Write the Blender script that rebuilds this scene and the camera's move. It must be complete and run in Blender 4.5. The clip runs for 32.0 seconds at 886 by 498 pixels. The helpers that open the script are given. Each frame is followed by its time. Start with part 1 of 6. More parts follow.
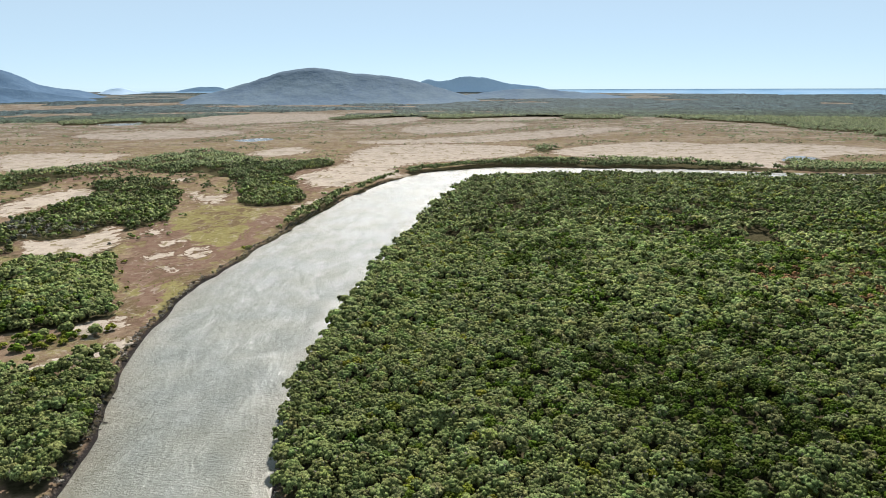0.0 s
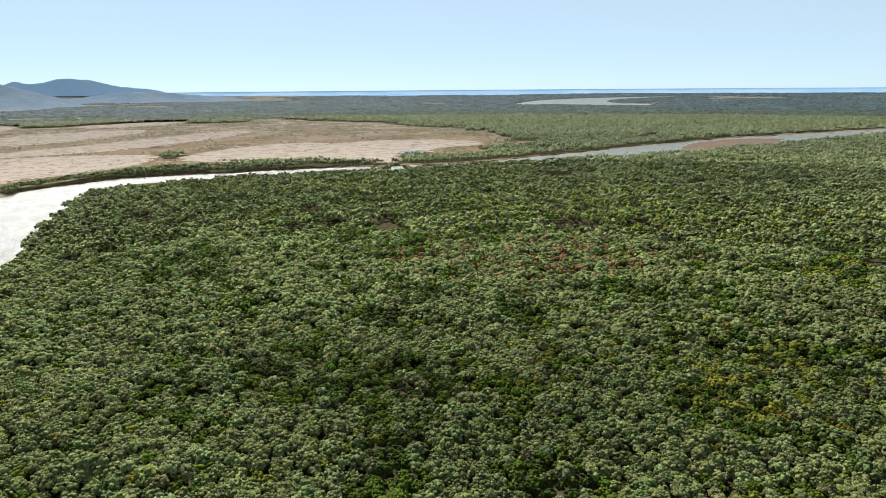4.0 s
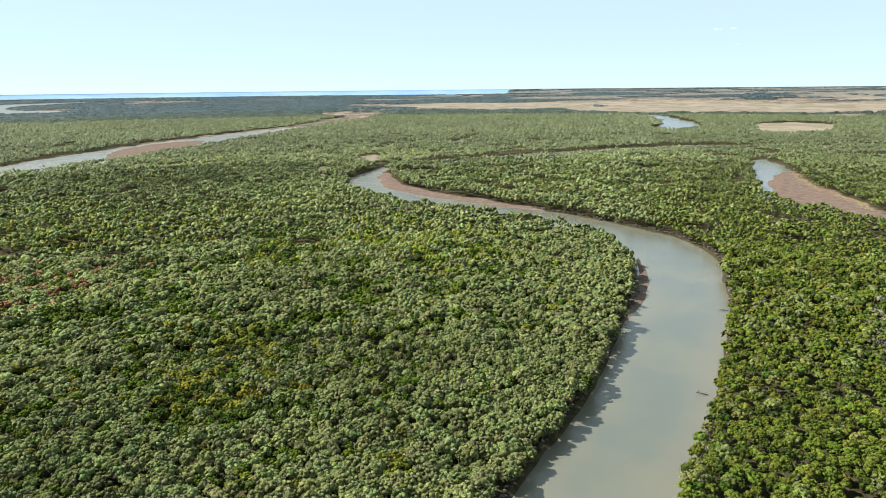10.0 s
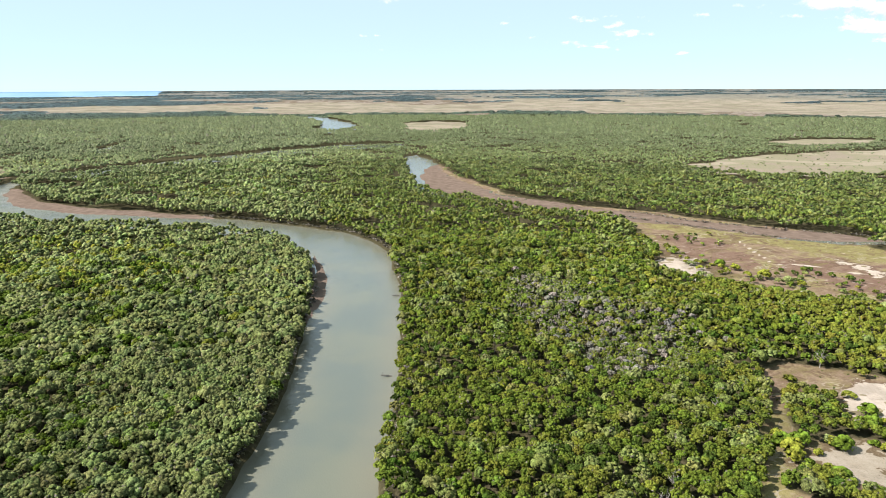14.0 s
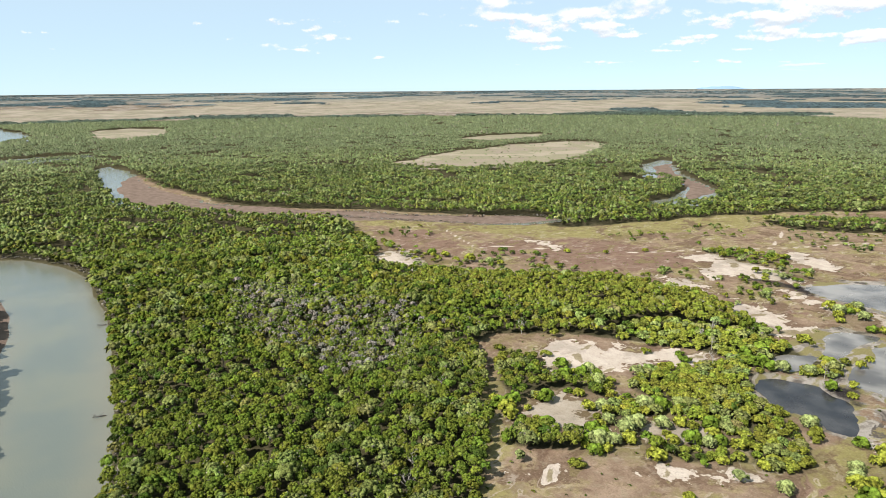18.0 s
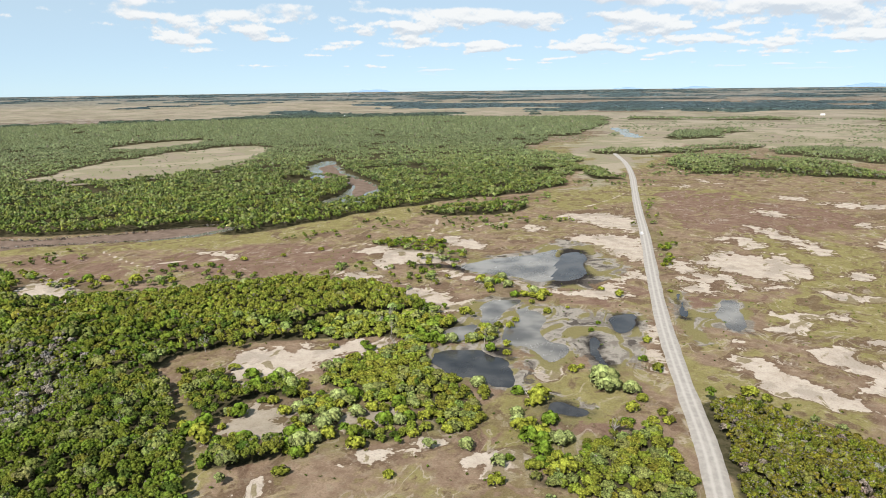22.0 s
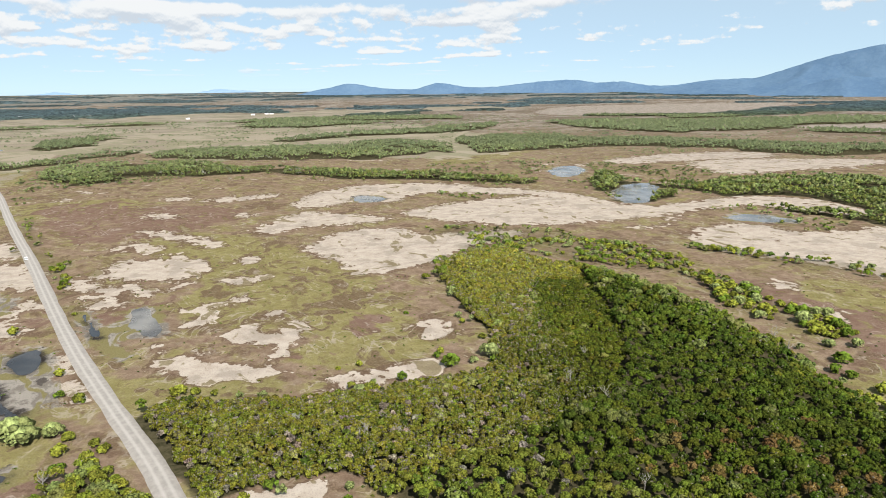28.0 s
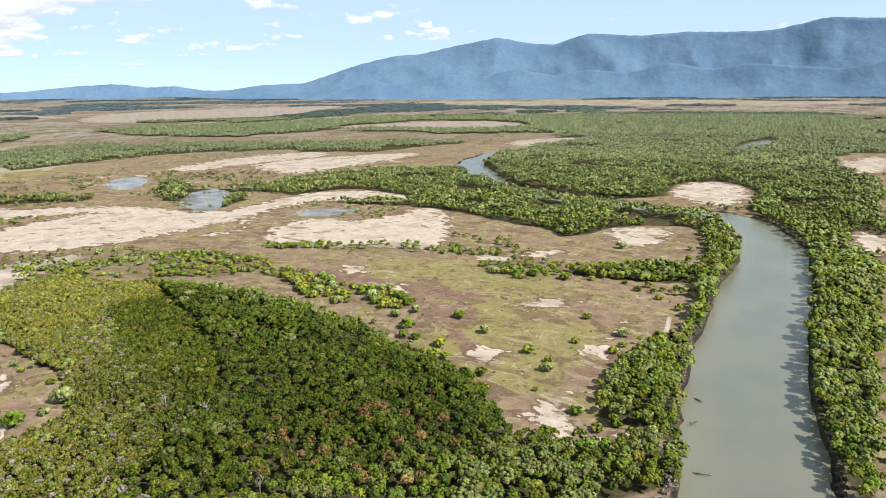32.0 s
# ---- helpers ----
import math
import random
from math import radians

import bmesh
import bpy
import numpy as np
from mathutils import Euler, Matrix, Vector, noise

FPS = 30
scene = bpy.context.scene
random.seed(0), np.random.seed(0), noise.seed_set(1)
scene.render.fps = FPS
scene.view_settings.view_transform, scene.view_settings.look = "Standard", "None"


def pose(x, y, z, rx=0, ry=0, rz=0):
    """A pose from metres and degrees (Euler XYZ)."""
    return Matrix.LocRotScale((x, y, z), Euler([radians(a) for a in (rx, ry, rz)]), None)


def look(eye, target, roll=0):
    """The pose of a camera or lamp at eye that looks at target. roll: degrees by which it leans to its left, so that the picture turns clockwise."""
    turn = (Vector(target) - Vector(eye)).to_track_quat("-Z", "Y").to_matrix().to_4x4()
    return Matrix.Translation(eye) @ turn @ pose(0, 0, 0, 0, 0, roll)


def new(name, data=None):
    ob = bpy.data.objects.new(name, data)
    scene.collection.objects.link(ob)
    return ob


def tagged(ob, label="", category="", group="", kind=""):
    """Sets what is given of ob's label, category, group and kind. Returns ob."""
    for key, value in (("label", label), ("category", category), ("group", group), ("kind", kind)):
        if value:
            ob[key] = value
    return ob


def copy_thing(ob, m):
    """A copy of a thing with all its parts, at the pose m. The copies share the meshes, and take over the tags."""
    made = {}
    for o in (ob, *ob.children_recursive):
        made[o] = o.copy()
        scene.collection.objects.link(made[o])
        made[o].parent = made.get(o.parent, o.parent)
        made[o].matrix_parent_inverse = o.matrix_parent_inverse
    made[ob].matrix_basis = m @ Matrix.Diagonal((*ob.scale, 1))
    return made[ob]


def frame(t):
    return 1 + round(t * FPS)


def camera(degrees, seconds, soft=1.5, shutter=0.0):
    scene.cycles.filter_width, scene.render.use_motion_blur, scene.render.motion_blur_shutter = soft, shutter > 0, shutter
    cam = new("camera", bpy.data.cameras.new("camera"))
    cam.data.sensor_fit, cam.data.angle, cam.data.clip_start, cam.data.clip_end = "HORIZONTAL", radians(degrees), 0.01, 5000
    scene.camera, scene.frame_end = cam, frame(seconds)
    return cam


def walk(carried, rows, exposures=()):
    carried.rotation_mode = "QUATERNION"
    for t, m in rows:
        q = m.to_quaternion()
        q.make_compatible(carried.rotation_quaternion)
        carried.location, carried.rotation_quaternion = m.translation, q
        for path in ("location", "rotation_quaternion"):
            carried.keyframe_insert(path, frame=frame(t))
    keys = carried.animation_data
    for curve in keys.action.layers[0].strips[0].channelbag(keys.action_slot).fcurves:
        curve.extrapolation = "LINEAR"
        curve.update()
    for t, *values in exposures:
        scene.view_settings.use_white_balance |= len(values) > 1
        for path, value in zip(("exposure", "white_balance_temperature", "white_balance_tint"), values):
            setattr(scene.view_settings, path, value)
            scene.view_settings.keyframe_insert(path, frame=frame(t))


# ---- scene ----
H = 100.0  # height of the drone over the flats
cam = camera(66.91, 32.0, 0.95)
PATH = [
    (0.0, -0.00, -13.67, -0.28),
    (0.5, -3.84, -13.67, -0.36),
    (1.0, -7.65, -13.65, -0.38),
    (1.5, -11.46, -13.64, -0.43),
    (2.0, -15.27, -13.63, -0.38),
    (2.5, -19.08, -13.63, -0.39),
    (3.0, -22.89, -13.64, -0.44),
    (3.5, -26.72, -13.64, -0.45),
    (5.5, -42.09, -13.62, -0.65),
    (6.0, -45.93, -13.60, -0.70),
    (6.5, -49.74, -13.65, -0.52),
    (7.0, -53.55, -13.66, -0.50),
    (7.5, -57.45, -13.68, -0.48),
    (8.0, -61.33, -13.69, -0.54),
    (8.5, -65.23, -13.70, -0.55),
    (9.0, -69.13, -13.70, -0.56),
    (9.5, -72.89, -13.69, -0.54),
    (10.0, -76.59, -13.68, -0.58),
    (10.5, -80.08, -13.70, -0.52),
    (11.0, -83.42, -13.71, -0.51),
    (11.5, -86.90, -13.75, -0.47),
    (12.0, -90.29, -13.75, -0.37),
    (12.5, -93.63, -13.72, -0.34),
    (13.0, -97.20, -13.70, -0.35),
    (13.5, -100.93, -13.69, -0.22),
    (14.0, -104.55, -13.68, -0.20),
    (14.5, -108.15, -13.64, -0.20),
    (15.0, -111.51, -13.64, -0.24),
    (15.5, -114.49, -13.62, -0.31),
    (17.5, -125.74, -13.60, -0.44),
    (18.0, -128.66, -13.58, -0.47),
    (18.5, -131.77, -13.59, -0.47),
    (19.0, -135.24, -13.55, -0.45),
    (19.5, -138.83, -13.56, -0.52),
    (20.0, -142.42, -13.55, -0.52),
    (20.5, -145.98, -13.55, -0.61),
    (21.0, -149.37, -13.54, -0.63),
    (21.5, -152.89, -13.54, -0.67),
    (22.0, -156.49, -13.56, -0.70),
    (22.5, -160.21, -13.58, -0.67),
    (23.0, -164.20, -13.60, -0.71),
    (23.5, -168.17, -13.60, -0.66),
    (24.0, -172.21, -13.61, -0.63),
    (24.5, -176.39, -13.62, -0.69),
    (25.0, -180.53, -13.62, -0.62),
    (25.5, -184.90, -13.65, -0.69),
    (27.5, -201.95, -13.64, -0.79),
    (28.0, -206.06, -13.66, -0.67),
    (28.5, -210.20, -13.66, -0.72),
    (29.0, -214.51, -13.67, -0.70),
    (29.5, -219.10, -13.68, -0.68),
    (30.0, -223.69, -13.67, -0.69),
    (30.5, -228.30, -13.66, -0.68),
    (31.0, -232.87, -13.65, -0.68),
    (31.5, -237.40, -13.65, -0.67),
    (32.0, -241.88, -13.65, -0.60),
]
walk(cam, [(t, pose(0, 0, H, 90 + p, 0, y) @ pose(0, 0, 0, 0, 0, r)) for t, y, p, r in PATH],
     [(0, 0.90), (3, 0.92), (6, 1.15), (9, 1.25), (13, 1.32), (16, 1.25), (20, 1.03), (25, 0.89), (28, 0.92), (32, 1.13)])

# ---- sky, sun, exposure ----
SUN_AZ, SUN_EL = -4.0, 44.5  # degrees; azimuth counted from +y towards -x
world = bpy.data.worlds.new("world")
scene.world = world
world.use_nodes = True
wn = world.node_tree
sky = wn.nodes.new("ShaderNodeTexSky")
sky.sky_type = "NISHITA"
sky.sun_disc = False
sky.sun_elevation, sky.sun_rotation = radians(SUN_EL), radians(-SUN_AZ)
sky.altitude, sky.air_density, sky.dust_density, sky.ozone_density = 0.0, 0.45, 0.05, 2.0
tint = wn.nodes.new("ShaderNodeMix")
tint.data_type, tint.blend_type = "RGBA", "MULTIPLY"
tint.inputs[0].default_value, tint.inputs[7].default_value = 1.0, (0.86, 1.0, 1.12, 1.0)
wn.links.new(sky.outputs[0], tint.inputs[6])
veil = wn.nodes.new("ShaderNodeMix")
veil.data_type = "RGBA"
veil.inputs[0].default_value, veil.inputs[7].default_value = 0.76, (4.2, 5.3, 5.76, 1.0)
wn.links.new(tint.outputs[2], veil.inputs[6])
wn.links.new(veil.outputs[2], wn.nodes["Background"].inputs[0])
wn.nodes["Background"].inputs[1].default_value = 0.077
sun_data = bpy.data.lights.new("sun", "SUN")
sun_data.energy, sun_data.angle, sun_data.color = 5.0, radians(0.6), (1.0, 0.945, 0.90)
sun = new("sun", sun_data)
ca, ce = radians(SUN_AZ), radians(SUN_EL)
sun.matrix_world = look((-math.sin(ca) * math.cos(ce) * 300, math.cos(ca) * math.cos(ce) * 300, math.sin(ce) * 300), (0, 0, 0))

# ---- the plan, in metres from the point below the drone ----
WATER = {
    "river_main": ((-97, 149), (-123, 246), (-128, 298), (-128, 334), (-120, 415), (-91, 615), (-58, 737), (-23, 801), (33, 838), (84, 857), (289, 822), (302, 828), (402, 777), (470, 770), (550, 765), (985, 835), (1140, 840), (1775, 770), (1710, 740), (1340, 730), (1105, 680), (730, 675), (439, 719), (209, 783), (112, 798), (64, 784), (29, 740), (4, 637), (-32, 398), (-48, 260), (-50, 221), (-50, 191), (-47, 164), (-43, 144)),
    "river_side": ((147, 18), (168, 14), (187, 8), (223, -1), (327, -20), (376, -20), (434, -9), (469, 14), (511, 83), (550, 176), (608, 235), (683, 272), (738, 284), (870, 270), (719, 247), (671, 220), (611, 152), (570, 73), (518, -2), (468, -49), (430, -66), (391, -69), (331, -64), (202, -37), (146, -20)),
    "river_upper": ((1000, -195), (681, -144), (616, -146), (576, -163), (574, -188), (546, -214), (493, -249), (390, -313), (357, -338), (336, -371), (338, -415), (353, -390), (409, -328), (441, -300), (561, -227), (652, -201), (740, -201), (960, -230)),
    "river_bend": ((502, -712), (535, -780), (535, -845), (453, -722), (368, -650), (330, -603), (299, -540), (317, -509), (322, -481), (349, -511), (346, -555), (365, -599), (394, -633), (430, -653), (447, -648)),
    "river_head": ((275, -1630), (280, -1765), (195, -1480), (165, -1390), (185, -1365), (215, -1430)),
    "river_east": ((-159, -14), (-184, -19), (-216, -28), (-278, -31), (-329, -31), (-449, -25), (-521, -42), (-550, -65), (-564, -179), (-592, -227), (-635, -281), (-696, -344), (-769, -394), (-820, -415), (-1010, -430), (-1000, -415), (-915, -405), (-840, -385), (-681, -288), (-642, -247), (-609, -194), (-583, -96), (-578, -56), (-563, -25), (-508, -1), (-434, 15), (-266, 10), (-227, 12), (-176, 19)),
    "river_reach": ((975, -210), (779, -158), (688, -158), (1015, -225)),
    "far_reach": ((2460, -60), (2380, -180), (2120, -220), (1815, -240), (1625, -210), (1535, -160), (1530, -115), (1660, -90), (1765, -140), (1965, -150)),
    "estuary": ((2260, 3120), (3300, 4060), (4560, 4260), (4900, 3880), (3960, 3720), (2940, 3160), (2700, 2200), (2320, 2470), (2375, 2870), (2130, 2755)),
    "creek": ((-1330, -75), (-1385, -40), (-1215, -40), (-1135, -75), (-1079, -86), (-1165, -100)),
    "creek_hidden": ((865, 265), (960, 180), (1165, -65), (1215, -155), (1180, -235), (1145, -230), (1115, -145), (1074, -62), (894, 166), (827, 223)),
    "creek_dark": ((1610, 780), (1735, 735), (1645, 695), (1515, 735)),
    "creek_thin": ((1210, 280), (1255, 265), (1355, 255), (1315, 245), (1145, 240), (1175, 275)),
}
MUD = {
    "bar_main": ((860, 745), (1040, 825), (1145, 820), (1215, 770), (1090, 710), (965, 690), (875, 695)),
    "bar_side": ((732, 251), (786, 258), (668, 207), (624, 155), (548, 35), (541, 52), (618, 192), (672, 231)),
    "bar_inner": ((438, -20), (412, -28), (360, -29), (321, -24), (296, -19), (257, -10), (391, -21)),
    "bar_bend": ((803, -181), (880, -220), (740, -201), (643, -204), (582, -217), (553, -238), (489, -271), (439, -309), (418, -295), (444, -255), (565, -169), (619, -152), (715, -157)),
    "mud_upper": ((623, -193), (482, -277), (411, -330), (354, -391), (340, -396), (356, -337), (423, -287), (453, -274), (591, -182)),
    "mud_bend": ((499, -737), (515, -810), (449, -710), (381, -659), (336, -608), (328, -568), (317, -515), (370, -611), (402, -640), (435, -649)),
}
SAND = {
    "sand_a": ((-690, 1035), (-610, 1065), (-490, 1050), (-470, 985), (-490, 835), (-550, 820)),
    "sand_b": ((-174, 780), (-129, 833), (-140, 1150), (-25, 1205), (115, 1160), (155, 1115), (115, 995), (15, 915), (-35, 905), (-82, 787), (-88, 729), (-108, 695), (-149, 722)),
    "sand_c": ((-165, 1275), (-25, 1320), (290, 1615), (460, 1695), (405, 1525), (120, 1230), (-145, 1200)),
    "sand_d": ((145, 1020), (260, 1175), (410, 1240), (475, 1140), (565, 1090), (610, 1015), (505, 900), (410, 915), (314, 898), (214, 965)),
    "sand_e": ((-115, 1695), (-35, 1785), (185, 1905), (260, 1760), (-25, 1415), (-95, 1525)),
    "sand_f": ((-875, 2335), (-640, 2700), (-340, 2500), (-320, 2120), (-520, 1885), (-695, 1845)),
    "sand_g": ((-310, 2050), (-85, 2335), (-40, 2130), (-125, 1850), (-245, 1805)),
    "sand_k": ((-150, 228), (-136, 251), (-128, 258), (-128, 249), (-135, 235), (-143, 224)),
    "sand_l": ((425, 1170), (595, 1180), (700, 1100), (690, 985), (560, 980), (515, 910), (465, 930), (418, 808), (375, 856), (325, 905)),
    "sand_m": ((65, 2155), (390, 2280), (375, 2085), (190, 1970), (80, 2010)),
    "sand_q": ((327, -213), (343, -231), (338, -243), (315, -235), (289, -218), (303, -209)),
    "sand_t": ((129, -531), (99, -539), (64, -527), (55, -471), (83, -495), (119, -507)),
    "pan_j": ((-1135, -480), (-1250, -445), (-1305, -375), (-1175, -375), (-1065, -410)),
    "pan_k": ((-1020, 45), (-1120, 105), (-925, 90), (-879, 57)),
    "pan_m": ((-685, -665), (-780, -625), (-905, -545), (-875, -500), (-745, -520), (-646, -519), (-611, -559)),
    "pan_n": ((-1410, -1125), (-1875, -910), (-1705, -625), (-1470, -610), (-1385, -865)),
    "pan_u": ((-590, -725), (-775, -740), (-865, -690), (-825, -620), (-685, -665), (-581, -669)),
    "pan_v": ((-3280, -2320), (-2500, -2600), (-1900, -2680), (-1300, -1995), (-1490, -1765), (-1895, -1630), (-2420, -1920)),
    "sand_aa": ((173, -189), (163, -202), (140, -217), (120, -228), (120, -220), (133, -204), (141, -188), (139, -172), (160, -174)),
    "sand_ab": ((139, -159), (124, -165), (121, -150), (110, -155), (124, -137), (137, -136)),
    "sand_ac": ((112, -161), (95, -176), (86, -173), (96, -157)),
    "sand_ad": ((113, -111), (110, -125), (105, -124), (109, -111)),
    "sand_ae": ((94, -133), (92, -144), (79, -153), (80, -148), (88, -143)),
    "sand_af": ((64, -153), (58, -161), (49, -163), (48, -156), (56, -153)),
    "sand_ag": ((-18, -154), (-27, -155), (-41, -152), (-45, -147), (-17, -148)),
    "pan_ag": ((318, -322), (290, -325), (271, -314), (282, -310)),
    "pan_ai": ((-304, 1027), (-260, 1180), (-200, 1075), (-250, 975)),
    "pan_aj": ((-835, 1470), (-660, 1650), (-440, 1590), (-450, 1410), (-635, 1305)),
    "pan_ak": ((-161, 272), (-144, 286), (-139, 272), (-149, 258)),
    "pan_al": ((-287, 435), (-254, 442), (-239, 460), (-229, 418), (-246, 392)),
    "pan_bb": ((79, -158), (72, -164), (70, -158), (74, -153)),
    "pan_bc": ((63, -153), (61, -158), (55, -155), (53, -160), (46, -163), (50, -155), (54, -150)),
    "s_a": ((214, -376), (189, -374), (149, -361), (143, -350), (161, -345), (175, -338), (176, -327), (185, -330), (193, -338), (191, -349), (206, -355), (213, -354)),
    "s_b": ((202, -314), (165, -305), (167, -289), (190, -297)),
    "s_c": ((117, -313), (117, -326), (105, -332), (74, -318), (83, -311), (96, -313), (107, -317), (113, -309)),
    "s_d": ((146, -336), (123, -328), (117, -320), (126, -318), (136, -321)),
    "s_e": ((150, -285), (152, -299), (143, -298), (124, -290), (115, -282), (110, -292), (116, -265), (123, -275), (135, -280)),
    "s_f": ((180, -404), (178, -422), (152, -407), (140, -393), (145, -380), (163, -394)),
    "s_g": ((144, -470), (126, -469), (119, -463), (128, -448)),
    "s_h": ((101, -422), (103, -444), (63, -467), (45, -431), (39, -387), (61, -403), (72, -425), (88, -430)),
    "s_i": ((62, -318), (62, -333), (54, -358), (43, -373), (34, -351), (45, -359), (52, -341), (47, -326), (39, -318), (69, -311), (76, -317)),
    "s_j": ((69, -265), (68, -273), (58, -273), (50, -268), (53, -262), (59, -264)),
    "s_k": ((63, -226), (55, -229), (52, -218), (57, -212), (64, -220)),
    "s_l": ((63, -204), (55, -203), (46, -208), (54, -199)),
    "s_m": ((31, -286), (25, -286), (22, -266), (31, -257), (39, -261), (31, -267)),
    "s_n": ((34, -243), (23, -237), (18, -237), (29, -239)),
    "s_o": ((32, -249), (20, -257), (18, -248), (24, -243)),
    "s_p": ((119, -537), (67, -533), (59, -488), (73, -481), (110, -506)),
    "r_a": ((9, -423), (0, -438), (-23, -423), (-31, -445), (-33, -417), (-44, -413), (-47, -396), (-42, -380), (-37, -385), (-27, -374), (-13, -379), (3, -392), (16, -399)),
    "r_b": ((34, -395), (30, -406), (16, -399), (19, -391), (14, -380), (19, -372), (32, -386)),
    "r_c": ((23, -365), (16, -369), (12, -380), (9, -374), (-8, -378), (-1, -368), (2, -356), (3, -342), (13, -338), (22, -343), (10, -359)),
    "r_d": ((8, -471), (-11, -489), (-20, -463), (-17, -448), (-7, -460)),
    "r_e": ((-7, -525), (-25, -519), (-45, -491), (-57, -464), (-60, -449), (-51, -443), (-43, -468), (-19, -507)),
    "r_f": ((-18, -352), (-23, -370), (-29, -369), (-21, -353)),
    "r_g": ((-4, -365), (-12, -362), (-9, -350)),
    "r_h": ((-44, -366), (-51, -360), (-57, -363), (-69, -362), (-64, -355), (-51, -354)),
    "r_i": ((-59, -400), (-67, -410), (-74, -400), (-70, -393), (-63, -395)),
    "r_j": ((-18, -318), (-23, -324), (-28, -318), (-33, -324), (-41, -324), (-32, -316), (-32, -304), (-26, -292), (-20, -298), (-24, -301), (-29, -307), (-28, -314), (-22, -315)),
    "r_k": ((-44, -325), (-54, -330), (-52, -321)),
    "r_l": ((-6, -278), (-14, -272), (-10, -269)),
    "r_m": ((-4, -257), (-17, -262), (-28, -261), (-21, -256), (-8, -254)),
    "r_n": ((-29, -269), (-38, -271), (-39, -287), (-44, -279), (-48, -277), (-42, -270), (-64, -274), (-63, -269), (-34, -266)),
    "r_o": ((-47, -294), (-64, -295), (-54, -289)),
    "r_p": ((-17, -591), (-26, -598), (-48, -578), (-42, -566), (-23, -575)),
    "r_q": ((-34, -675), (-65, -674), (-49, -650)),
    "r_r": ((-62, -646), (-139, -655), (-134, -629), (-83, -625)),
    "r_s": ((-89, -566), (-99, -551), (-94, -537), (-87, -546)),
    "a_a": ((-5, -258), (-17, -263), (-23, -252), (-41, -239), (-48, -227), (-36, -227), (-27, -233), (-19, -232), (-15, -238), (-12, -249)),
    "a_b": ((-30, -273), (-40, -284), (-44, -283), (-49, -271), (-63, -268), (-53, -248), (-49, -241), (-44, -244), (-50, -253), (-43, -262), (-33, -267)),
    "a_c": ((-61, -280), (-69, -277), (-66, -271)),
    "a_d": ((-54, -208), (-61, -214), (-73, -217), (-85, -216), (-100, -211), (-108, -213), (-106, -205), (-100, -203), (-88, -201), (-70, -205), (-60, -205)),
    "a_e": ((-111, -254), (-120, -254), (-118, -235), (-109, -232), (-106, -241)),
    "a_f": ((-101, -415), (-136, -444), (-157, -454), (-178, -442), (-188, -405), (-216, -410), (-246, -397), (-250, -381), (-213, -371), (-171, -352), (-156, -338), (-135, -336), (-116, -339), (-108, -350), (-114, -375), (-106, -395)),
    "a_g": ((-82, -485), (-127, -534), (-147, -538), (-175, -507), (-190, -472), (-130, -481), (-82, -468)),
    "a_h": ((-128, -579), (-208, -669), (-267, -659), (-318, -628), (-349, -564), (-386, -521), (-383, -484), (-292, -576), (-247, -582), (-220, -543), (-189, -578), (-150, -551)),
    "a_i": ((-204, -505), (-263, -518), (-321, -520), (-385, -502), (-390, -445), (-413, -416), (-487, -423), (-547, -407), (-540, -343), (-518, -299), (-489, -357), (-484, -391), (-340, -387), (-265, -405), (-221, -454)),
    "a_j": ((-345, -327), (-378, -341), (-414, -333), (-410, -297), (-446, -281), (-491, -282), (-474, -246), (-382, -201), (-352, -199), (-359, -214), (-343, -265), (-326, -275), (-328, -304)),
    "a_k": ((-323, -368), (-350, -357), (-381, -377), (-399, -380), (-340, -352)),
    "a_l": ((-274, -180), (-285, -180), (-280, -171), (-266, -169)),
    "a_m": ((-301, -224), (-305, -218), (-299, -210), (-294, -214)),
    "b_a": ((-471, -112), (-484, -83), (-468, -74), (-436, -81), (-413, -94), (-449, -114)),
    "b_b": ((-217, -107), (-226, -102), (-226, -92), (-218, -92), (-214, -99)),
    "b_c": ((-184, -69), (-193, -65), (-186, -57), (-177, -54), (-175, -59), (-181, -67)),
    "b_d": ((-173, -58), (-179, -44), (-185, -36), (-181, -36), (-175, -45), (-171, -54)),
    "b_e": ((-244, -65), (-246, -57), (-237, -60), (-237, -67)),
    "b_f": ((-257, -63), (-280, -59), (-268, -59), (-257, -60)),
    "b_g": ((-281, -109), (-292, -102), (-294, -92), (-284, -94), (-281, -104)),
    "b_h": ((-360, -170), (-376, -170), (-359, -155), (-364, -146), (-350, -151), (-351, -163)),
    "b_i": ((-373, -142), (-396, -129), (-384, -121), (-366, -132)),
    "b_j": ((-701, -106), (-743, -90), (-744, -58), (-673, -37), (-595, -44), (-606, -72), (-641, -107)),
    "b_k": ((-530, 37), (-519, 55), (-466, 51), (-458, 38)),
    "b_l": ((-201, -95), (-204, -92), (-200, -91)),
    "c_a": ((-259, 677), (-238, 639), (-215, 625), (-204, 635), (-199, 602), (-204, 578), (-230, 616)),
    "c_b": ((-174, 780), (-152, 806), (-58, 830), (-41, 761), (-88, 729), (-111, 676), (-136, 688), (-151, 731)),
    "c_c": ((-134, 552), (-93, 667), (-115, 565)),
    "c_d": ((-365, 538), (-396, 618), (-372, 692), (-334, 631), (-329, 592), (-355, 574), (-345, 520)),
    "c_e": ((-217, 479), (-200, 472), (-200, 455)),
    "c_f": ((-188, 441), (-174, 436), (-172, 413)),
    "c_g": ((-182, 392), (-171, 406), (-162, 394), (-175, 385)),
    "c_h": ((-158, 401), (-158, 419), (-146, 408), (-146, 387), (-154, 389)),
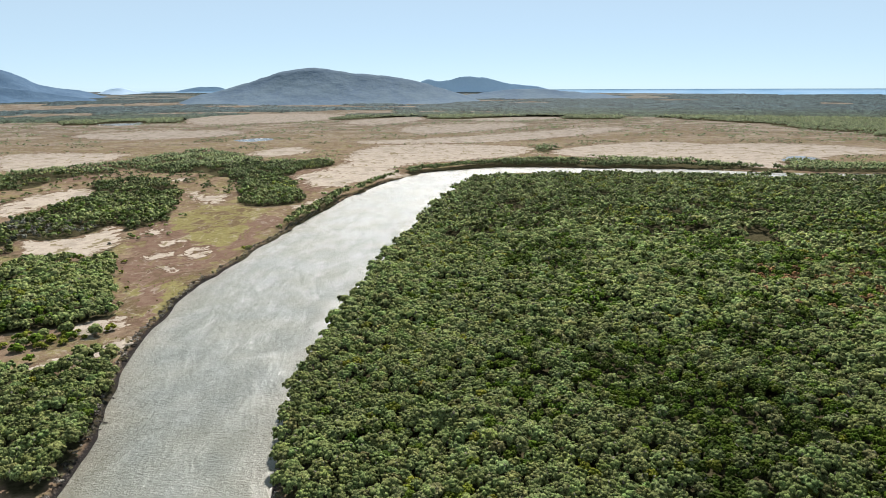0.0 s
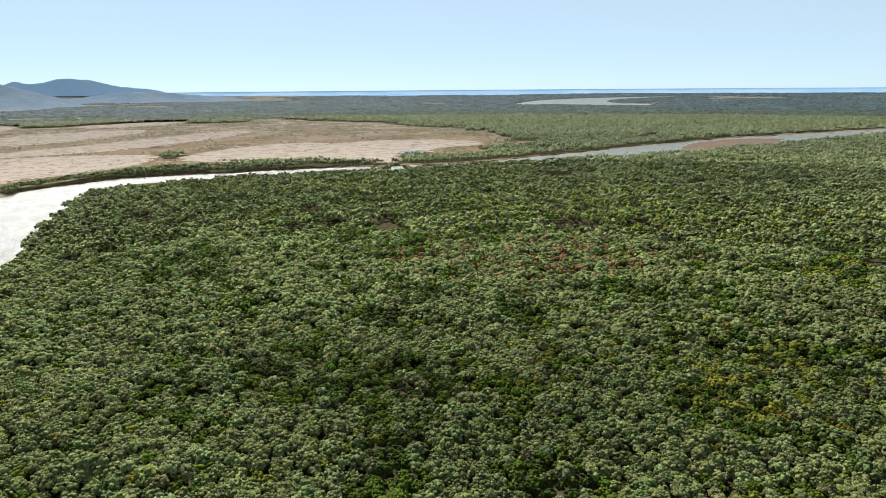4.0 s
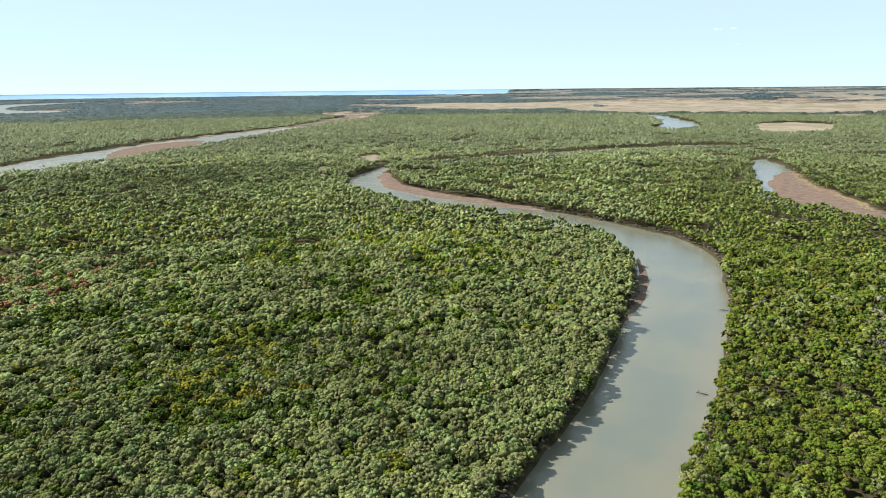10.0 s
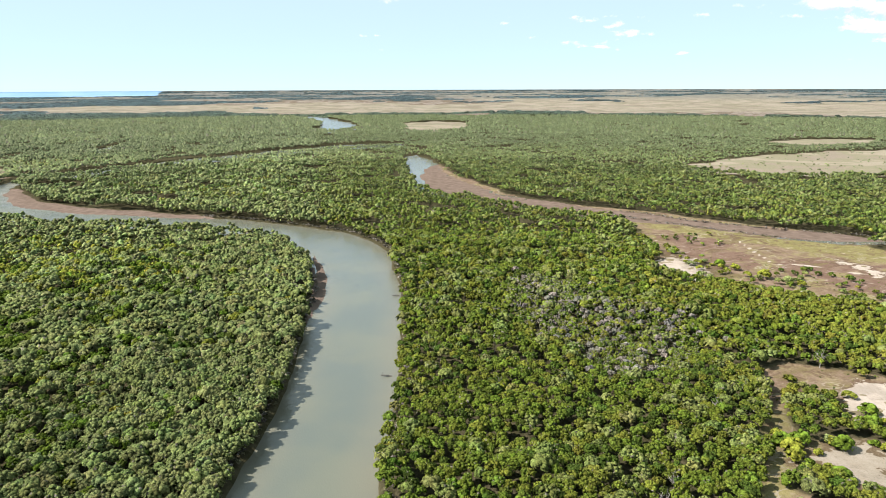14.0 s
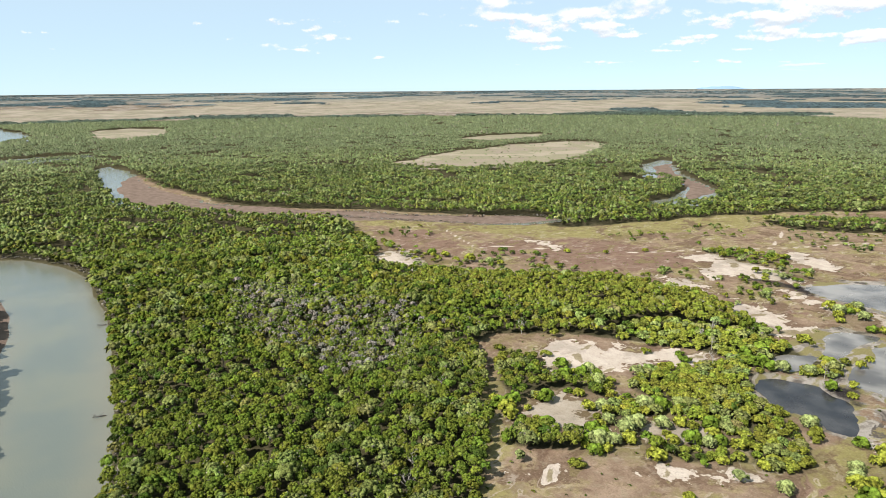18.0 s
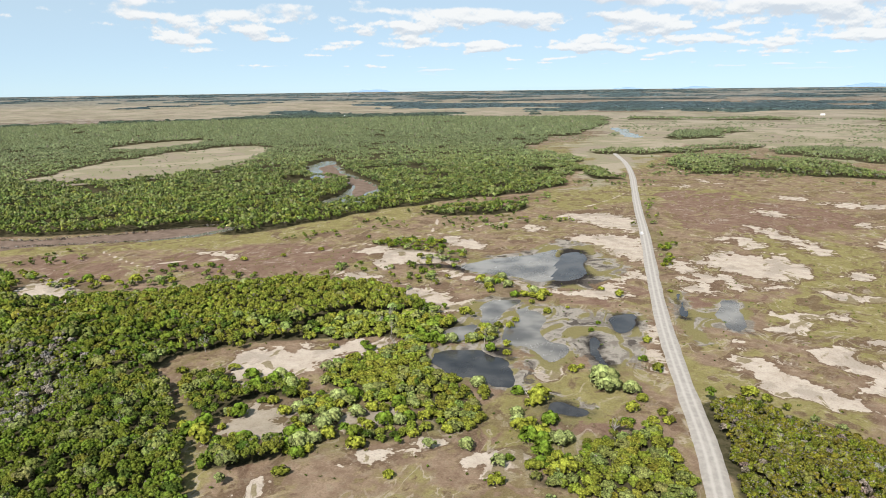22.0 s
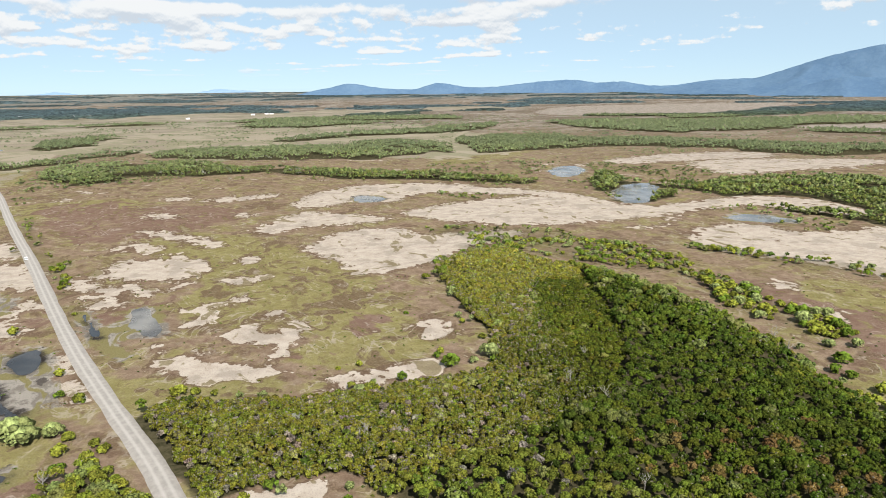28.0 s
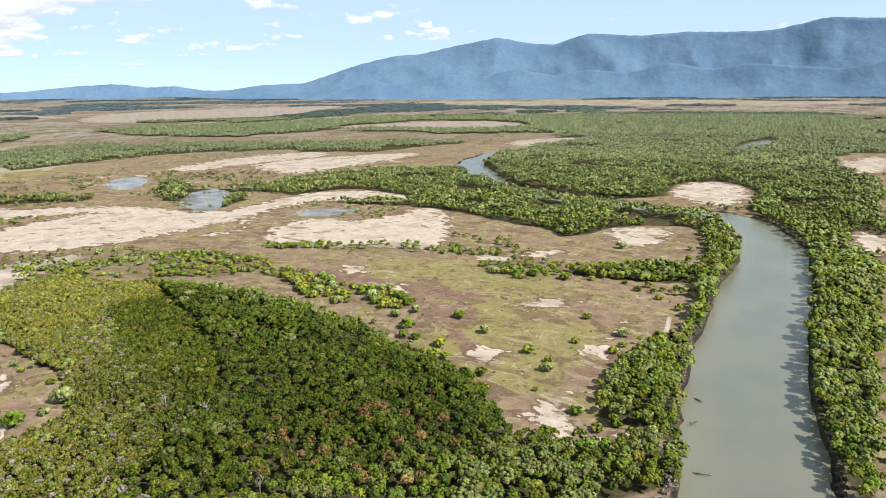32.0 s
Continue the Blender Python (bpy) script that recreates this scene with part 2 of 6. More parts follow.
    "c_i": ((-162, 367), (-152, 374), (-152, 360)),
    "c_j": ((-289, 443), (-253, 434), (-244, 469), (-246, 489), (-225, 460), (-215, 417), (-223, 388), (-254, 393)),
    "c_k": ((-300, 741), (-286, 764), (-284, 727)),
}
FIELDS = {
    "clear_b": ((771, 353), (835, 355), (769, 318), (717, 313)),
    "clear_a": ((885, 335), (832, 285), (940, 305), (975, 355)),
    "sand_n": ((1725, -330), (1930, -435), (1735, -515), (1505, -475), (1450, -365), (1505, -305)),
    "sand_o": ((747, -494), (815, -640), (840, -755), (855, -900), (815, -1015), (725, -950), (623, -751), (604, -618), (625, -559), (665, -505)),
    "sand_p": ((1040, -850), (1060, -1015), (1010, -1125), (894, -927), (927, -832)),
    "field_a": ((1120, -2900), (640, -2640), (-40, -2680), (-25, -2200), (500, -2070), (900, -2420)),
    "field_b": ((-40, -2800), (-580, -3040), (-1180, -3000), (-2000, -3020), (-1620, -2420), (-940, -2420), (-415, -2185), (-25, -2125)),
    "field_c": ((1100, -2340), (220, -2840), (180, -2305), (520, -2020), (850, -2020)),
    "field_d": ((4700, -1680), (2920, -2800), (3460, -6700), (2180, -4200), (2060, -2340), (2300, -1600), (2800, -1000)),
    "field_e": ((-4040, -2520), (-4740, -760), (-4200, 360), (-3260, 280), (-3480, -560), (-2980, -1520)),
    "field_f": ((2940, 980), (4100, -1280), (3440, -2900), (2140, -1800), (2395, -1180), (2355, -530), (2645, 55)),
    "field_g": ((3520, 1180), (4120, 780), (4560, -980), (3160, -680), (3120, 100), (2940, 560)),
}
MEADOWS = {
    "meadow_road": ((400, -3400), (260, -2080), (115, -1415), (-25, -1200), (-150, -935), (-265, -1090), (-385, -790), (-630, -920), (-730, -1275), (-760, -1880), (-440, -2880)),
    "meadow_head": ((520, -2420), (255, -1490), (290, -1125), (190, -875), (148, -679), (157, -599), (107, -681), (120, -825), (80, -1125), (-40, -1450), (80, -2160)),
    "meadow_plain": ((8640, -1920), (2980, -1300), (1960, -1960), (840, -1220), (830, -1570), (1360, -2340), (540, -2580), (980, -4680), (4440, -5440), (9720, -5120)),
}
PONDS = {
    "pond_small": ((49, -198), (43, -199), (34, -194), (38, -189), (47, -190)),
    "pool_a": ((-197, -594), (-214, -599), (-225, -574), (-209, -558), (-192, -565)),
    "pool_b": ((-473, -670), (-524, -708), (-517, -650), (-457, -603), (-446, -628)),
    "pool_c": ((-450, -529), (-511, -531), (-415, -433), (-393, -455)),
    "pool_d": ((-419, -362), (-444, -359), (-456, -320), (-431, -325), (-410, -343)),
    "pool_e": ((-410, 1330), (-345, 1370), (-325, 1310), (-370, 1260)),
    "pool_f": ((-995, 1900), (-920, 2010), (-825, 1940), (-855, 1830)),
    "pool_g": ((455, 905), (505, 975), (525, 935), (490, 900)),
    "pond_tear": ((142, -347), (133, -365), (110, -385), (96, -408), (97, -388), (86, -383), (88, -370), (81, -359), (85, -348), (80, -341), (86, -331), (92, -330), (103, -335), (125, -335), (134, -339)),
    "pond_black": ((92, -398), (84, -404), (76, -396), (73, -372), (68, -352), (72, -338), (82, -336), (88, -346), (86, -356), (92, -368), (90, -384)),
    "pond_dark": ((98, -214), (101, -223), (84, -235), (81, -229), (73, -227), (71, -221), (66, -214), (64, -209), (64, -201), (79, -207), (84, -204), (90, -207)),
    "pond_grey": ((82, -294), (82, -285), (76, -283), (71, -277), (69, -255), (64, -251), (52, -249), (54, -233), (58, -231), (68, -242), (77, -241), (82, -245), (84, -251), (81, -266), (84, -277), (88, -282), (85, -285)),
    "pond_arm": ((87, -297), (98, -295), (105, -290), (105, -280), (101, -275), (96, -266), (95, -259), (91, -258), (89, -264), (91, -283), (90, -288)),
    "pond_side": ((105, -246), (105, -251), (100, -254), (97, -258), (94, -255), (95, -238), (97, -235), (104, -239)),
    "pond_round": ((45, -282), (44, -291), (40, -296), (35, -294), (32, -285), (33, -276), (36, -269), (41, -272)),
    "pond_gut": ((48, -261), (46, -264), (42, -256), (43, -248), (36, -232), (37, -230), (42, -238), (45, -245), (46, -254)),
    "pool_h": ((-1, -333), (-6, -329), (-9, -316), (-11, -296), (-8, -290), (-3, -294), (1, -309), (0, -320)),
    "pool_i": ((21, -338), (12, -302), (14, -298), (21, -332)),
}
GRASS = {
    "grass_a": ((-21, -318), (-40, -359), (-92, -381), (-114, -355), (-101, -281), (-110, -241), (-116, -230), (-94, -218), (-65, -222), (-74, -224), (-48, -238), (-81, -254), (-57, -283), (-32, -284)),
    "grass_b": ((-11, -485), (-47, -504), (-74, -461), (-98, -409), (-99, -368), (-37, -337), (-37, -398)),
    "grass_c": ((61, -201), (51, -218), (36, -225), (28, -217), (33, -196), (39, -173), (48, -163), (56, -164), (57, -186)),
    "grass_d": ((17, -252), (-5, -239), (-26, -233), (-45, -222), (-24, -209), (3, -215)),
    "grass_e": ((-222, -130), (-252, -131), (-278, -114), (-276, -83), (-254, -65), (-226, -70), (-199, -71), (-197, -85), (-205, -111)),
    "grass_f": ((464, -271), (354, -335), (327, -367), (303, -405), (274, -484), (243, -539), (228, -506), (264, -424), (282, -351), (340, -322), (435, -262)),
    "grass_g": ((166, -656), (86, -711), (78, -626), (104, -563), (132, -543)),
    "grass_h": ((315, -1060), (245, -1355), (165, -1335), (100, -1010), (105, -814), (170, -890), (260, -950)),
    "grass_i": ((-207, 534), (-182, 587), (-146, 508), (-127, 415), (-138, 374), (-176, 449), (-207, 499)),
    "grass_j": ((-156, 320), (-150, 340), (-139, 351), (-131, 320), (-133, 279)),
    "grass_k": ((93, -640), (70, -621), (-4, -632), (-7, -688), (78, -695)),
    "grass_l": ((-525, -1055), (-550, -965), (-615, -900), (-475, -805), (-383, -793), (-425, -895)),
    "grass_m": ((-308, -218), (-330, -201), (-337, -156), (-326, -102), (-296, -98), (-272, -126), (-270, -171)),
    "grass_n": ((63, -200), (40, -199), (32, -184), (48, -175), (61, -185)),
}
SAMPHIRE = {
    "red_a": ((63, -604), (-70, -644), (-107, -549), (-56, -515), (-3, -486), (31, -498)),
    "red_b": ((-167, 330), (-197, 417), (-180, 449), (-134, 401), (-139, 351), (-156, 340)),
    "red_c": ((333, -294), (269, -360), (191, -375), (203, -315), (251, -281), (298, -263)),
    "red_d": ((-183, -79), (-189, -73), (-177, -66), (-171, -70)),
    "red_e": ((-281, -245), (-302, -229), (-280, -195), (-255, -202)),
    "red_f": ((-297, -160), (-303, -125), (-272, -126), (-274, -142)),
    "red_g": ((-147, 498), (-130, 557), (-108, 497), (-122, 467)),
    "red_h": ((-482, -135), (-495, -122), (-450, -112), (-455, -123)),
    "red_i": ((67, -163), (67, -171), (54, -172), (53, -166)),
    "red_j": ((-128, -332), (-142, -332), (-128, -304), (-125, -308)),
    "red_k": ((160, -174), (151, -180), (138, -177), (142, -169)),
    "red_l": ((50, -181), (31, -187), (26, -180), (41, -171)),
    "red_m": ((-49, -243), (-65, -237), (-90, -248), (-78, -231), (-60, -232)),
    "dark_d": ((71, -175), (61, -172), (55, -163), (62, -158), (70, -166)),
    "dark_e": ((52, -190), (44, -184), (31, -189), (23, -184), (38, -171), (47, -178)),
    "dark_i": ((-92, -281), (-104, -273), (-104, -253), (-71, -242)),
    "dark_j": ((411, -260), (379, -294), (309, -273), (310, -238), (349, -235)),
    "dark_k": ((251, -281), (205, -306), (155, -307), (179, -289), (229, -274)),
    "dark_m": ((-264, -108), (-289, -74), (-280, -59), (-260, -69), (-253, -89)),
    "dark_n": ((-223, -65), (-236, -51), (-221, -52)),
    "dark_o": ((-254, 535), (-190, 488), (-167, 416), (-175, 375), (-211, 433)),
    "dark_p": ((-152, 311), (-144, 362), (-137, 320), (-135, 279)),
    "brown_a": ((778, 316), (895, 350), (925, 325), (885, 285), (748, 293)),
    "dark_aa": ((26, -321), (13, -337), (-1, -339), (-15, -349), (-27, -348), (-17, -336), (-4, -333), (1, -318), (12, -315)),
    "dark_ab": ((-43, -290), (-22, -269), (-11, -264), (-6, -266), (-22, -277), (-37, -292)),
    "dark_ac": ((73, -685), (20, -696), (-18, -647), (-3, -582), (-29, -553), (-49, -540), (-31, -512), (44, -518), (62, -614)),
    "dark_ad": ((187, -291), (166, -288), (154, -293), (142, -304), (118, -307), (113, -303), (146, -285), (178, -277)),
    "dark_ae": ((48, -353), (36, -356), (33, -335), (38, -323), (47, -330), (51, -341)),
    "dark_af": ((70, -302), (49, -311), (30, -311), (52, -295), (65, -294)),
    "dark_ag": ((73, -294), (68, -293), (54, -280), (70, -279)),
    "red_ba": ((-258, -256), (-273, -247), (-272, -225), (-260, -201), (-268, -187), (-258, -182), (-250, -199), (-254, -222), (-248, -242)),
    "red_bb": ((-111, -338), (-126, -354), (-116, -330)),
    "red_bc": ((-221, -66), (-245, -68), (-250, -58), (-234, -55), (-221, -55), (-217, -63)),
    "red_bd": ((-182, -78), (-187, -69), (-177, -66), (-176, -74)),
    "red_be": ((-181, -94), (-191, -86), (-190, -77), (-183, -84)),
    "red_bf": ((-217, -111), (-227, -105), (-231, -92), (-216, -87), (-207, -103)),
    "red_bg": ((-276, -169), (-292, -144), (-283, -133), (-268, -151)),
    "red_bh": ((-274, -232), (-275, -210), (-269, -174), (-260, -198)),
    "dark_ta": ((-144, 340), (-145, 374), (-125, 394), (-119, 486), (-117, 519), (-148, 552), (-148, 487), (-143, 432), (-164, 416), (-172, 363), (-145, 286), (-129, 265), (-132, 302)),
    "dark_tb": ((-235, 900), (-205, 935), (-100, 832), (-120, 632), (-142, 633), (-182, 732)),
    "dark_tc": ((-430, 945), (-505, 880), (-428, 698), (-377, 739), (-395, 845)),
    "red_bi": ((-279, -239), (-294, -216), (-298, -179), (-291, -142), (-213, -99), (-210, -106), (-242, -136), (-252, -166), (-259, -200)),
}
FOREST = {
    "forest_point": ((-43, 144), (-50, 191), (-48, 260), (-32, 398), (4, 637), (64, 784), (715, 660), (2920, 800), (2740, -120), (2135, -485), (2180, -1280), (1850, -1565), (1985, -1010), (2000, -1395), (1650, -1485), (1685, -1845), (1500, -2420), (380, -2060), (295, -1500), (385, -1160), (195, -890), (188, -759), (154, -665), (250, -542), (309, -385), (324, -364), (342, -378), (385, -365), (564, -228), (459, -277), (574, -209), (900, -220), (945, -185), (557, -177), (449, -258), (464, -266), (309, -207), (254, -239), (228, -274), (162, -294), (113, -262), (114, -236), (166, -213), (200, -169), (157, -146), (116, -108), (113, -101)),
    "forest_near": ((7, -210), (1, -218), (-11, -220), (-24, -209), (-42, -203), (-64, -197), (-110, -191), (-123, -202), (-131, -222), (-135, -255), (-155, -326), (-183, -354), (-218, -351), (-212, -337), (-234, -277), (-237, -223), (-229, -175), (-211, -137), (-198, -103), (-187, -84), (-169, -71), (-166, -59), (-177, -37), (-182, -17), (-159, -13), (-47, -147), (-40, -154), (-27, -157), (-7, -156), (-8, -170), (-2, -180)),
    "forest_bank": ((-207, -54), (-224, -52), (-244, -47), (-265, -36), (-246, -30), (-216, -27), (-184, -19), (-182, -37), (-187, -46)),
    "forest_strip": ((-269, -36), (-300, -35), (-436, -45), (-506, -59), (-482, -110), (-421, -133), (-449, -159), (-470, -213), (-496, -312), (-492, -437), (-565, -517), (-657, -493), (-720, -419), (-737, -380), (-632, -280), (-572, -182), (-565, -67), (-462, -27), (-401, -24), (-329, -30), (-278, -31)),
    "forest_thicket": ((-341, -107), (-356, -106), (-377, -78), (-383, -55), (-379, -42), (-355, -42), (-345, -63), (-338, -88)),
    "forest_east": ((-171, 18), (-220, 11), (-258, 10), (-407, 15), (-493, -1), (-546, -25), (-637, -32), (-724, -51), (-641, -102), (-576, -153), (-631, -242), (-732, -327), (-830, -375), (-975, -410), (-1140, -365), (-1410, -335), (-1255, -785), (-1330, -990), (-2100, -870), (-2660, -420), (-2375, 205), (-175, 26)),
    "forest_west": ((-97, 149), (-124, 249), (-135, 235), (-148, 225), (-172, 230), (-117, 149)),
    "scrub_west": ((-226, 314), (-257, 386), (-197, 388), (-183, 369), (-177, 340), (-146, 279), (-166, 272), (-189, 259)),
    "scrub_grey": ((-338, 502), (-264, 387), (-246, 396), (-204, 399), (-217, 441), (-256, 494), (-274, 480)),
    "scrub_west2": ((-314, 453), (-331, 535), (-358, 676), (-326, 710), (-272, 693), (-216, 522), (-224, 469), (-247, 460)),
    "scrub_west3": ((-394, 803), (-452, 1036), (-361, 1079), (-261, 965), (-228, 870), (-155, 910), (-159, 846), (-207, 808), (-135, 650), (-127, 585), (-161, 563), (-196, 635), (-254, 783), (-317, 776)),
    "scrub_west4": ((-513, 756), (-447, 779), (-400, 875), (-356, 762), (-446, 653)),
    "bank_main": ((-113, 463), (-117, 519), (-90, 649), (-31, 859), (255, 950), (365, 915), (410, 860), (550, 835), (535, 805), (289, 822), (84, 857), (-23, 801), (-58, 737), (-75, 686), (-91, 615), (-102, 531)),
    "clump_main": ((115, 1095), (165, 1120), (209, 1098), (280, 1030), (340, 1085), (295, 898), (350, 875), (245, 915), (165, 995)),
    "bank_far": ((310, 875), (355, 875), (425, 820), (510, 835), (785, 1020), (840, 1200), (830, 1575), (755, 2020), (700, 2015), (460, 2560), (40, 2860), (-220, 3200), (220, 4500), (1360, 5200), (3060, 4740), (3220, 4400), (2620, 3380), (2500, 2480), (2620, 1140), (1830, 795), (1165, 860), (660, 785), (402, 777)),
    "hills_west": ((-1420, 2120), (-1260, 2220), (-940, 3000), (-60, 2880), (-230, 3385), (-1560, 3230), (-1845, 2850)),
    "band_a": ((71, -786), (93, -844), (90, -970), (-10, -1022), (-235, -798), (-278, -765), (-351, -656), (-410, -602), (-396, -579), (-255, -700), (-189, -804), (-91, -837), (-9, -833), (21, -808)),
    "band_b": ((-25, -1130), (-130, -1200), (-235, -1205), (-315, -1145), (-435, -1200), (-528, -1084), (-495, -995), (-410, -925), (-315, -920), (-145, -970), (-70, -1030)),
    "band_c": ((-265, -1385), (-670, -1520), (-985, -1615), (-850, -1430), (-525, -1315), (-250, -1315)),
    "band_d": ((140, -1300), (115, -1520), (-20, -1665), (-15, -1430), (75, -1290)),
    "band_e": ((-325, -2055), (-555, -2035), (-645, -1810), (-775, -1820), (-470, -1720), (-315, -1805)),
    "band_f": ((128, -753), (195, -854), (228, -913), (295, -1005), (158, -745), (102, -749)),
    "band_g": ((-655, -1195), (-932, -936), (-1105, -590), (-1045, -515), (-915, -570), (-850, -730), (-730, -865), (-500, -880), (-560, -1020)),
    "band_h": ((-515, -642), (-495, -539), (-535, -494), (-554, -402), (-537, -331), (-505, -397), (-505, -466), (-480, -513), (-415, -491), (-457, -560)),
    "band_i": ((-350, -593), (-384, -454), (-483, -484), (-449, -442), (-355, -450), (-330, -539)),
    "band_j": ((-1145, -1610), (-1355, -1365), (-1745, -1285), (-2110, -1140), (-2400, -980), (-1895, -780), (-1735, -1090), (-1265, -1005), (-995, -1085), (-965, -1310)),
    "band_l": ((239, -505), (164, -563), (155, -529), (186, -489), (221, -483)),
    "band_m": ((260, -1070), (195, -1105), (100, -1093), (-15, -1200), (-10, -1135), (100, -1050), (195, -1010)),
    "trees_a": ((3780, -6000), (1780, -4600), (-60, -5120), (-40, -2940), (640, -2880), (1180, -3040), (2400, -3800)),
    "trees_b": ((-80, -6780), (-1260, -6640), (-2480, -5640), (-2840, -4280), (-2100, -3180), (-1440, -3260), (-40, -3240)),
    "trees_c": ((-3000, -5540), (-4340, -5100), (-4020, -2980), (-3460, -2580), (-3100, -3660), (-2320, -4280)),
    "trees_d": ((2140, -4580), (500, -6180), (280, -3520), (740, -2880), (1140, -2415)),
    "far_east": ((1440, 3220), (1860, 2060), (2560, 1180), (2680, 500), (2720, -300), (2860, -620), (6660, -1420), (8720, 1640), (10600, 5960), (3460, 7620), (2100, 7000)),
    "far_south": ((2600, -160), (2600, -580), (2900, -900), (2800, -1240), (2235, -430)),
    "far_south2": ((7780, -2420), (8720, -7320), (5960, -5020), (5200, -2560), (5140, -1600)),
    "far_green": ((2840, -980), (2480, -1260), (2165, -915), (2085, -710)),
    "trees_e": ((4160, -17520), (-120, -10060), (-3440, -12660), (-4340, -6560), (-3580, -5420), (-2140, -7860), (-80, -6780), (2100, -8860)),
    "range_foot": ((-3820, -6860), (-4340, -4420), (-4980, -2560), (-5120, -820), (-4880, 420), (-5860, 500), (-6240, -2020), (-6080, -6180), (-4860, -8700)),
    "woods_mid": ((740, -1390), (595, -1530), (350, -2005), (310, -2205), (1020, -2640), (1235, -2320), (1035, -1765)),
    "band_n": ((-2210, -710), (-2740, 230), (-1205, 110), (-1210, 25), (-1105, -90), (-1175, -275), (-1335, -430)),
    "band_o": ((-507, -417), (-545, -336), (-547, -287), (-567, -224), (-522, -205), (-495, -226), (-511, -267), (-478, -319), (-488, -382)),
    "band_p": ((-645, -352), (-686, -318), (-651, -259), (-579, -229), (-565, -273)),
    "forest_strip2": ((-246, -30), (-301, -33), (-400, -27), (-445, -27), (-458, -36), (-422, -41), (-358, -35), (-269, -35)),
    "thicket_pond": ((147, -215), (148, -229), (134, -231), (132, -239), (113, -238), (98, -213), (80, -200), (70, -185), (71, -175), (83, -173), (91, -168), (94, -160), (101, -159), (106, -173), (99, -179), (114, -183), (124, -177)),
    "thicket_road": ((34, -171), (30, -180), (17, -191), (10, -189), (4, -173), (1, -156), (-2, -148), (48, -150), (41, -156), (33, -158)),
    "thicket_bank": ((84, -237), (85, -254), (142, -269), (173, -258), (164, -235), (145, -239), (113, -238)),
    "thicket_low": ((89, -186), (86, -193), (68, -189), (64, -178), (68, -169), (74, -166), (82, -173)),
    "thicket_sand": ((171, -159), (170, -173), (158, -175), (146, -168), (135, -180), (123, -171), (122, -156), (132, -146), (151, -145)),
    "thicket_mid": ((133, -164), (124, -165), (107, -174), (96, -185), (94, -172), (109, -163), (117, -153)),
    "thicket_foot": ((130, -128), (127, -141), (117, -150), (111, -137), (115, -127), (123, -121)),
    "thicket_run": ((106, -152), (95, -164), (80, -169), (69, -165), (78, -157), (92, -150)),
}
BRUSH = {
    "brush_a": ((168, -155), (160, -177), (138, -177), (117, -175), (99, -183), (86, -198), (71, -194), (63, -182), (65, -168), (117, -129), (135, -128)),
    "brush_b": ((35, -171), (26, -180), (10, -183), (0, -170), (-2, -148), (48, -150)),
    "brush_c": ((116, -235), (109, -248), (90, -225), (69, -205), (69, -186), (84, -194), (103, -215)),
    "brush_d": ((57, -186), (48, -201), (38, -188), (37, -165), (47, -160)),
    "brush_e": ((-275, -273), (-291, -245), (-272, -193), (-264, -158), (-245, -154), (-247, -190), (-253, -231)),
    "brush_f": ((-333, -165), (-378, -133), (-358, -113), (-323, -107), (-323, -133)),
    "brush_g": ((-188, -440), (-263, -407), (-287, -340), (-301, -253), (-240, -283), (-230, -325), (-196, -410)),
    "brush_h": ((177, -349), (162, -378), (145, -372), (148, -347)),
    "brush_i": ((122, -331), (83, -313), (70, -303), (90, -288), (119, -308)),
    "brush_j": ((-181, -364), (-246, -386), (-251, -360), (-230, -328), (-193, -351)),
    "brush_k": ((-120, 400), (-100, 519), (-96, 615), (-107, 615), (-129, 387)),
    "brush_l": ((225, -391), (202, -397), (162, -396), (164, -367), (206, -374)),
    "brush_m": ((32, -320), (25, -340), (54, -469), (78, -622), (64, -621), (21, -320)),
    "brush_n": ((-326, -312), (-365, -230), (-382, -157), (-359, -155), (-345, -218), (-317, -294)),
    "brush_o": ((-177, 259), (-162, 265), (-145, 279), (-138, 265), (-154, 249), (-161, 235)),
    "brush_p": ((387, -236), (294, -250), (290, -238), (324, -229)),
}
ROAD = {
    "road": ((-8, -135), (-7, -144), (-6, -148), (-3, -167), (0, -186), (10, -229), (22, -286), (35, -362), (52, -469), (69, -561), (91, -696), (104, -779), (130, -910), (165, -1030)),
}
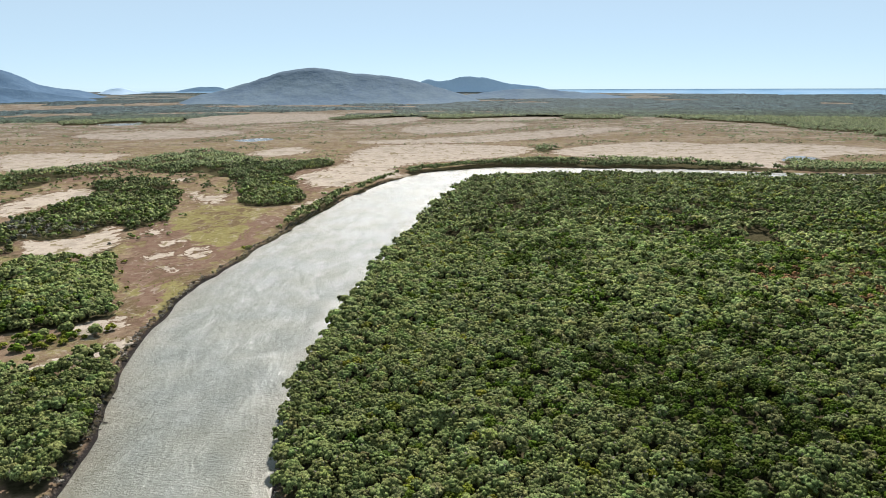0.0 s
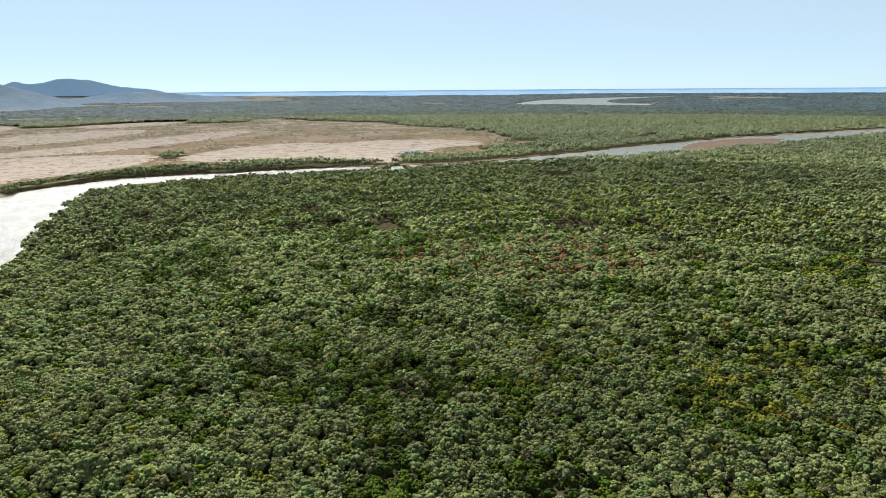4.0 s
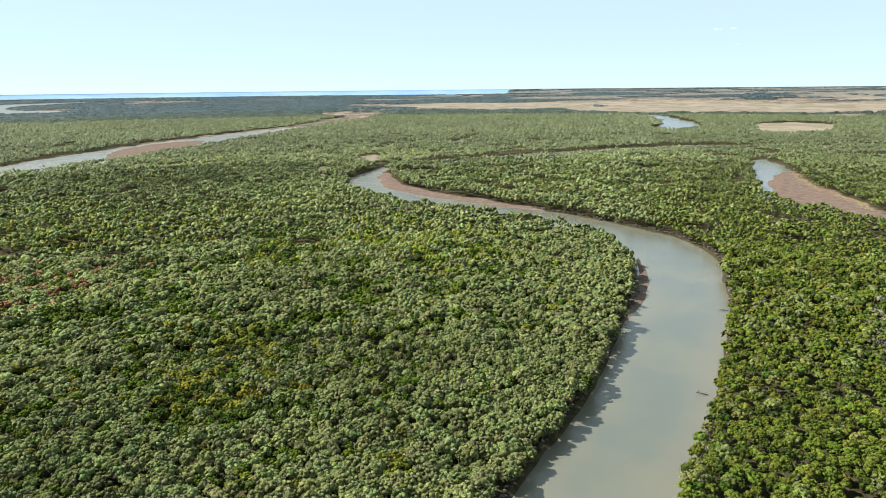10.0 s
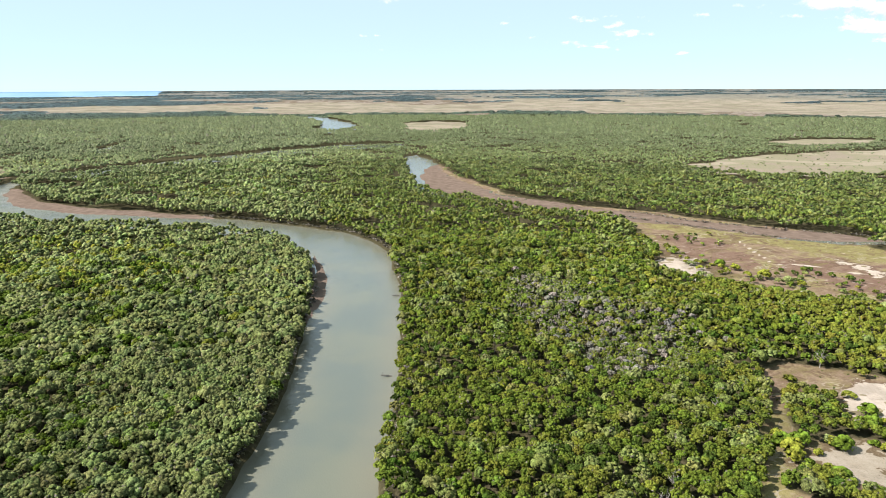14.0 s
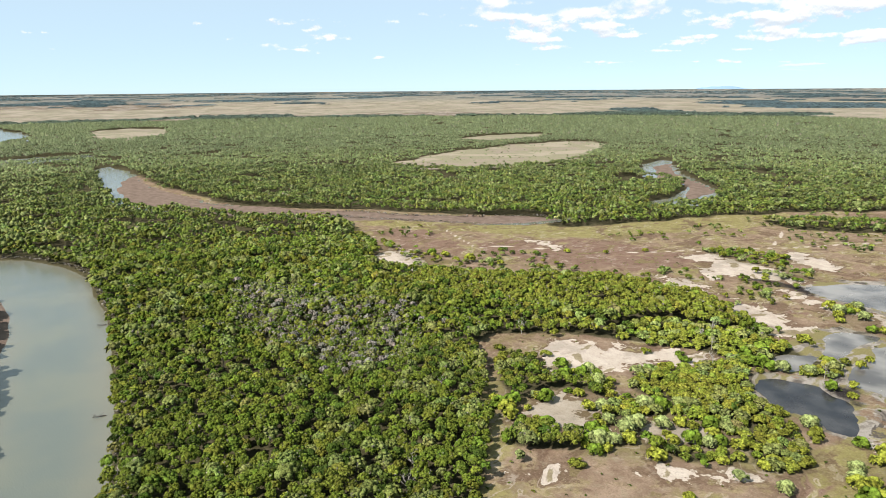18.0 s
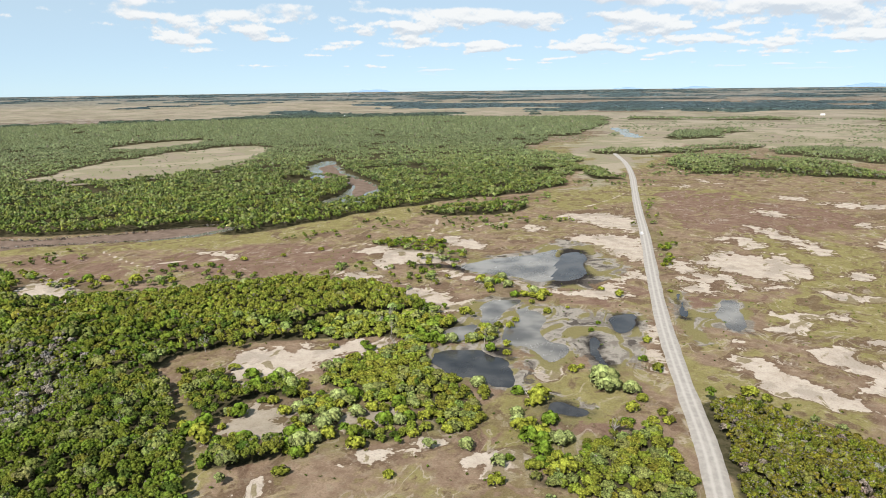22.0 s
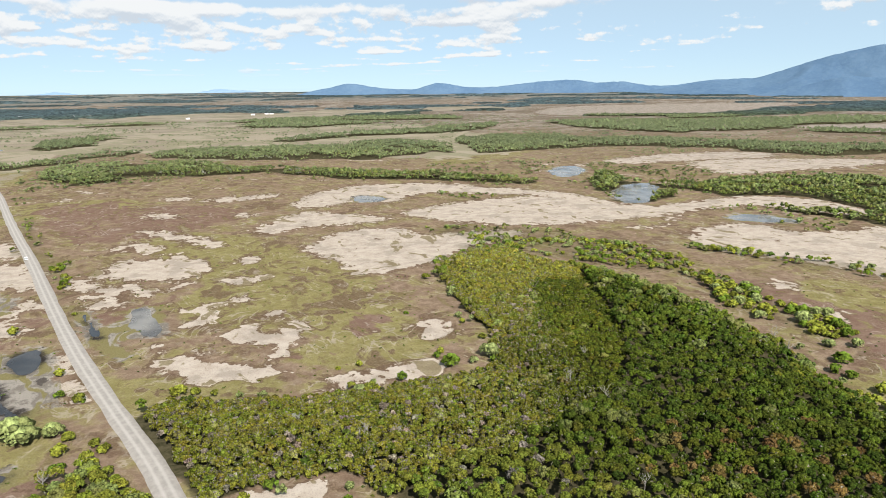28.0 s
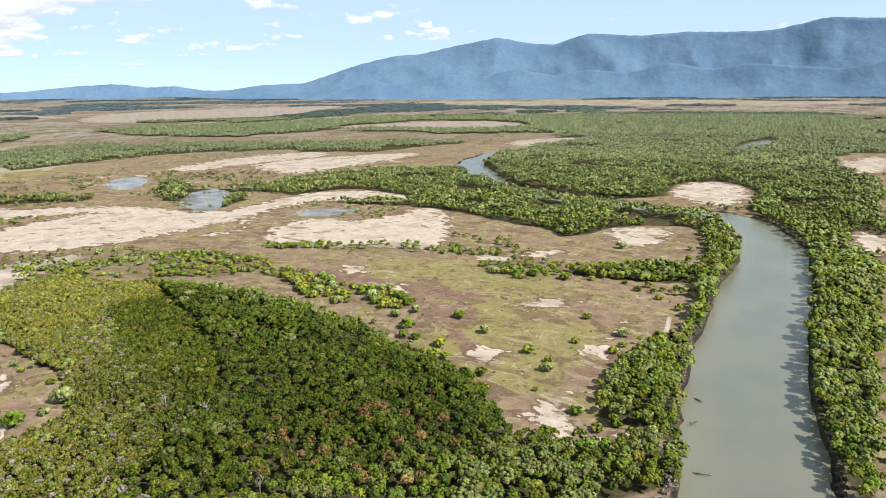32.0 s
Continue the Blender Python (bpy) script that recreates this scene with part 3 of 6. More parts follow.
STANDS = {
    "dark_stand": ((-188, -279), (-227, -270), (-228, -207), (-211, -151), (-172, -80), (-158, -64), (-137, -75), (-121, -95), (-123, -132), (-158, -230)),
    "olive_stand": ((296, -205), (226, -272), (161, -293), (127, -275), (139, -253), (208, -202), (251, -191)),
    "red_stand": ((156, 368), (254, 339), (326, 281), (283, 224), (213, 240), (156, 277)),
    "gold_stand": ((133, 218), (224, 177), (261, 115), (241, 83), (168, 109), (126, 144), (111, 183)),
    "dead_stand": ((313, -113), (319, -140), (265, -146), (233, -175), (187, -139), (184, -108), (220, -105), (245, -94)),
    "scarlet_stand": ((-123, -132), (-181, -116), (-156, -75), (-138, -56), (-105, -119)),
    "grey_stand": ((-338, 502), (-264, 387), (-246, 396), (-204, 399), (-217, 441), (-256, 494), (-274, 480)),
    "lime_stand": ((-181, -352), (-221, -342), (-238, -282), (-201, -271), (-182, -273), (-143, -261), (-130, -261)),
    "lime_thicket": ((174, -235), (113, -268), (81, -254), (57, -172), (66, -161), (97, -151), (122, -157)),
    "lime_road": ((48, -145), (35, -174), (14, -194), (-3, -164), (-7, -144)),
    "fine_stand": ((6, -210), (-11, -223), (-42, -204), (-111, -192), (-126, -206), (-154, -331), (-206, -375), (-244, -349), (-208, -249), (-139, -140), (-3, -144)),
    "dark_stand_b": ((-141, -214), (-198, -265), (-231, -189), (-205, -122), (-200, -96), (-165, -76), (-89, -116), (-107, -152)),
}
TRACKS = {
    "track_a": ((367, -296), (333, -284), (310, -276), (309, -291), (271, -314), (235, -344), (214, -388), (187, -418), (155, -482), (126, -520)),
    "track_b": ((191, -416), (199, -444), (214, -486)),
    "track_c": ((115, -555), (97, -613), (86, -711)),
    "track_d": ((-196, -49), (-214, -50), (-225, -49), (-251, -44), (-273, -42), (-295, -44)),
}
HOUSES = {
    "house": ((-500, -2660), (-560, -2700), (-580, -2700), (-245, -2455), (-1300, -3320), (120, -2980), (1265, -2070), (1270, -2135)),
    "house_b": ((260, -3000), (300, -3060), (1305, -2130), (1255, -2100), (1445, -1855)),
    "house_c": ((-10420, -9360), (-10320, -8900)),
}
LOGS = {
    "log": ((-247, -29), (-218, -23), (-202, -20), (-172, -17)),
    "log_b": ((220, -38), (180, -30), (177, -28), (240, -47), (312, -59)),
    "log_c": ((-104, 189), (-104, 185), (-110, 206), (-121, 246), (-128, 320)),
}
STAINS = {
    "black_f": ((50, -199), (43, -200), (33, -194), (38, -188), (47, -189)),
    "black_a": ((95, -406), (84, -412), (73, -399), (71, -364), (64, -353), (66, -339), (74, -326), (86, -325), (81, -344), (86, -353), (80, -359), (87, -370), (85, -382), (96, -388)),
    "black_wisp": ((172, -339), (142, -348), (132, -335), (136, -329), (143, -337), (157, -338)),
    "black_islet": ((94, -376), (90, -382), (87, -377), (89, -371)),
    "black_b": ((50, -263), (46, -266), (41, -257), (42, -248), (38, -240), (35, -232), (37, -228), (46, -244)),
    "black_d": ((46, -282), (45, -292), (41, -298), (35, -296), (31, -286), (32, -275), (36, -267), (41, -270)),
    "black_e": ((22, -342), (11, -300), (14, -294), (19, -314)),
    "black_g": ((83, -237), (74, -239), (69, -224), (73, -228), (79, -228)),
    "black_h": ((50, -334), (45, -330), (48, -325)),
    "grey_a": ((110, -292), (92, -300), (79, -296), (51, -292), (30, -298), (21, -266), (21, -244), (34, -232), (47, -241), (49, -229), (62, -215), (69, -224), (65, -241), (101, -235), (107, -245)),
    "grey_b": ((22, -343), (11, -307), (-1, -336), (-11, -296), (-8, -287), (7, -288), (1, -278), (7, -268), (12, -277), (16, -297)),
    "grey_c": ((111, -413), (97, -437), (73, -421), (71, -401), (47, -378), (45, -360), (61, -344), (62, -318), (74, -318), (87, -322), (133, -330), (148, -348), (135, -372)),
}
WATER["meeting_of_rivers"] = ((-205, -29), (-221, 6), (-173, 15), (-100, 60), (-97, 149), (-110, 205), (-49, 195), (-43, 144), (-25, 70), (60, 40), (148, 19), (190, 9), (200, -34), (148, -19), (60, -22), (-60, -14), (-156, -17))

SHRUBS = {
    "a": ((-250, -148, 2.2), (-252, -127, 2.6), (-240, -109, 2.2), (-228, -85, 2), (-215, -73, 2.2), (-219, -119, 2.4), (-276, -76, 2), (-246, -72, 1.8), (-223, -75, 1.7), (-231, -141, 3), (-221, -131, 2), (-273, -176, 2.5), (-257, -176, 3.5), (-327, -65, 2), (-262, -57, 2.6), (-242, -56, 2), (-318, -53, 2), (-413, -94, 3), (-198, -71, 1), (-331, -104, 3), (-241, -153, 2.2), (-262, -186, 2.4)),
    "b": ((33, -213, 4), (26, -214, 2.4), (21, -209, 1.8), (8, -203, 3), (23, -201, 2), (15, -190, 1.8), (49, -267, 1.2), (26, -263, 1.8), (18, -273, 2), (24, -192, 1.4), (-11, -226, 2.6), (-16, -224, 1.8), (60, -199, 2.2), (82, -267, 1.6), (106, -268, 2.6), (-103, -205, 3), (-120, -206, 3.4), (-127, -224, 1.6), (-102, -215, 1.5), (-105, -218, 1.4), (-65, -221, 1), (-73, -221, 1.2), (23, -179, 1.4), (15, -258, 1.4), (18, -235, 1), (-111, -266, 1.2), (-110, -197, 1), (45, -228, 1.2)),
    "c": ((52, -196, 3.4), (35, -216, 4.4), (25, -214, 2.6), (21, -210, 1.6), (19, -236, 2), (25, -243, 1.6), (10, -205, 3.6), (47, -224, 1.8), (31, -172, 1.6), (77, -139, 1.6), (63, -160, 2.2), (50, -159, 1.4), (41, -159, 2.2), (43, -157, 2), (35, -165, 1.4), (72, -167, 2), (82, -259, 1.8), (81, -231, 2.2), (91, -238, 2.4), (74, -230, 1.6), (48, -277, 1.2), (56, -327, 1.6), (46, -320, 2), (65, -293, 1), (14, -202, 1.6), (72, -283, 1.8), (98, -233, 2.6), (12, -197, 1.6)),
    "d": ((316, -244, 2.8), (307, -247, 2.4), (288, -251, 3), (276, -255, 2.6), (271, -259, 2), (351, -222, 2), (266, -311, 2), (249, -327, 1.6), (236, -349, 1.8), (196, -329, 1.6), (195, -387, 2), (173, -397, 2), (226, -392, 1.6)),
}

rng = np.random.default_rng(7)
AZ0, AZ1 = -282.0, 40.0  # the part of the round that is looked at


def chaikin(pts, closed=True, times=2):
    p = np.array(pts, float)
    for _ in range(times):
        q = np.roll(p, -1, 0) if closed else p[1:]
        b = p if closed else p[:-1]
        r = np.stack([b * 0.75 + q * 0.25, b * 0.25 + q * 0.75], 1).reshape(-1, 2)
        p = r if closed else np.vstack([p[:1], r, p[-1:]])
    return p


def edge_distance(P, poly, closed=True):
    """Distance to a line of points; negative inside a closed one."""
    a = poly if closed else poly[:-1]
    b = np.roll(poly, -1, 0) if closed else poly[1:]
    best = np.full(len(P), 1e9)
    inside = np.zeros(len(P), bool)
    x, y = P[:, 0], P[:, 1]
    for (ax, ay), (bx, by) in zip(a, b):
        dx, dy = bx - ax, by - ay
        u = np.clip(((x - ax) * dx + (y - ay) * dy) / (dx * dx + dy * dy + 1e-9), 0, 1)
        best = np.minimum(best, (x - ax - u * dx) ** 2 + (y - ay - u * dy) ** 2)
        if closed and ay != by:
            cross = ((ay > y) != (by > y)) & (x < dx * (y - ay) / dy + ax)
            inside ^= cross
    d = np.sqrt(best)
    return np.where(inside, -d, d)


def hashed(i, j, seed):
    h = (i.astype(np.int64) * 374761393 + j.astype(np.int64) * 668265263 + seed * 1442695041) & 0xFFFFFFFF
    h = ((h ^ (h >> 13)) * 1274126177) & 0xFFFFFFFF
    return ((h ^ (h >> 16)) & 0xFFFFFF) / 16777215.0


def value_noise(P, size, seed=0, octaves=3):
    """Smooth noise from 0 to 1 over the plan."""
    out, amp, tot = 0.0, 1.0, 0.0
    for o in range(octaves):
        q = P / size * 2 ** o + 13.7 * o
        i = np.floor(q)
        f = q - i
        f = f * f * (3 - 2 * f)
        i = i.astype(np.int64)
        a, b = hashed(i[:, 0], i[:, 1], seed), hashed(i[:, 0] + 1, i[:, 1], seed)
        c, d = hashed(i[:, 0], i[:, 1] + 1, seed), hashed(i[:, 0] + 1, i[:, 1] + 1, seed)
        out = out + amp * ((a * (1 - f[:, 0]) + b * f[:, 0]) * (1 - f[:, 1]) + (c * (1 - f[:, 0]) + d * f[:, 0]) * f[:, 1])
        tot += amp
        amp *= 0.5
    return out / tot


def region_distance(P, regions, reach, rounds=2, warp=0.0):
    """Distance to the nearest of several regions, negative inside; beyond reach it is reach."""
    best = np.full(len(P), float(reach))
    Q = P
    if warp:
        r = np.hypot(P[:, 0], P[:, 1])
        s = warp * np.clip(r / 300, 0.7, 5)
        Q = P + np.stack([(value_noise(P, 26, 5) - 0.5) * s, (value_noise(P, 26, 9) - 0.5) * s], 1)
    for pts in regions:
        poly = chaikin(pts, True, rounds)
        lo, hi = poly.min(0) - reach, poly.max(0) + reach
        k = np.nonzero((Q[:, 0] > lo[0]) & (Q[:, 0] < hi[0]) & (Q[:, 1] > lo[1]) & (Q[:, 1] < hi[1]))[0]
        if len(k):
            best[k] = np.minimum(best[k], edge_distance(Q[k], poly))
    return best


def settle(P):
    """Far land beyond 2.5 km is drawn together towards the drone, so that the horizon lies within 5 km."""
    c = np.array([0, 0, H])
    R = np.hypot(P[:, 0], P[:, 1])
    k = np.where(R > 2500, (2500 + 2400 * (1 - np.exp(-np.maximum(R - 2500, 0) / 2400))) / np.maximum(R, 1), 1.0)
    return c + (P - c) * k[:, None]


def coast(P):
    """Above 0 where the sea lies."""
    az = (np.degrees(np.arctan2(-P[:, 0], P[:, 1])) + 82) % 360 - 82  # -82 .. 278
    az = np.where(az > 180, az - 360, az)
    R = np.hypot(P[:, 0], P[:, 1])
    shore = 8200 + 7000 * np.clip(np.abs(az + 55) / 55 - 0.55, 0, 3) + 1500 * (value_noise(P, 1800, 3) - 0.5)
    return R - shore - 90000 * np.clip((-82 - az) / 5, 0, 1)


ALL = lambda d: list(d.values())
TRACK_LINES = [chaikin(v, False) for v in TRACKS.values()]
ROAD_LINE = chaikin(ROAD["road"], False)


def cover(P):
    """What covers the ground: distances to every kind of region."""
    d = {}
    d["water"] = region_distance(P, ALL(WATER), 90, 2, 5.0)
    d["mud"] = region_distance(P, ALL(MUD), 60, 2, 5.0)
    d["pond"] = region_distance(P + 3.5 * np.stack([value_noise(P, 7, 15) - 0.5, value_noise(P, 7, 17) - 0.5], 1), ALL(PONDS), 60, 1, 4.0)
    d["sand"] = region_distance(P, ALL(SAND), 90, 1, 4.0)
    d["grass"] = region_distance(P, ALL(GRASS), 90, 2, 14.0)
    d["red"] = region_distance(P, ALL(SAMPHIRE), 90, 2, 14.0)
    d["field"] = region_distance(P, ALL(FIELDS), 90, 1, 12.0)
    away = (np.clip((np.hypot(P[:, 0], P[:, 1]) - 450) / 500, 0, 1) * np.clip((d["water"] - 20) / 60, 0, 1))[:, None]
    torn = P + away * 70 * np.stack([value_noise(P, 110, 25) - 0.5, value_noise(P, 110, 29) - 0.5], 1)
    torn = torn + away ** 3 * 190 * np.stack([value_noise(P, 210, 26, 4) - 0.5, value_noise(P, 210, 28, 4) - 0.5], 1)
    d["forest"] = region_distance(torn, ALL(FOREST), 90, 1, 9.0)
    d["brush"] = region_distance(P, ALL(BRUSH), 60, 2, 14.0)
    d["stain"] = region_distance(P, [v for k, v in STAINS.items() if "black" in k], 60, 2, 8.0)
    d["scum"] = region_distance(P, [v for k, v in STAINS.items() if "grey" in k], 60, 2, 10.0)
    R = np.hypot(P[:, 0], P[:, 1])
    az = np.degrees(np.arctan2(-P[:, 0], P[:, 1]))
    coastal = np.clip(1.5 - np.abs(az + 32) / 35, 0, 1)  # closed forest towards the coast
    wild = np.where(R > 2100, (np.clip(0.53 - (R - 2600) / 8000, 0.40, 0.53) + 0.3 * coastal * (R > 2600) - value_noise(P * np.array([1.0, 1.0]), 420, 91, 4)) * 500, 90)
    # Forest left beyond 9.5 km stands in for a strip of cloud shadow.
    plain = np.clip(1.4 - np.abs(az + 128) / 26, 0, 1) * (R < 9500)  # open grassland to the south-west
    wild = wild + 110 * plain
    d["forest"] = np.minimum(d["forest"], np.clip(wild, -90, 90))
    belts = (value_noise(P, 520, 93, 4) - np.clip(0.62 - (R - 2700) / 9000, 0.44, 0.62) - 0.25 * coastal) * 600
    d["forest"] = np.where(R > 2700, np.maximum(d["forest"], np.clip(belts, -90, 90)), d["forest"])
    broken = np.where(R > 1500, (value_noise(P, 300, 97, 3) - 0.46) * np.clip(R - 1500, 0, 1500) * 0.7, 0)
    d["field"] = d["field"] + np.where(R > 1500, broken * (d["field"] < 60), 0)
    d["forest"] = np.maximum(d["forest"], np.maximum(4 - d["sand"], -d["field"]))
    d["meadow"] = region_distance(P, ALL(MEADOWS), 90, 1, 30.0)
    d["road"] = edge_distance(P, ROAD_LINE, False)
    t = np.full(len(P), 1e9)
    near = np.nonzero(np.hypot(P[:, 0], P[:, 1]) < 900)[0]
    for line in TRACK_LINES:
        t[near] = np.minimum(t[near], edge_distance(P[near], line, False))
    d["track"] = t
    return d


# ---- materials ----
def material(name):
    m = bpy.data.materials.new(name)
    m.use_nodes = True
    return m, m.node_tree, m.node_tree.nodes["Principled BSDF"]


def node(nt, kind, **inputs):
    n = nt.nodes.new("ShaderNode" + kind)
    for k, v in inputs.items():
        n.inputs[k.replace("_", " ")].default_value = v
    return n


def noise_node(nt, scale, detail=3.0, rough=0.55, coords=None, stretch=None, twist=0.0):
    n = node(nt, "TexNoise", Scale=scale, Detail=detail, Roughness=rough, Distortion=twist)
    if coords is None:
        coords = nt.nodes.new("ShaderNodeTexCoord").outputs["Object"]
    if stretch:
        mp = node(nt, "Mapping")
        mp.inputs["Scale"].default_value = stretch
        nt.links.new(coords, mp.inputs[0])
        coords = mp.outputs[0]
    nt.links.new(coords, n.inputs["Vector"])
    return n.outputs["Fac"]


def math_node(nt, op, a, b=None, c=None):
    n = nt.nodes.new("ShaderNodeMath")
    n.operation = op
    for i, v in enumerate((a, b, c)):
        if v is None:
            continue
        if isinstance(v, (int, float)):
            n.inputs[i].default_value = v
        else:
            nt.links.new(v, n.inputs[i])
    return n.outputs[0]


def step(nt, value, lo, hi):
    n = nt.nodes.new("ShaderNodeMapRange")
    n.interpolation_type = "SMOOTHSTEP"
    nt.links.new(value, n.inputs[0])
    n.inputs[1].default_value, n.inputs[2].default_value = lo, hi
    return n.outputs[0]


def mix(nt, fac, a, b):
    n = nt.nodes.new("ShaderNodeMix")
    n.data_type = "RGBA"
    for socket, v in ((n.inputs[0], fac), (n.inputs[6], a), (n.inputs[7], b)):
        if isinstance(v, (int, float)):
            socket.default_value = v
        elif isinstance(v, tuple):
            socket.default_value = (*v, 1.0)
        else:
            nt.links.new(v, socket)
    return n.outputs[2]


def bump(nt, bsdf, height, strength, distance):
    b = node(nt, "Bump", Strength=strength, Distance=distance)
    nt.links.new(height, b.inputs["Height"])
    nt.links.new(b.outputs[0], bsdf.inputs["Normal"])


def two_tone(name, dark, light, scale, rough=0.8, fine=8.0, relief=0.3, metal=0.0):
    """A plain surface with variation at two scales."""
    m, nt, b = material(name)
    f = math_node(nt, "ADD", math_node(nt, "MULTIPLY", noise_node(nt, scale), 0.6), math_node(nt, "MULTIPLY", noise_node(nt, scale * fine), 0.4))
    nt.links.new(mix(nt, step(nt, f, 0.3, 0.7), dark, light), b.inputs["Base Color"])
    b.inputs["Roughness"].default_value, b.inputs["Metallic"].default_value = rough, metal
    bump(nt, b, f, relief, 0.05)
    return m


def ground_material():
    m, nt, b = material("tidal_flat")
    L = nt.links.new
    co = nt.nodes.new("ShaderNodeTexCoord").outputs["Object"]

    def cover_values(name):
        at = nt.nodes.new("ShaderNodeAttribute")
        at.attribute_name = name
        sp = nt.nodes.new("ShaderNodeSeparateColor")
        L(at.outputs["Color"], sp.inputs[0])
        return (*sp.outputs[:3], at.outputs["Alpha"])

    sand, grass, red, forest = cover_values("cover_a")
    mud, field, wet, trail = cover_values("cover_b")
    n_mid = noise_node(nt, 0.05, 5, 0.62, co)
    n_low = noise_node(nt, 0.16, 4, 0.6, co)
    n_fine = noise_node(nt, 0.9, 4, 0.65, co)
    n_grit = noise_node(nt, 4.0, 2, 0.6, co)
    ragged = math_node(nt, "ADD", math_node(nt, "MULTIPLY", math_node(nt, "SUBTRACT", n_mid, 0.5), 0.55),
                       math_node(nt, "ADD", math_node(nt, "MULTIPLY", math_node(nt, "SUBTRACT", n_low, 0.5), 0.5),
                                 math_node(nt, "MULTIPLY", math_node(nt, "SUBTRACT", n_fine, 0.5), 0.22)))

    def edge(v, soft=0.05, shift=0.0, gain=1.0):
        return step(nt, math_node(nt, "ADD", v, math_node(nt, "MULTIPLY", ragged, gain)), 0.5 + shift - soft, 0.5 + shift + soft)

    stain, scrub, far, spare = cover_values("cover_c")
    n_pan = noise_node(nt, 0.026, 6, 0.5, co, None, 1.0)
    n_net = noise_node(nt, 0.075, 4, 0.5, co, (1.0, 0.6, 1.0), 1.1)
    n_crumb = noise_node(nt, 0.40, 5, 0.62, co, None, 0.8)
    level = math_node(nt, "ADD", math_node(nt, "MULTIPLY", math_node(nt, "SUBTRACT", n_pan, 0.5), 2.4), math_node(nt, "MULTIPLY", math_node(nt, "SUBTRACT", n_net, 0.5), 1.5))
    level = math_node(nt, "ADD", level, math_node(nt, "MULTIPLY", math_node(nt, "SUBTRACT", n_crumb, 0.5), 0.16))
    low_ground = level
    shaky = math_node(nt, "ADD", math_node(nt, "MULTIPLY", math_node(nt, "SUBTRACT", n_net, 0.5), 2.2),
                      math_node(nt, "ADD", math_node(nt, "MULTIPLY", math_node(nt, "SUBTRACT", n_crumb, 0.5), 0.45), math_node(nt, "MULTIPLY", math_node(nt, "SUBTRACT", n_low, 0.5), 1.5)))
    pan = math_node(nt, "ADD", sand, shaky)
    wild = math_node(nt, "MULTIPLY", spare, step(nt, grass, 0.6, 0.3))
    drift_field = noise_node(nt, 0.008, 4, 0.6, co, None, 0.6)
    brown = mix(nt, step(nt, n_low, 0.3, 0.7), (0.120, 0.082, 0.056), (0.190, 0.138, 0.097))
    pale = mix(nt, step(nt, n_low, 0.3, 0.7), (0.268, 0.224, 0.180), (0.340, 0.294, 0.244))
    pale = mix(nt, math_node(nt, "MULTIPLY", step(nt, n_mid, 0.50, 0.60), 0.7), pale, (0.215, 0.182, 0.150))
    pale = mix(nt, math_node(nt, "MULTIPLY", step(nt, n_crumb, 0.58, 0.66), 0.3), pale, (0.165, 0.132, 0.098))
    # Distance haze mixed into the colour of the pans.
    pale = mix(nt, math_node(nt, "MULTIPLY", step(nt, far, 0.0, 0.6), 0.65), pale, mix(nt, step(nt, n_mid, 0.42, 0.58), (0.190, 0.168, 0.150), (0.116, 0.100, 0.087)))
    olive = mix(nt, step(nt, n_low, 0.3, 0.7), (0.128, 0.112, 0.043), (0.176, 0.152, 0.067))
    dust = mix(nt, step(nt, n_fine, 0.3, 0.7), (0.070, 0.044, 0.029), (0.104, 0.070, 0.047))
    rust = mix(nt, step(nt, n_low, 0.3, 0.7), (0.106, 0.066, 0.048), (0.150, 0.102, 0.076))
    straw = mix(nt, step(nt, drift_field, 0.46, 0.50), (0.220, 0.190, 0.142), (0.172, 0.156, 0.104))
    straw = mix(nt, step(nt, drift_field, 0.56, 0.58), straw, (0.185, 0.155, 0.118))
    litter = mix(nt, step(nt, n_crumb, 0.35, 0.65), (0.030, 0.028, 0.014), (0.060, 0.052, 0.030))
    silt = mix(nt, step(nt, n_low, 0.3, 0.7), (0.095, 0.070, 0.055), (0.140, 0.105, 0.083))
    bands = math_node(nt, "SINE", math_node(nt, "MULTIPLY", math_node(nt, "ADD", n_mid, math_node(nt, "MULTIPLY", n_net, 0.8)), 30.0))
    grey = mix(nt, step(nt, bands, -0.9, 0.9), (0.125, 0.110, 0.092), (0.200, 0.180, 0.155))
    grey = mix(nt, step(nt, n_net, 0.50, 0.54), grey, mix(nt, n_fine, (0.110, 0.098, 0.042), (0.150, 0.128, 0.060)))
    grey = mix(nt, step(nt, n_net, 0.41, 0.38), grey, (0.058, 0.050, 0.044))
    turf = math_node(nt, "ADD", math_node(nt, "MULTIPLY", math_node(nt, "SUBTRACT", n_mid, 0.5), 1.5), grass)
    turf = math_node(nt, "ADD", turf, math_node(nt, "ADD", math_node(nt, "MULTIPLY", math_node(nt, "SUBTRACT", n_low, 0.5), 0.6), math_node(nt, "MULTIPLY", math_node(nt, "SUBTRACT", n_crumb, 0.5), 0.2)))
    colour = mix(nt, step(nt, turf, -0.12, 0.22), brown, olive)
    colour = mix(nt, math_node(nt, "MULTIPLY", step(nt, low_ground, -0.22, -0.34), 0.8), colour, dust)
    drift = noise_node(nt, 0.006, 5, 0.6, co, (1.0, 1.6, 1.0), 0.8)
    # Haze put into the colour of the far flats, greyer with distance.
    hazed_flats = mix(nt, step(nt, drift, 0.47, 0.53), (0.098, 0.084, 0.071), (0.212, 0.188, 0.166))
    colour = mix(nt, math_node(nt, "MULTIPLY", step(nt, far, 0.0, 1.0), 0.72), colour, hazed_flats)
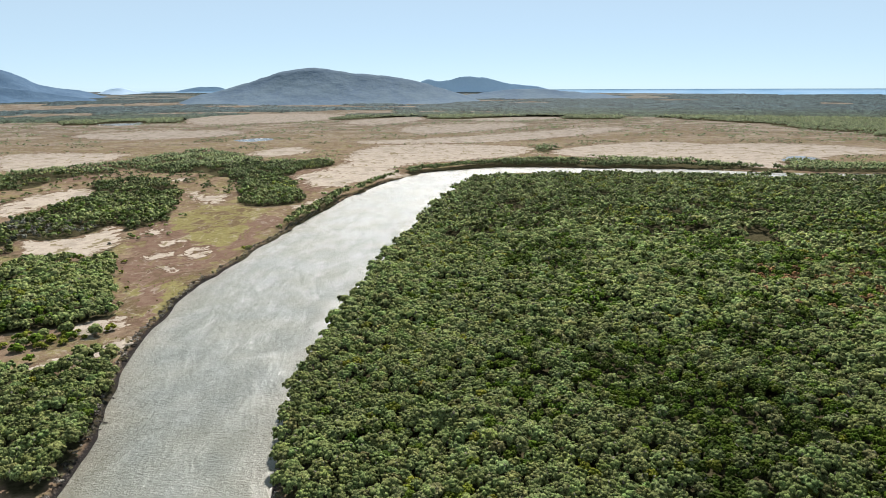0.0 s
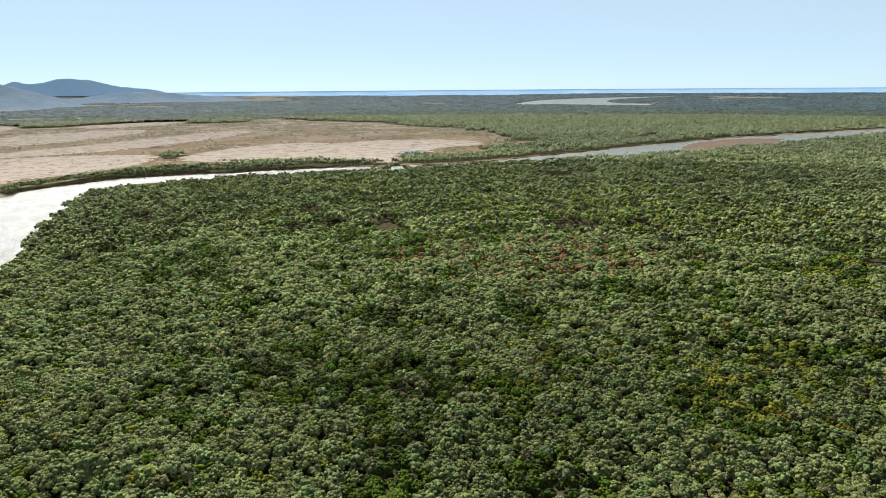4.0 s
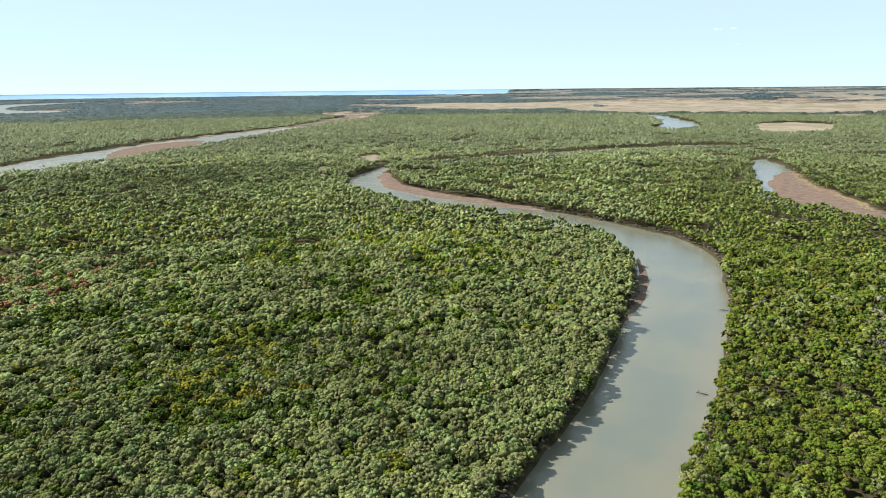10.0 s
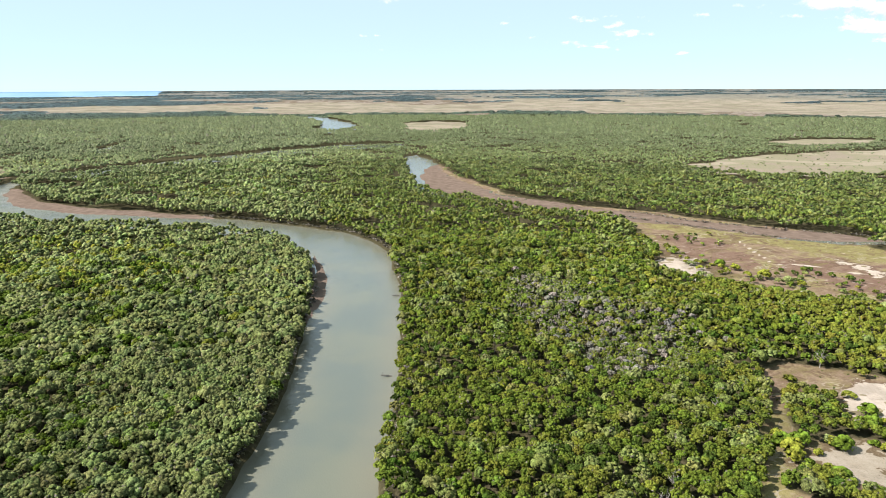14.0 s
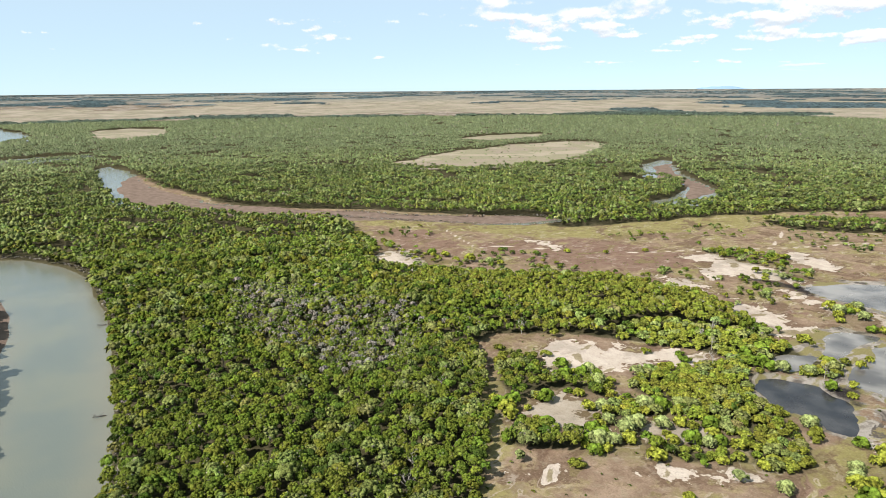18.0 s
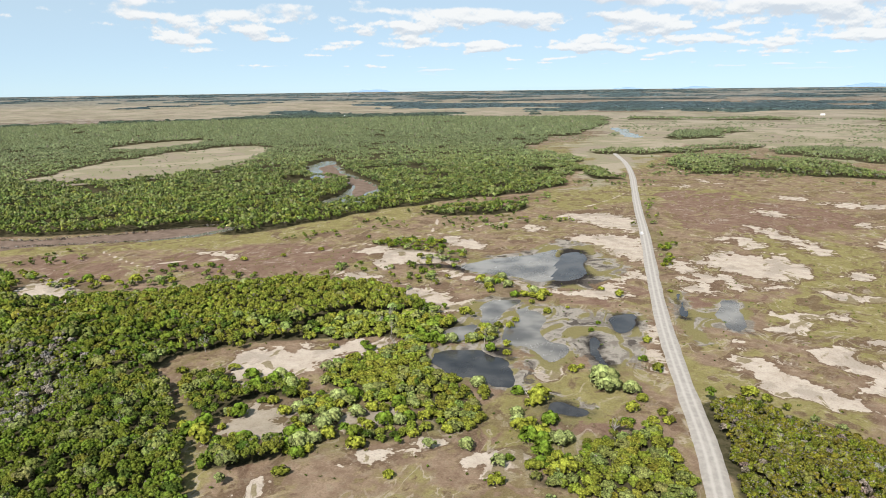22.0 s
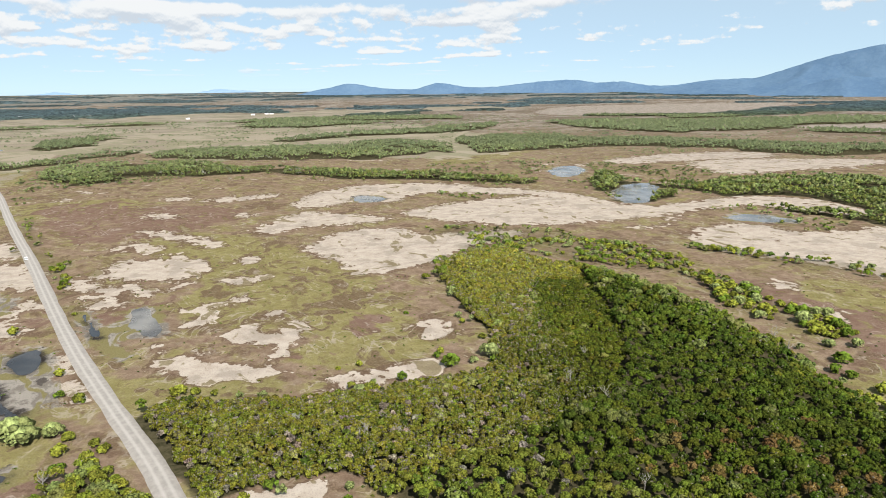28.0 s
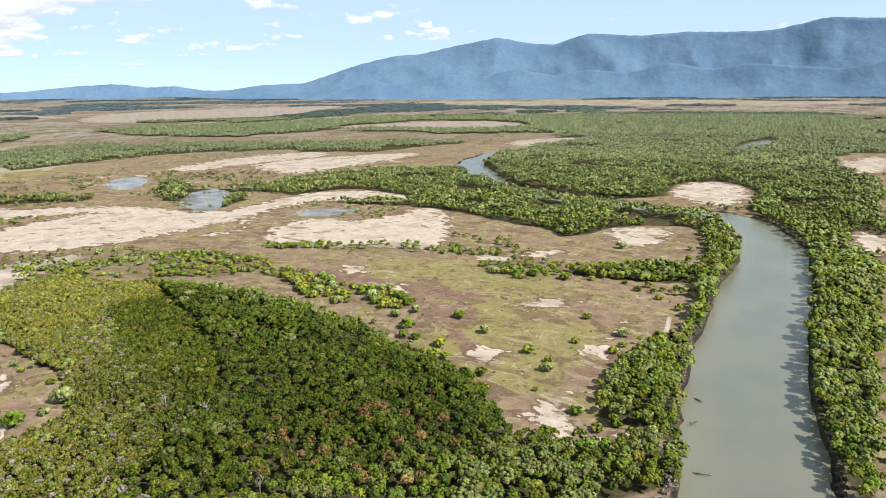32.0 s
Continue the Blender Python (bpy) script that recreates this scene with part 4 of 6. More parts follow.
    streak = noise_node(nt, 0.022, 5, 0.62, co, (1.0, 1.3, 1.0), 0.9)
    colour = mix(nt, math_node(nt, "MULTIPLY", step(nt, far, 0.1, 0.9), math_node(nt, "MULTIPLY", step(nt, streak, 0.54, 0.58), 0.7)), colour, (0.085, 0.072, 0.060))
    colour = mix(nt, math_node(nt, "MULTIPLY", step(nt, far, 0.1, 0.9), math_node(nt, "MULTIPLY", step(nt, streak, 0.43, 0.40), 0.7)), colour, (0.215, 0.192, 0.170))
    # Blue-grey haze tint on ground beyond 4.5 km.
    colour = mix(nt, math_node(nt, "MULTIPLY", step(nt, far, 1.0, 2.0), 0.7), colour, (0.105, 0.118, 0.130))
    colour = mix(nt, math_node(nt, "MULTIPLY", step(nt, n_crumb, 0.55, 0.60), 0.3), colour, dust)
    colour = mix(nt, math_node(nt, "MULTIPLY", step(nt, n_crumb, 0.44, 0.39), 0.22), colour, straw)
    colour = mix(nt, step(nt, math_node(nt, "ADD", math_node(nt, "MULTIPLY", math_node(nt, "SUBTRACT", n_net, 0.5), 3.0), red), 0.55, 0.8), colour, rust)
    rim = math_node(nt, "MULTIPLY", math_node(nt, "MAXIMUM", step(nt, pan, 0.16, 0.30), math_node(nt, "MULTIPLY", wild, step(nt, level, 0.20, 0.34))), step(nt, n_mid, 0.36, 0.50))
    colour = mix(nt, math_node(nt, "MULTIPLY", rim, 0.85), colour, dust)
    colour = mix(nt, math_node(nt, "MAXIMUM", step(nt, pan, 0.47, 0.52), math_node(nt, "MULTIPLY", wild, step(nt, level, 0.42, 0.46))), colour, pale)
    thread = math_node(nt, "ABSOLUTE", math_node(nt, "SUBTRACT", n_net, 0.47))
    thread = math_node(nt, "MULTIPLY", step(nt, thread, 0.020, 0.006), step(nt, n_mid, 0.46, 0.56))
    colour = mix(nt, math_node(nt, "MULTIPLY", thread, 0.55), colour, pale)
    holes = math_node(nt, "MULTIPLY", step(nt, n_net, 0.61, 0.64), 0.8)
    colour = mix(nt, holes, colour, mix(nt, n_fine, dust, olive))
    colour = mix(nt, edge(wet, 0.06, 0.05, 1.6), colour, grey)
    colour = mix(nt, edge(stain, 0.22, 0.0, 1.5), colour, (0.018, 0.016, 0.016))
    colour = mix(nt, edge(field, 0.06, 0.0, 0.6), colour, mix(nt, math_node(nt, "MULTIPLY", step(nt, far, 0.3, 1.2), 0.35), straw, hazed_flats))
    # Farthest ground greyed once more with haze.
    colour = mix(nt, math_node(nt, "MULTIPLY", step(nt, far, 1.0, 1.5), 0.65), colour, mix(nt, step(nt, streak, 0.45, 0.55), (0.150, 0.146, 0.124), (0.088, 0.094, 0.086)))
    colour = mix(nt, edge(trail, 0.10, 0.0, 0.6), colour, pale)
    colour = mix(nt, math_node(nt, "MULTIPLY", edge(scrub, 0.2, 0.0, 2.5), 0.35), colour, (0.068, 0.059, 0.028))
    speck = noise_node(nt, 1.6, 3, 0.7, co)
    colour = mix(nt, math_node(nt, "MULTIPLY", step(nt, speck, 0.54, 0.62), 0.35), colour, mix(nt, 0.62, colour, (0.030, 0.028, 0.012)))
    colour = mix(nt, math_node(nt, "MULTIPLY", step(nt, speck, 0.44, 0.36), 0.14), colour, pale)
    colour = mix(nt, math_node(nt, "MULTIPLY", step(nt, n_grit, 0.45, 0.75), 0.3), colour, mix(nt, 0.5, colour, (0.033, 0.028, 0.017)))
    colour = mix(nt, edge(forest, 0.10, -0.08, 0.7), colour, litter)
    colour = mix(nt, edge(mud, 0.06, 0.0, 0.8), colour, silt)
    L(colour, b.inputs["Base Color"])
    b.inputs["Roughness"].default_value = 0.9
    b.inputs["Specular IOR Level"].default_value = 0.0
    bump(nt, b, math_node(nt, "ADD", n_fine, math_node(nt, "MULTIPLY", n_low, 2.0)), 0.5, 0.25)
    return m


def water_material(name, shallow, deep, rough, wave, patch=0.03, silty=False):
    """Water; a silty river carries its shoals and its wind in vertex attributes."""
    m, nt, b = material(name)
    co = nt.nodes.new("ShaderNodeTexCoord").outputs["Object"]
    f = noise_node(nt, patch, 3, 0.5, co)
    colour = mix(nt, step(nt, f, 0.35, 0.65), shallow, deep)
    if silty:
        at = nt.nodes.new("ShaderNodeAttribute")
        at.attribute_name = "shoal"
        colour = mix(nt, at.outputs["Fac"], colour, (0.150, 0.128, 0.086))
    nt.links.new(colour, b.inputs["Base Color"])
    b.inputs["IOR"].default_value = 1.33
    b.inputs["Specular IOR Level"].default_value = 0.85 if silty else 0.4
    gust = step(nt, noise_node(nt, 0.09, 7, 0.72, co, (1.0, 0.4, 1.0), 0.3), 0.34, 0.68)
    if silty:
        air = nt.nodes.new("ShaderNodeAttribute")
        air.attribute_name = "wind"
        gust = math_node(nt, "MULTIPLY", math_node(nt, "ADD", gust, 0.4), air.outputs["Fac"])
    nt.links.new(math_node(nt, "ADD", math_node(nt, "MULTIPLY", gust, 0.20), rough), b.inputs["Roughness"])
    h = math_node(nt, "ADD", noise_node(nt, 1.6, 3, 0.6, co, (0.5, 1.2, 1.0)), math_node(nt, "MULTIPLY", noise_node(nt, 5.0, 2, 0.6, co, (0.6, 1.2, 1.0)), 0.4))
    bump(nt, b, math_node(nt, "MULTIPLY", h, math_node(nt, "ADD", math_node(nt, "MULTIPLY", gust, 0.8), 0.12 if silty else 0.3)), wave, 0.35)
    return m


def leaf_material(name, grain, deep, fade):
    """Foliage: each clump its own shade, mottled by leaf clusters of 1 / grain metres, gap shade painted in."""
    m, nt, b = material(name)
    at = nt.nodes.new("ShaderNodeAttribute")
    at.attribute_name = "tone"
    geo = nt.nodes.new("ShaderNodeNewGeometry")
    co = nt.nodes.new("ShaderNodeTexCoord").outputs["Object"]
    n1, n2 = noise_node(nt, grain, 4, 0.7, co), noise_node(nt, grain * 0.28, 2, 0.6, co)
    f = math_node(nt, "ADD", math_node(nt, "MULTIPLY", n1, 0.7), math_node(nt, "MULTIPLY", n2, 0.3))
    # Hollows of the noise that drives the bump are painted darker.
    mottle_shade = math_node(nt, "ADD", math_node(nt, "MULTIPLY", step(nt, f, 0.38, 0.62), deep), 1.0 - deep * 0.55)
    own = math_node(nt, "ADD", math_node(nt, "MULTIPLY", geo.outputs["Random Per Island"], 0.5), 0.75)
    hsv = node(nt, "HueSaturation")
    nt.links.new(at.outputs["Color"], hsv.inputs["Color"])
    nt.links.new(math_node(nt, "MULTIPLY", mottle_shade, own), hsv.inputs["Value"])
    nt.links.new(math_node(nt, "ADD", math_node(nt, "MULTIPLY", geo.outputs["Random Per Island"], 0.016), 0.492), hsv.inputs["Hue"])
    b.inputs["Roughness"].default_value = 0.8
    b.inputs["Specular IOR Level"].default_value = 0.03
    bump(nt, b, f, 1.0, 1.3 / grain)
    nt.links.new(hsv.outputs[0], b.inputs["Base Color"])
    tr = nt.nodes.new("ShaderNodeBsdfTranslucent")
    nt.links.new(hsv.outputs[0], tr.inputs[0])
    ms = node(nt, "MixShader", Fac=fade)
    nt.links.new(b.outputs[0], ms.inputs[1])
    nt.links.new(tr.outputs[0], ms.inputs[2])
    nt.links.new(ms.outputs[0], nt.nodes["Material Output"].inputs[0])
    return m


GROUND = ground_material()
RIVER = water_material("silty_water", (0.100, 0.104, 0.076), (0.082, 0.092, 0.075), 0.21, 1.4, silty=True)
POND_DARK = water_material("dark_pond_water", (0.012, 0.012, 0.014), (0.035, 0.034, 0.034), 0.10, 0.08, 0.09)
POND_GREY = water_material("grey_pond_water", (0.060, 0.056, 0.052), (0.160, 0.150, 0.134), 0.12, 0.06, 0.05)
LEAF = leaf_material("mangrove_leaves", 2.6, 1.15, 0.10)
CANOPY = leaf_material("forest_canopy", 0.20, 1.5, 0.0)
BARK = two_tone("grey_bark", (0.10, 0.085, 0.07), (0.20, 0.175, 0.15), 3.0)
DEAD = two_tone("bleached_dead_wood", (0.13, 0.118, 0.105), (0.24, 0.22, 0.195), 2.0)
DRIFT = two_tone("wet_driftwood", (0.035, 0.030, 0.026), (0.12, 0.10, 0.085), 2.0)


# ---- mesh helpers ----
def fast_mesh(name, verts, quads, mat, face_tone=None, smooth=False):
    me = bpy.data.meshes.new(name)
    n, k = len(quads), quads.shape[1]
    me.vertices.add(len(verts))
    me.vertices.foreach_set("co", np.ascontiguousarray(verts, np.float32).ravel())
    me.loops.add(n * k)
    me.loops.foreach_set("vertex_index", np.ascontiguousarray(quads, np.int32).ravel())
    me.polygons.add(n)
    me.polygons.foreach_set("loop_start", np.arange(0, n * k, k, dtype=np.int32))
    me.update(calc_edges=True)
    if face_tone is not None:
        at = me.attributes.new("tone", "FLOAT_COLOR", "FACE")
        at.data.foreach_set("color", np.ascontiguousarray(np.c_[face_tone, np.ones(n)], np.float32).ravel())
    if smooth:
        me.polygons.foreach_set("use_smooth", np.ones(n, bool))
    me.materials.append(mat)
    return me


def bm_mesh(name, bm, mat, smooth=False):
    me = bpy.data.meshes.new(name)
    bm.to_mesh(me)
    bm.free()
    if smooth:
        me.polygons.foreach_set("use_smooth", np.ones(len(me.polygons), bool))
    me.materials.append(mat)
    return me


def part(name, bm, mat, parent, label="", smooth=False):
    ob = new(name, bm_mesh(name, bm, mat, smooth))
    ob.parent = parent
    return tagged(ob, label) if label else ob


def box(bm, x0, y0, z0, x1, y1, z1, bevel=0.0):
    made = bmesh.ops.create_cube(bm, size=1.0, matrix=Matrix.Translation(((x0 + x1) / 2, (y0 + y1) / 2, (z0 + z1) / 2)) @ Matrix.Diagonal((x1 - x0, y1 - y0, z1 - z0, 1)))
    if bevel:
        edges = list({e for v in made["verts"] for e in v.link_edges})
        bmesh.ops.bevel(bm, geom=edges, offset=bevel, segments=2, affect="EDGES", profile=0.5)


def tube(bm, a, b, r0, r1, sides=6):
    a, b = Vector(a), Vector(b)
    d = b - a
    m = Matrix.Translation((a + b) / 2) @ d.to_track_quat("Z", "Y").to_matrix().to_4x4()
    bmesh.ops.create_cone(bm, cap_ends=True, segments=sides, radius1=r0, radius2=r1, depth=d.length, matrix=m)


# ---- ground ----
def polar(az0, az1, n_az, radii):
    az = np.radians(np.linspace(az0, az1, n_az))
    R, A = np.meshgrid(radii, az, indexing="ij")
    P = np.stack([-np.sin(A) * R, np.cos(A) * R], -1).reshape(-1, 2)
    i = np.arange(len(radii) - 1)[:, None] * n_az + np.arange(n_az - 1)[None, :]
    q = np.stack([i, i + n_az, i + n_az + 1, i + 1], -1).reshape(-1, 4)
    return P, q


RADII = np.concatenate([[0.02], np.geomspace(1, 60, 12)[:-1], np.geomspace(60, 100, 10)[:-1], np.geomspace(100, 1500, 270)[:-1], np.geomspace(1500, 18000, 84)])


def ground_height(P, d, sea):
    z = 0.25 * (value_noise(P, 18, 21) - 0.5)
    bank = np.clip(-(d["water"] - 0.8) / 3.0, 0, 1)
    bed = -1.9 * bank
    bar = np.clip(-(d["mud"] - 2.0) / 6.0, 0, 1)
    z = np.where(bank > 0, np.maximum(bed, -1.9 + 1.25 * bar), z * np.clip(d["water"] / 8, 0, 1))
    z = z - 0.6 * np.clip(-d["pond"] / 4.0 + 0.3, 0, 1) * (d["pond"] < 2)
    return np.where(sea > 0, -3.0, z)


def soft(d, w):
    return np.clip(0.5 - d / (2 * w), 0, 1)


def build_ground():
    P, q = polar(-360, 0, 961, RADII)
    d = cover(P)
    sea = coast(P)
    V = settle(np.c_[P, ground_height(P, d, sea)])
    me = fast_mesh("ground", V, q[:, ::-1], GROUND, smooth=True)
    R = np.hypot(P[:, 0], P[:, 1])
    w = 4 + 0.010 * R
    a = np.stack([soft(d["sand"], w), soft(d["grass"], w), soft(d["red"], w), soft(d["forest"] + 2, w)], 1)
    wet = np.maximum(soft(np.minimum(d["pond"] - 5, 60), 8), soft(d["scum"], 12))
    trail = soft(d["track"] - 1.0, 1.2)
    mud = soft(d["mud"], 5)
    b = np.stack([mud, np.maximum(soft(d["field"], 30 + 0.01 * R), 0.85 * soft(d["meadow"], 60)), wet, trail], 1)
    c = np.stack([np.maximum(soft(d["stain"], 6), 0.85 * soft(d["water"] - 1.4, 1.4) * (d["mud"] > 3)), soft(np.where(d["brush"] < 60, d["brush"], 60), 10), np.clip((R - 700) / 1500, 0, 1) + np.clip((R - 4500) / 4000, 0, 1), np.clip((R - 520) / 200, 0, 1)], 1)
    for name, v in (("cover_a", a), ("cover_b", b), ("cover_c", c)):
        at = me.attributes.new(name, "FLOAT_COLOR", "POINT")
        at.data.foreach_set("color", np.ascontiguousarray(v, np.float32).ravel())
    ob = new("ground", me)
    tagged(ob, "flat tidal marsh with pale salt pans, olive grass and brown mud", "ground", kind="structure")
    P2, q2 = polar(-360, 0, 361, RADII[RADII < 7200][::2])
    V2 = settle(np.c_[P2, np.full(len(P2), -0.95)])
    wme = fast_mesh("water", V2, q2[:, ::-1], RIVER, smooth=True)
    shoal = np.clip(1 + region_distance(P2, ALL(WATER), 60, 2, 5.0) / 13, 0, 1) * 0.45
    wme.attributes.new("shoal", "FLOAT", "POINT").data.foreach_set("value", shoal.astype(np.float32))
    wme.attributes.new("wind", "FLOAT", "POINT").data.foreach_set("value", np.clip((P2[:, 1] - 60) / 110, 0, 1).astype(np.float32))
    wob = new("water", wme)
    tagged(wob, "wide silty grey-green tidal river with wind ripples", "river", kind="structure")


build_ground()

# ---- the sea on the horizon ----
SEA, _, sea_b = material("open_sea")
sea_nt = SEA.node_tree
sea_nt.links.new(mix(sea_nt, step(sea_nt, noise_node(sea_nt, 0.004, 3), 0.35, 0.65), (0.15, 0.25, 0.36), (0.19, 0.29, 0.40)), sea_b.inputs["Base Color"])
sea_b.inputs["Roughness"].default_value, sea_b.inputs["Specular IOR Level"].default_value = 0.8, 0.0
sea_P, sea_q = polar(-150, 25, 640, RADII[RADII > 6500])
sea_ob = new("sea", fast_mesh("sea", settle(np.c_[sea_P, np.full(len(sea_P), -0.5)]), sea_q[:, ::-1], SEA, smooth=True))
tagged(sea_ob, "thin blue strip of sea along the horizon", "sea", kind="structure")

# ---- ponds ----
pond_polys = {k: chaikin(v, True, 1) for k, v in PONDS.items()}
for pond_name, poly in pond_polys.items():
    far = np.hypot(*poly.mean(0))
    cell = 2.0 if far < 450 else 8.0
    lo = np.floor(poly.min(0) / cell) * cell - 12
    hi = poly.max(0) + 12
    gx, gy = np.meshgrid(np.arange(lo[0], hi[0], cell), np.arange(lo[1], hi[1], cell))
    G = np.stack([gx.ravel(), gy.ravel()], 1)
    own = edge_distance(G, poly)
    for other, op in pond_polys.items():
        if other != pond_name and np.hypot(*(op.mean(0) - poly.mean(0))) < 120:
            own = np.where(edge_distance(G, op) < own, 99, own)
    G = G[own < 10]
    PV = np.stack([np.c_[G + np.array(o) * cell, np.full(len(G), -0.18)] for o in ((0, 0), (1, 0), (1, 1), (0, 1))], 1).reshape(-1, 3)
    pond_me = fast_mesh("pond", settle(PV), np.arange(len(PV)).reshape(-1, 4), POND_DARK if pond_name in ("pond_dark", "pond_black", "pond_round", "pond_gut", "pond_small", "pool_i") else POND_GREY)
    dark = pond_name in ("pond_dark", "pond_black", "pond_round", "pond_gut", "pond_small", "pool_i")
    ob = new("pond", pond_me)
    tagged(ob, "still dark pond in the salt marsh" if dark else "shallow grey pond between bare mud banks", "pond", kind="structure")

# ---- road ----
ROAD_MAT, rt, rb = material("pale_gravel")
rco = rt.nodes.new("ShaderNodeTexCoord")
rat = rt.nodes.new("ShaderNodeAttribute")
rat.attribute_name = "across"
rut = math_node(rt, "ABSOLUTE", math_node(rt, "SUBTRACT", math_node(rt, "ABSOLUTE", rat.outputs["Fac"]), 0.42))
rc = mix(rt, step(rt, noise_node(rt, 0.5, 4, 0.6, rco.outputs["Object"]), 0.3, 0.7), (0.185, 0.168, 0.148), (0.245, 0.224, 0.198))
rc = mix(rt, math_node(rt, "MULTIPLY", step(rt, rut, 0.30, 0.02), 0.6), rc, (0.33, 0.305, 0.275))
rc = mix(rt, math_node(rt, "MULTIPLY", step(rt, noise_node(rt, 3.0, 3, 0.6, rco.outputs["Object"]), 0.5, 0.8), 0.4), rc, (0.16, 0.145, 0.12))
rt.links.new(rc, rb.inputs["Base Color"])
rb.inputs["Roughness"].default_value = 0.9
line = chaikin(ROAD["road"], False, 3)
tan = np.gradient(line, axis=0)
tan /= np.hypot(*tan.T)[:, None]
nor = np.stack([-tan[:, 1], tan[:, 0]], 1)
cols = np.array([-4.6, -3.3, -2.2, -1.1, 0, 1.1, 2.2, 3.3, 4.6]) * 0.84
rise = np.array([-0.25, 0.28, 0.36, 0.41, 0.44, 0.41, 0.36, 0.28, -0.25])
wob = (value_noise(line, 9, 31) - 0.5) * 0.9
RV = np.concatenate([np.c_[line + nor * (c + (np.sign(c) * wob if abs(c) > 2.6 else wob * 0))[:, None] if abs(c) > 2.6 else line + nor * c, np.full(len(line), z)] for c, z in zip(cols, rise)])
n_line = len(line)
ri = np.arange(len(cols) - 1)[:, None] * n_line + np.arange(n_line - 1)[None, :]
RQ = np.stack([ri, ri + n_line, ri + n_line + 1, ri + 1], -1).reshape(-1, 4)
rme = fast_mesh("road", RV, RQ[:, ::-1], ROAD_MAT, smooth=True)
if rme.polygons[0].normal.z < 0:
    rme.flip_normals()
rme.attributes.new("across", "FLOAT", "POINT").data.foreach_set("value", np.repeat(cols / 2.77, n_line).astype(np.float32))
tagged(new("road", rme), "straight pale gravel road on a low bank", "road", kind="structure")


# ---- trees ----
def unit_rows(n):
    v = rng.normal(size=(n, 3))
    return v / np.linalg.norm(v, axis=1)[:, None]


def crown_cards(n_cards, lumps, card, droop=0.15):
    """Leaf sprays on a lumpy dome of radius 1: verts (n, 3, 3)."""
    c = unit_rows(lumps)
    c[:, 2] = np.abs(c[:, 2]) * 0.9
    c *= rng.uniform(0.45, 0.72, (lumps, 1))
    rl = rng.uniform(0.34, 0.52, lumps)
    k = rng.integers(0, lumps, n_cards)
    d = unit_rows(n_cards)
    d[:, 2] = np.where(d[:, 2] < -droop, -d[:, 2], d[:, 2])
    return sprays(c[k] + d * rl[k][:, None], d, card)


def sprays(pos, d, card):
    """Three-cornered leaf sprays at the given places, facing roughly along d."""
    n = len(pos)
    nrm = d + unit_rows(n) * 0.42
    nrm /= np.linalg.norm(nrm, axis=1)[:, None]
    t1 = np.cross(nrm, unit_rows(n))
    t1 /= np.linalg.norm(t1, axis=1)[:, None]
    t2 = np.cross(nrm, t1)
    s = card * rng.uniform(0.7, 1.35, (n, 1))
    u = rng.uniform(0.75, 1.25, (3, n, 1))
    return np.stack([pos + t1 * s * u[0], pos - t1 * s * 0.55 * u[1] + t2 * s * 0.85, pos - t1 * s * 0.5 - t2 * s * 0.85 * u[2]], 1)


def clump(centre, axis, r, sides, rings, rough):
    """A rounded clump of foliage: rows of corners and triangles, its cap towards axis."""
    axis = axis / np.linalg.norm(axis)
    t1 = np.cross(axis, (0.31, 0.77, 0.55))
    t1 /= np.linalg.norm(t1)
    t2 = np.cross(axis, t1)
    rows = [np.array([[0.0, 0.0, 1.0]])]
    for k in range(rings):
        rad, up = ((0.72, 0.66), (1.0, -0.08), (0.80, -0.70))[k] if rings > 1 else (0.95, -0.15)
        a = np.arange(sides) * 2 * np.pi / sides + 0.5 * k * np.pi / sides + rng.uniform(0, 6)
        rows.append(np.stack([np.cos(a) * rad, np.sin(a) * rad, np.full(sides, up)], 1))
    v = np.concatenate(rows) * rng.uniform(1 - rough, 1 + rough, (1 + sides * rings, 1))
    tri = [(0, 1 + i, 1 + (i + 1) % sides) for i in range(sides)]
    for k in range(rings - 1):
        a, b = 1 + k * sides, 1 + (k + 1) * sides
        for i in range(sides):
            j = (i + 1) % sides
            tri += [(a + i, b + i, b + j), (a + i, b + j, a + j)]
    return np.array(centre) + r * (v[:, :1] * t1 + v[:, 1:2] * t2 + v[:, 2:] * axis), np.array(tri)


def crown(lumps, sides, rings, loose, card=0.13, rough=0.16):
    """A crown of radius 1: foliage clumps heaped into an uneven dome, with loose leaf sprays round them."""
    V, T, n = [], [], 0
    for k in range(lumps):
        a = 2.4 * k + rng.uniform(-0.5, 0.5)
        e = math.sqrt((k + 0.4) / lumps) if lumps > 1 else 0.0
        up = math.sqrt(max(0.0, 1 - e * e))
        d = np.array([math.cos(a) * e, math.sin(a) * e, up])
        r = rng.uniform(0.30, 0.46) * (1.0 if lumps > 7 else 1.25 if lumps > 3 else 1.5 if lumps > 1 else 2.2)
        v, t = clump(d * np.array([0.74, 0.74, 0.62]) * rng.uniform(0.85, 1.12) + np.array([0, 0, -0.02]), d + np.array([0, 0, 0.55]), r, sides, rings, rough)
        V.append(v)
        T.append(t + n)
        n += len(v)
    if loose:
        d = unit_rows(loose)
        d[:, 2] = np.abs(d[:, 2])
        q = sprays(d * np.array([1.0, 1.0, 0.85]) * rng.uniform(0.85, 1.12, (loose, 1)), d, card)
        V.append(q.reshape(-1, 3))
        T.append(np.arange(loose * 3).reshape(-1, 3) + n)
    return np.concatenate(V), np.concatenate(T)


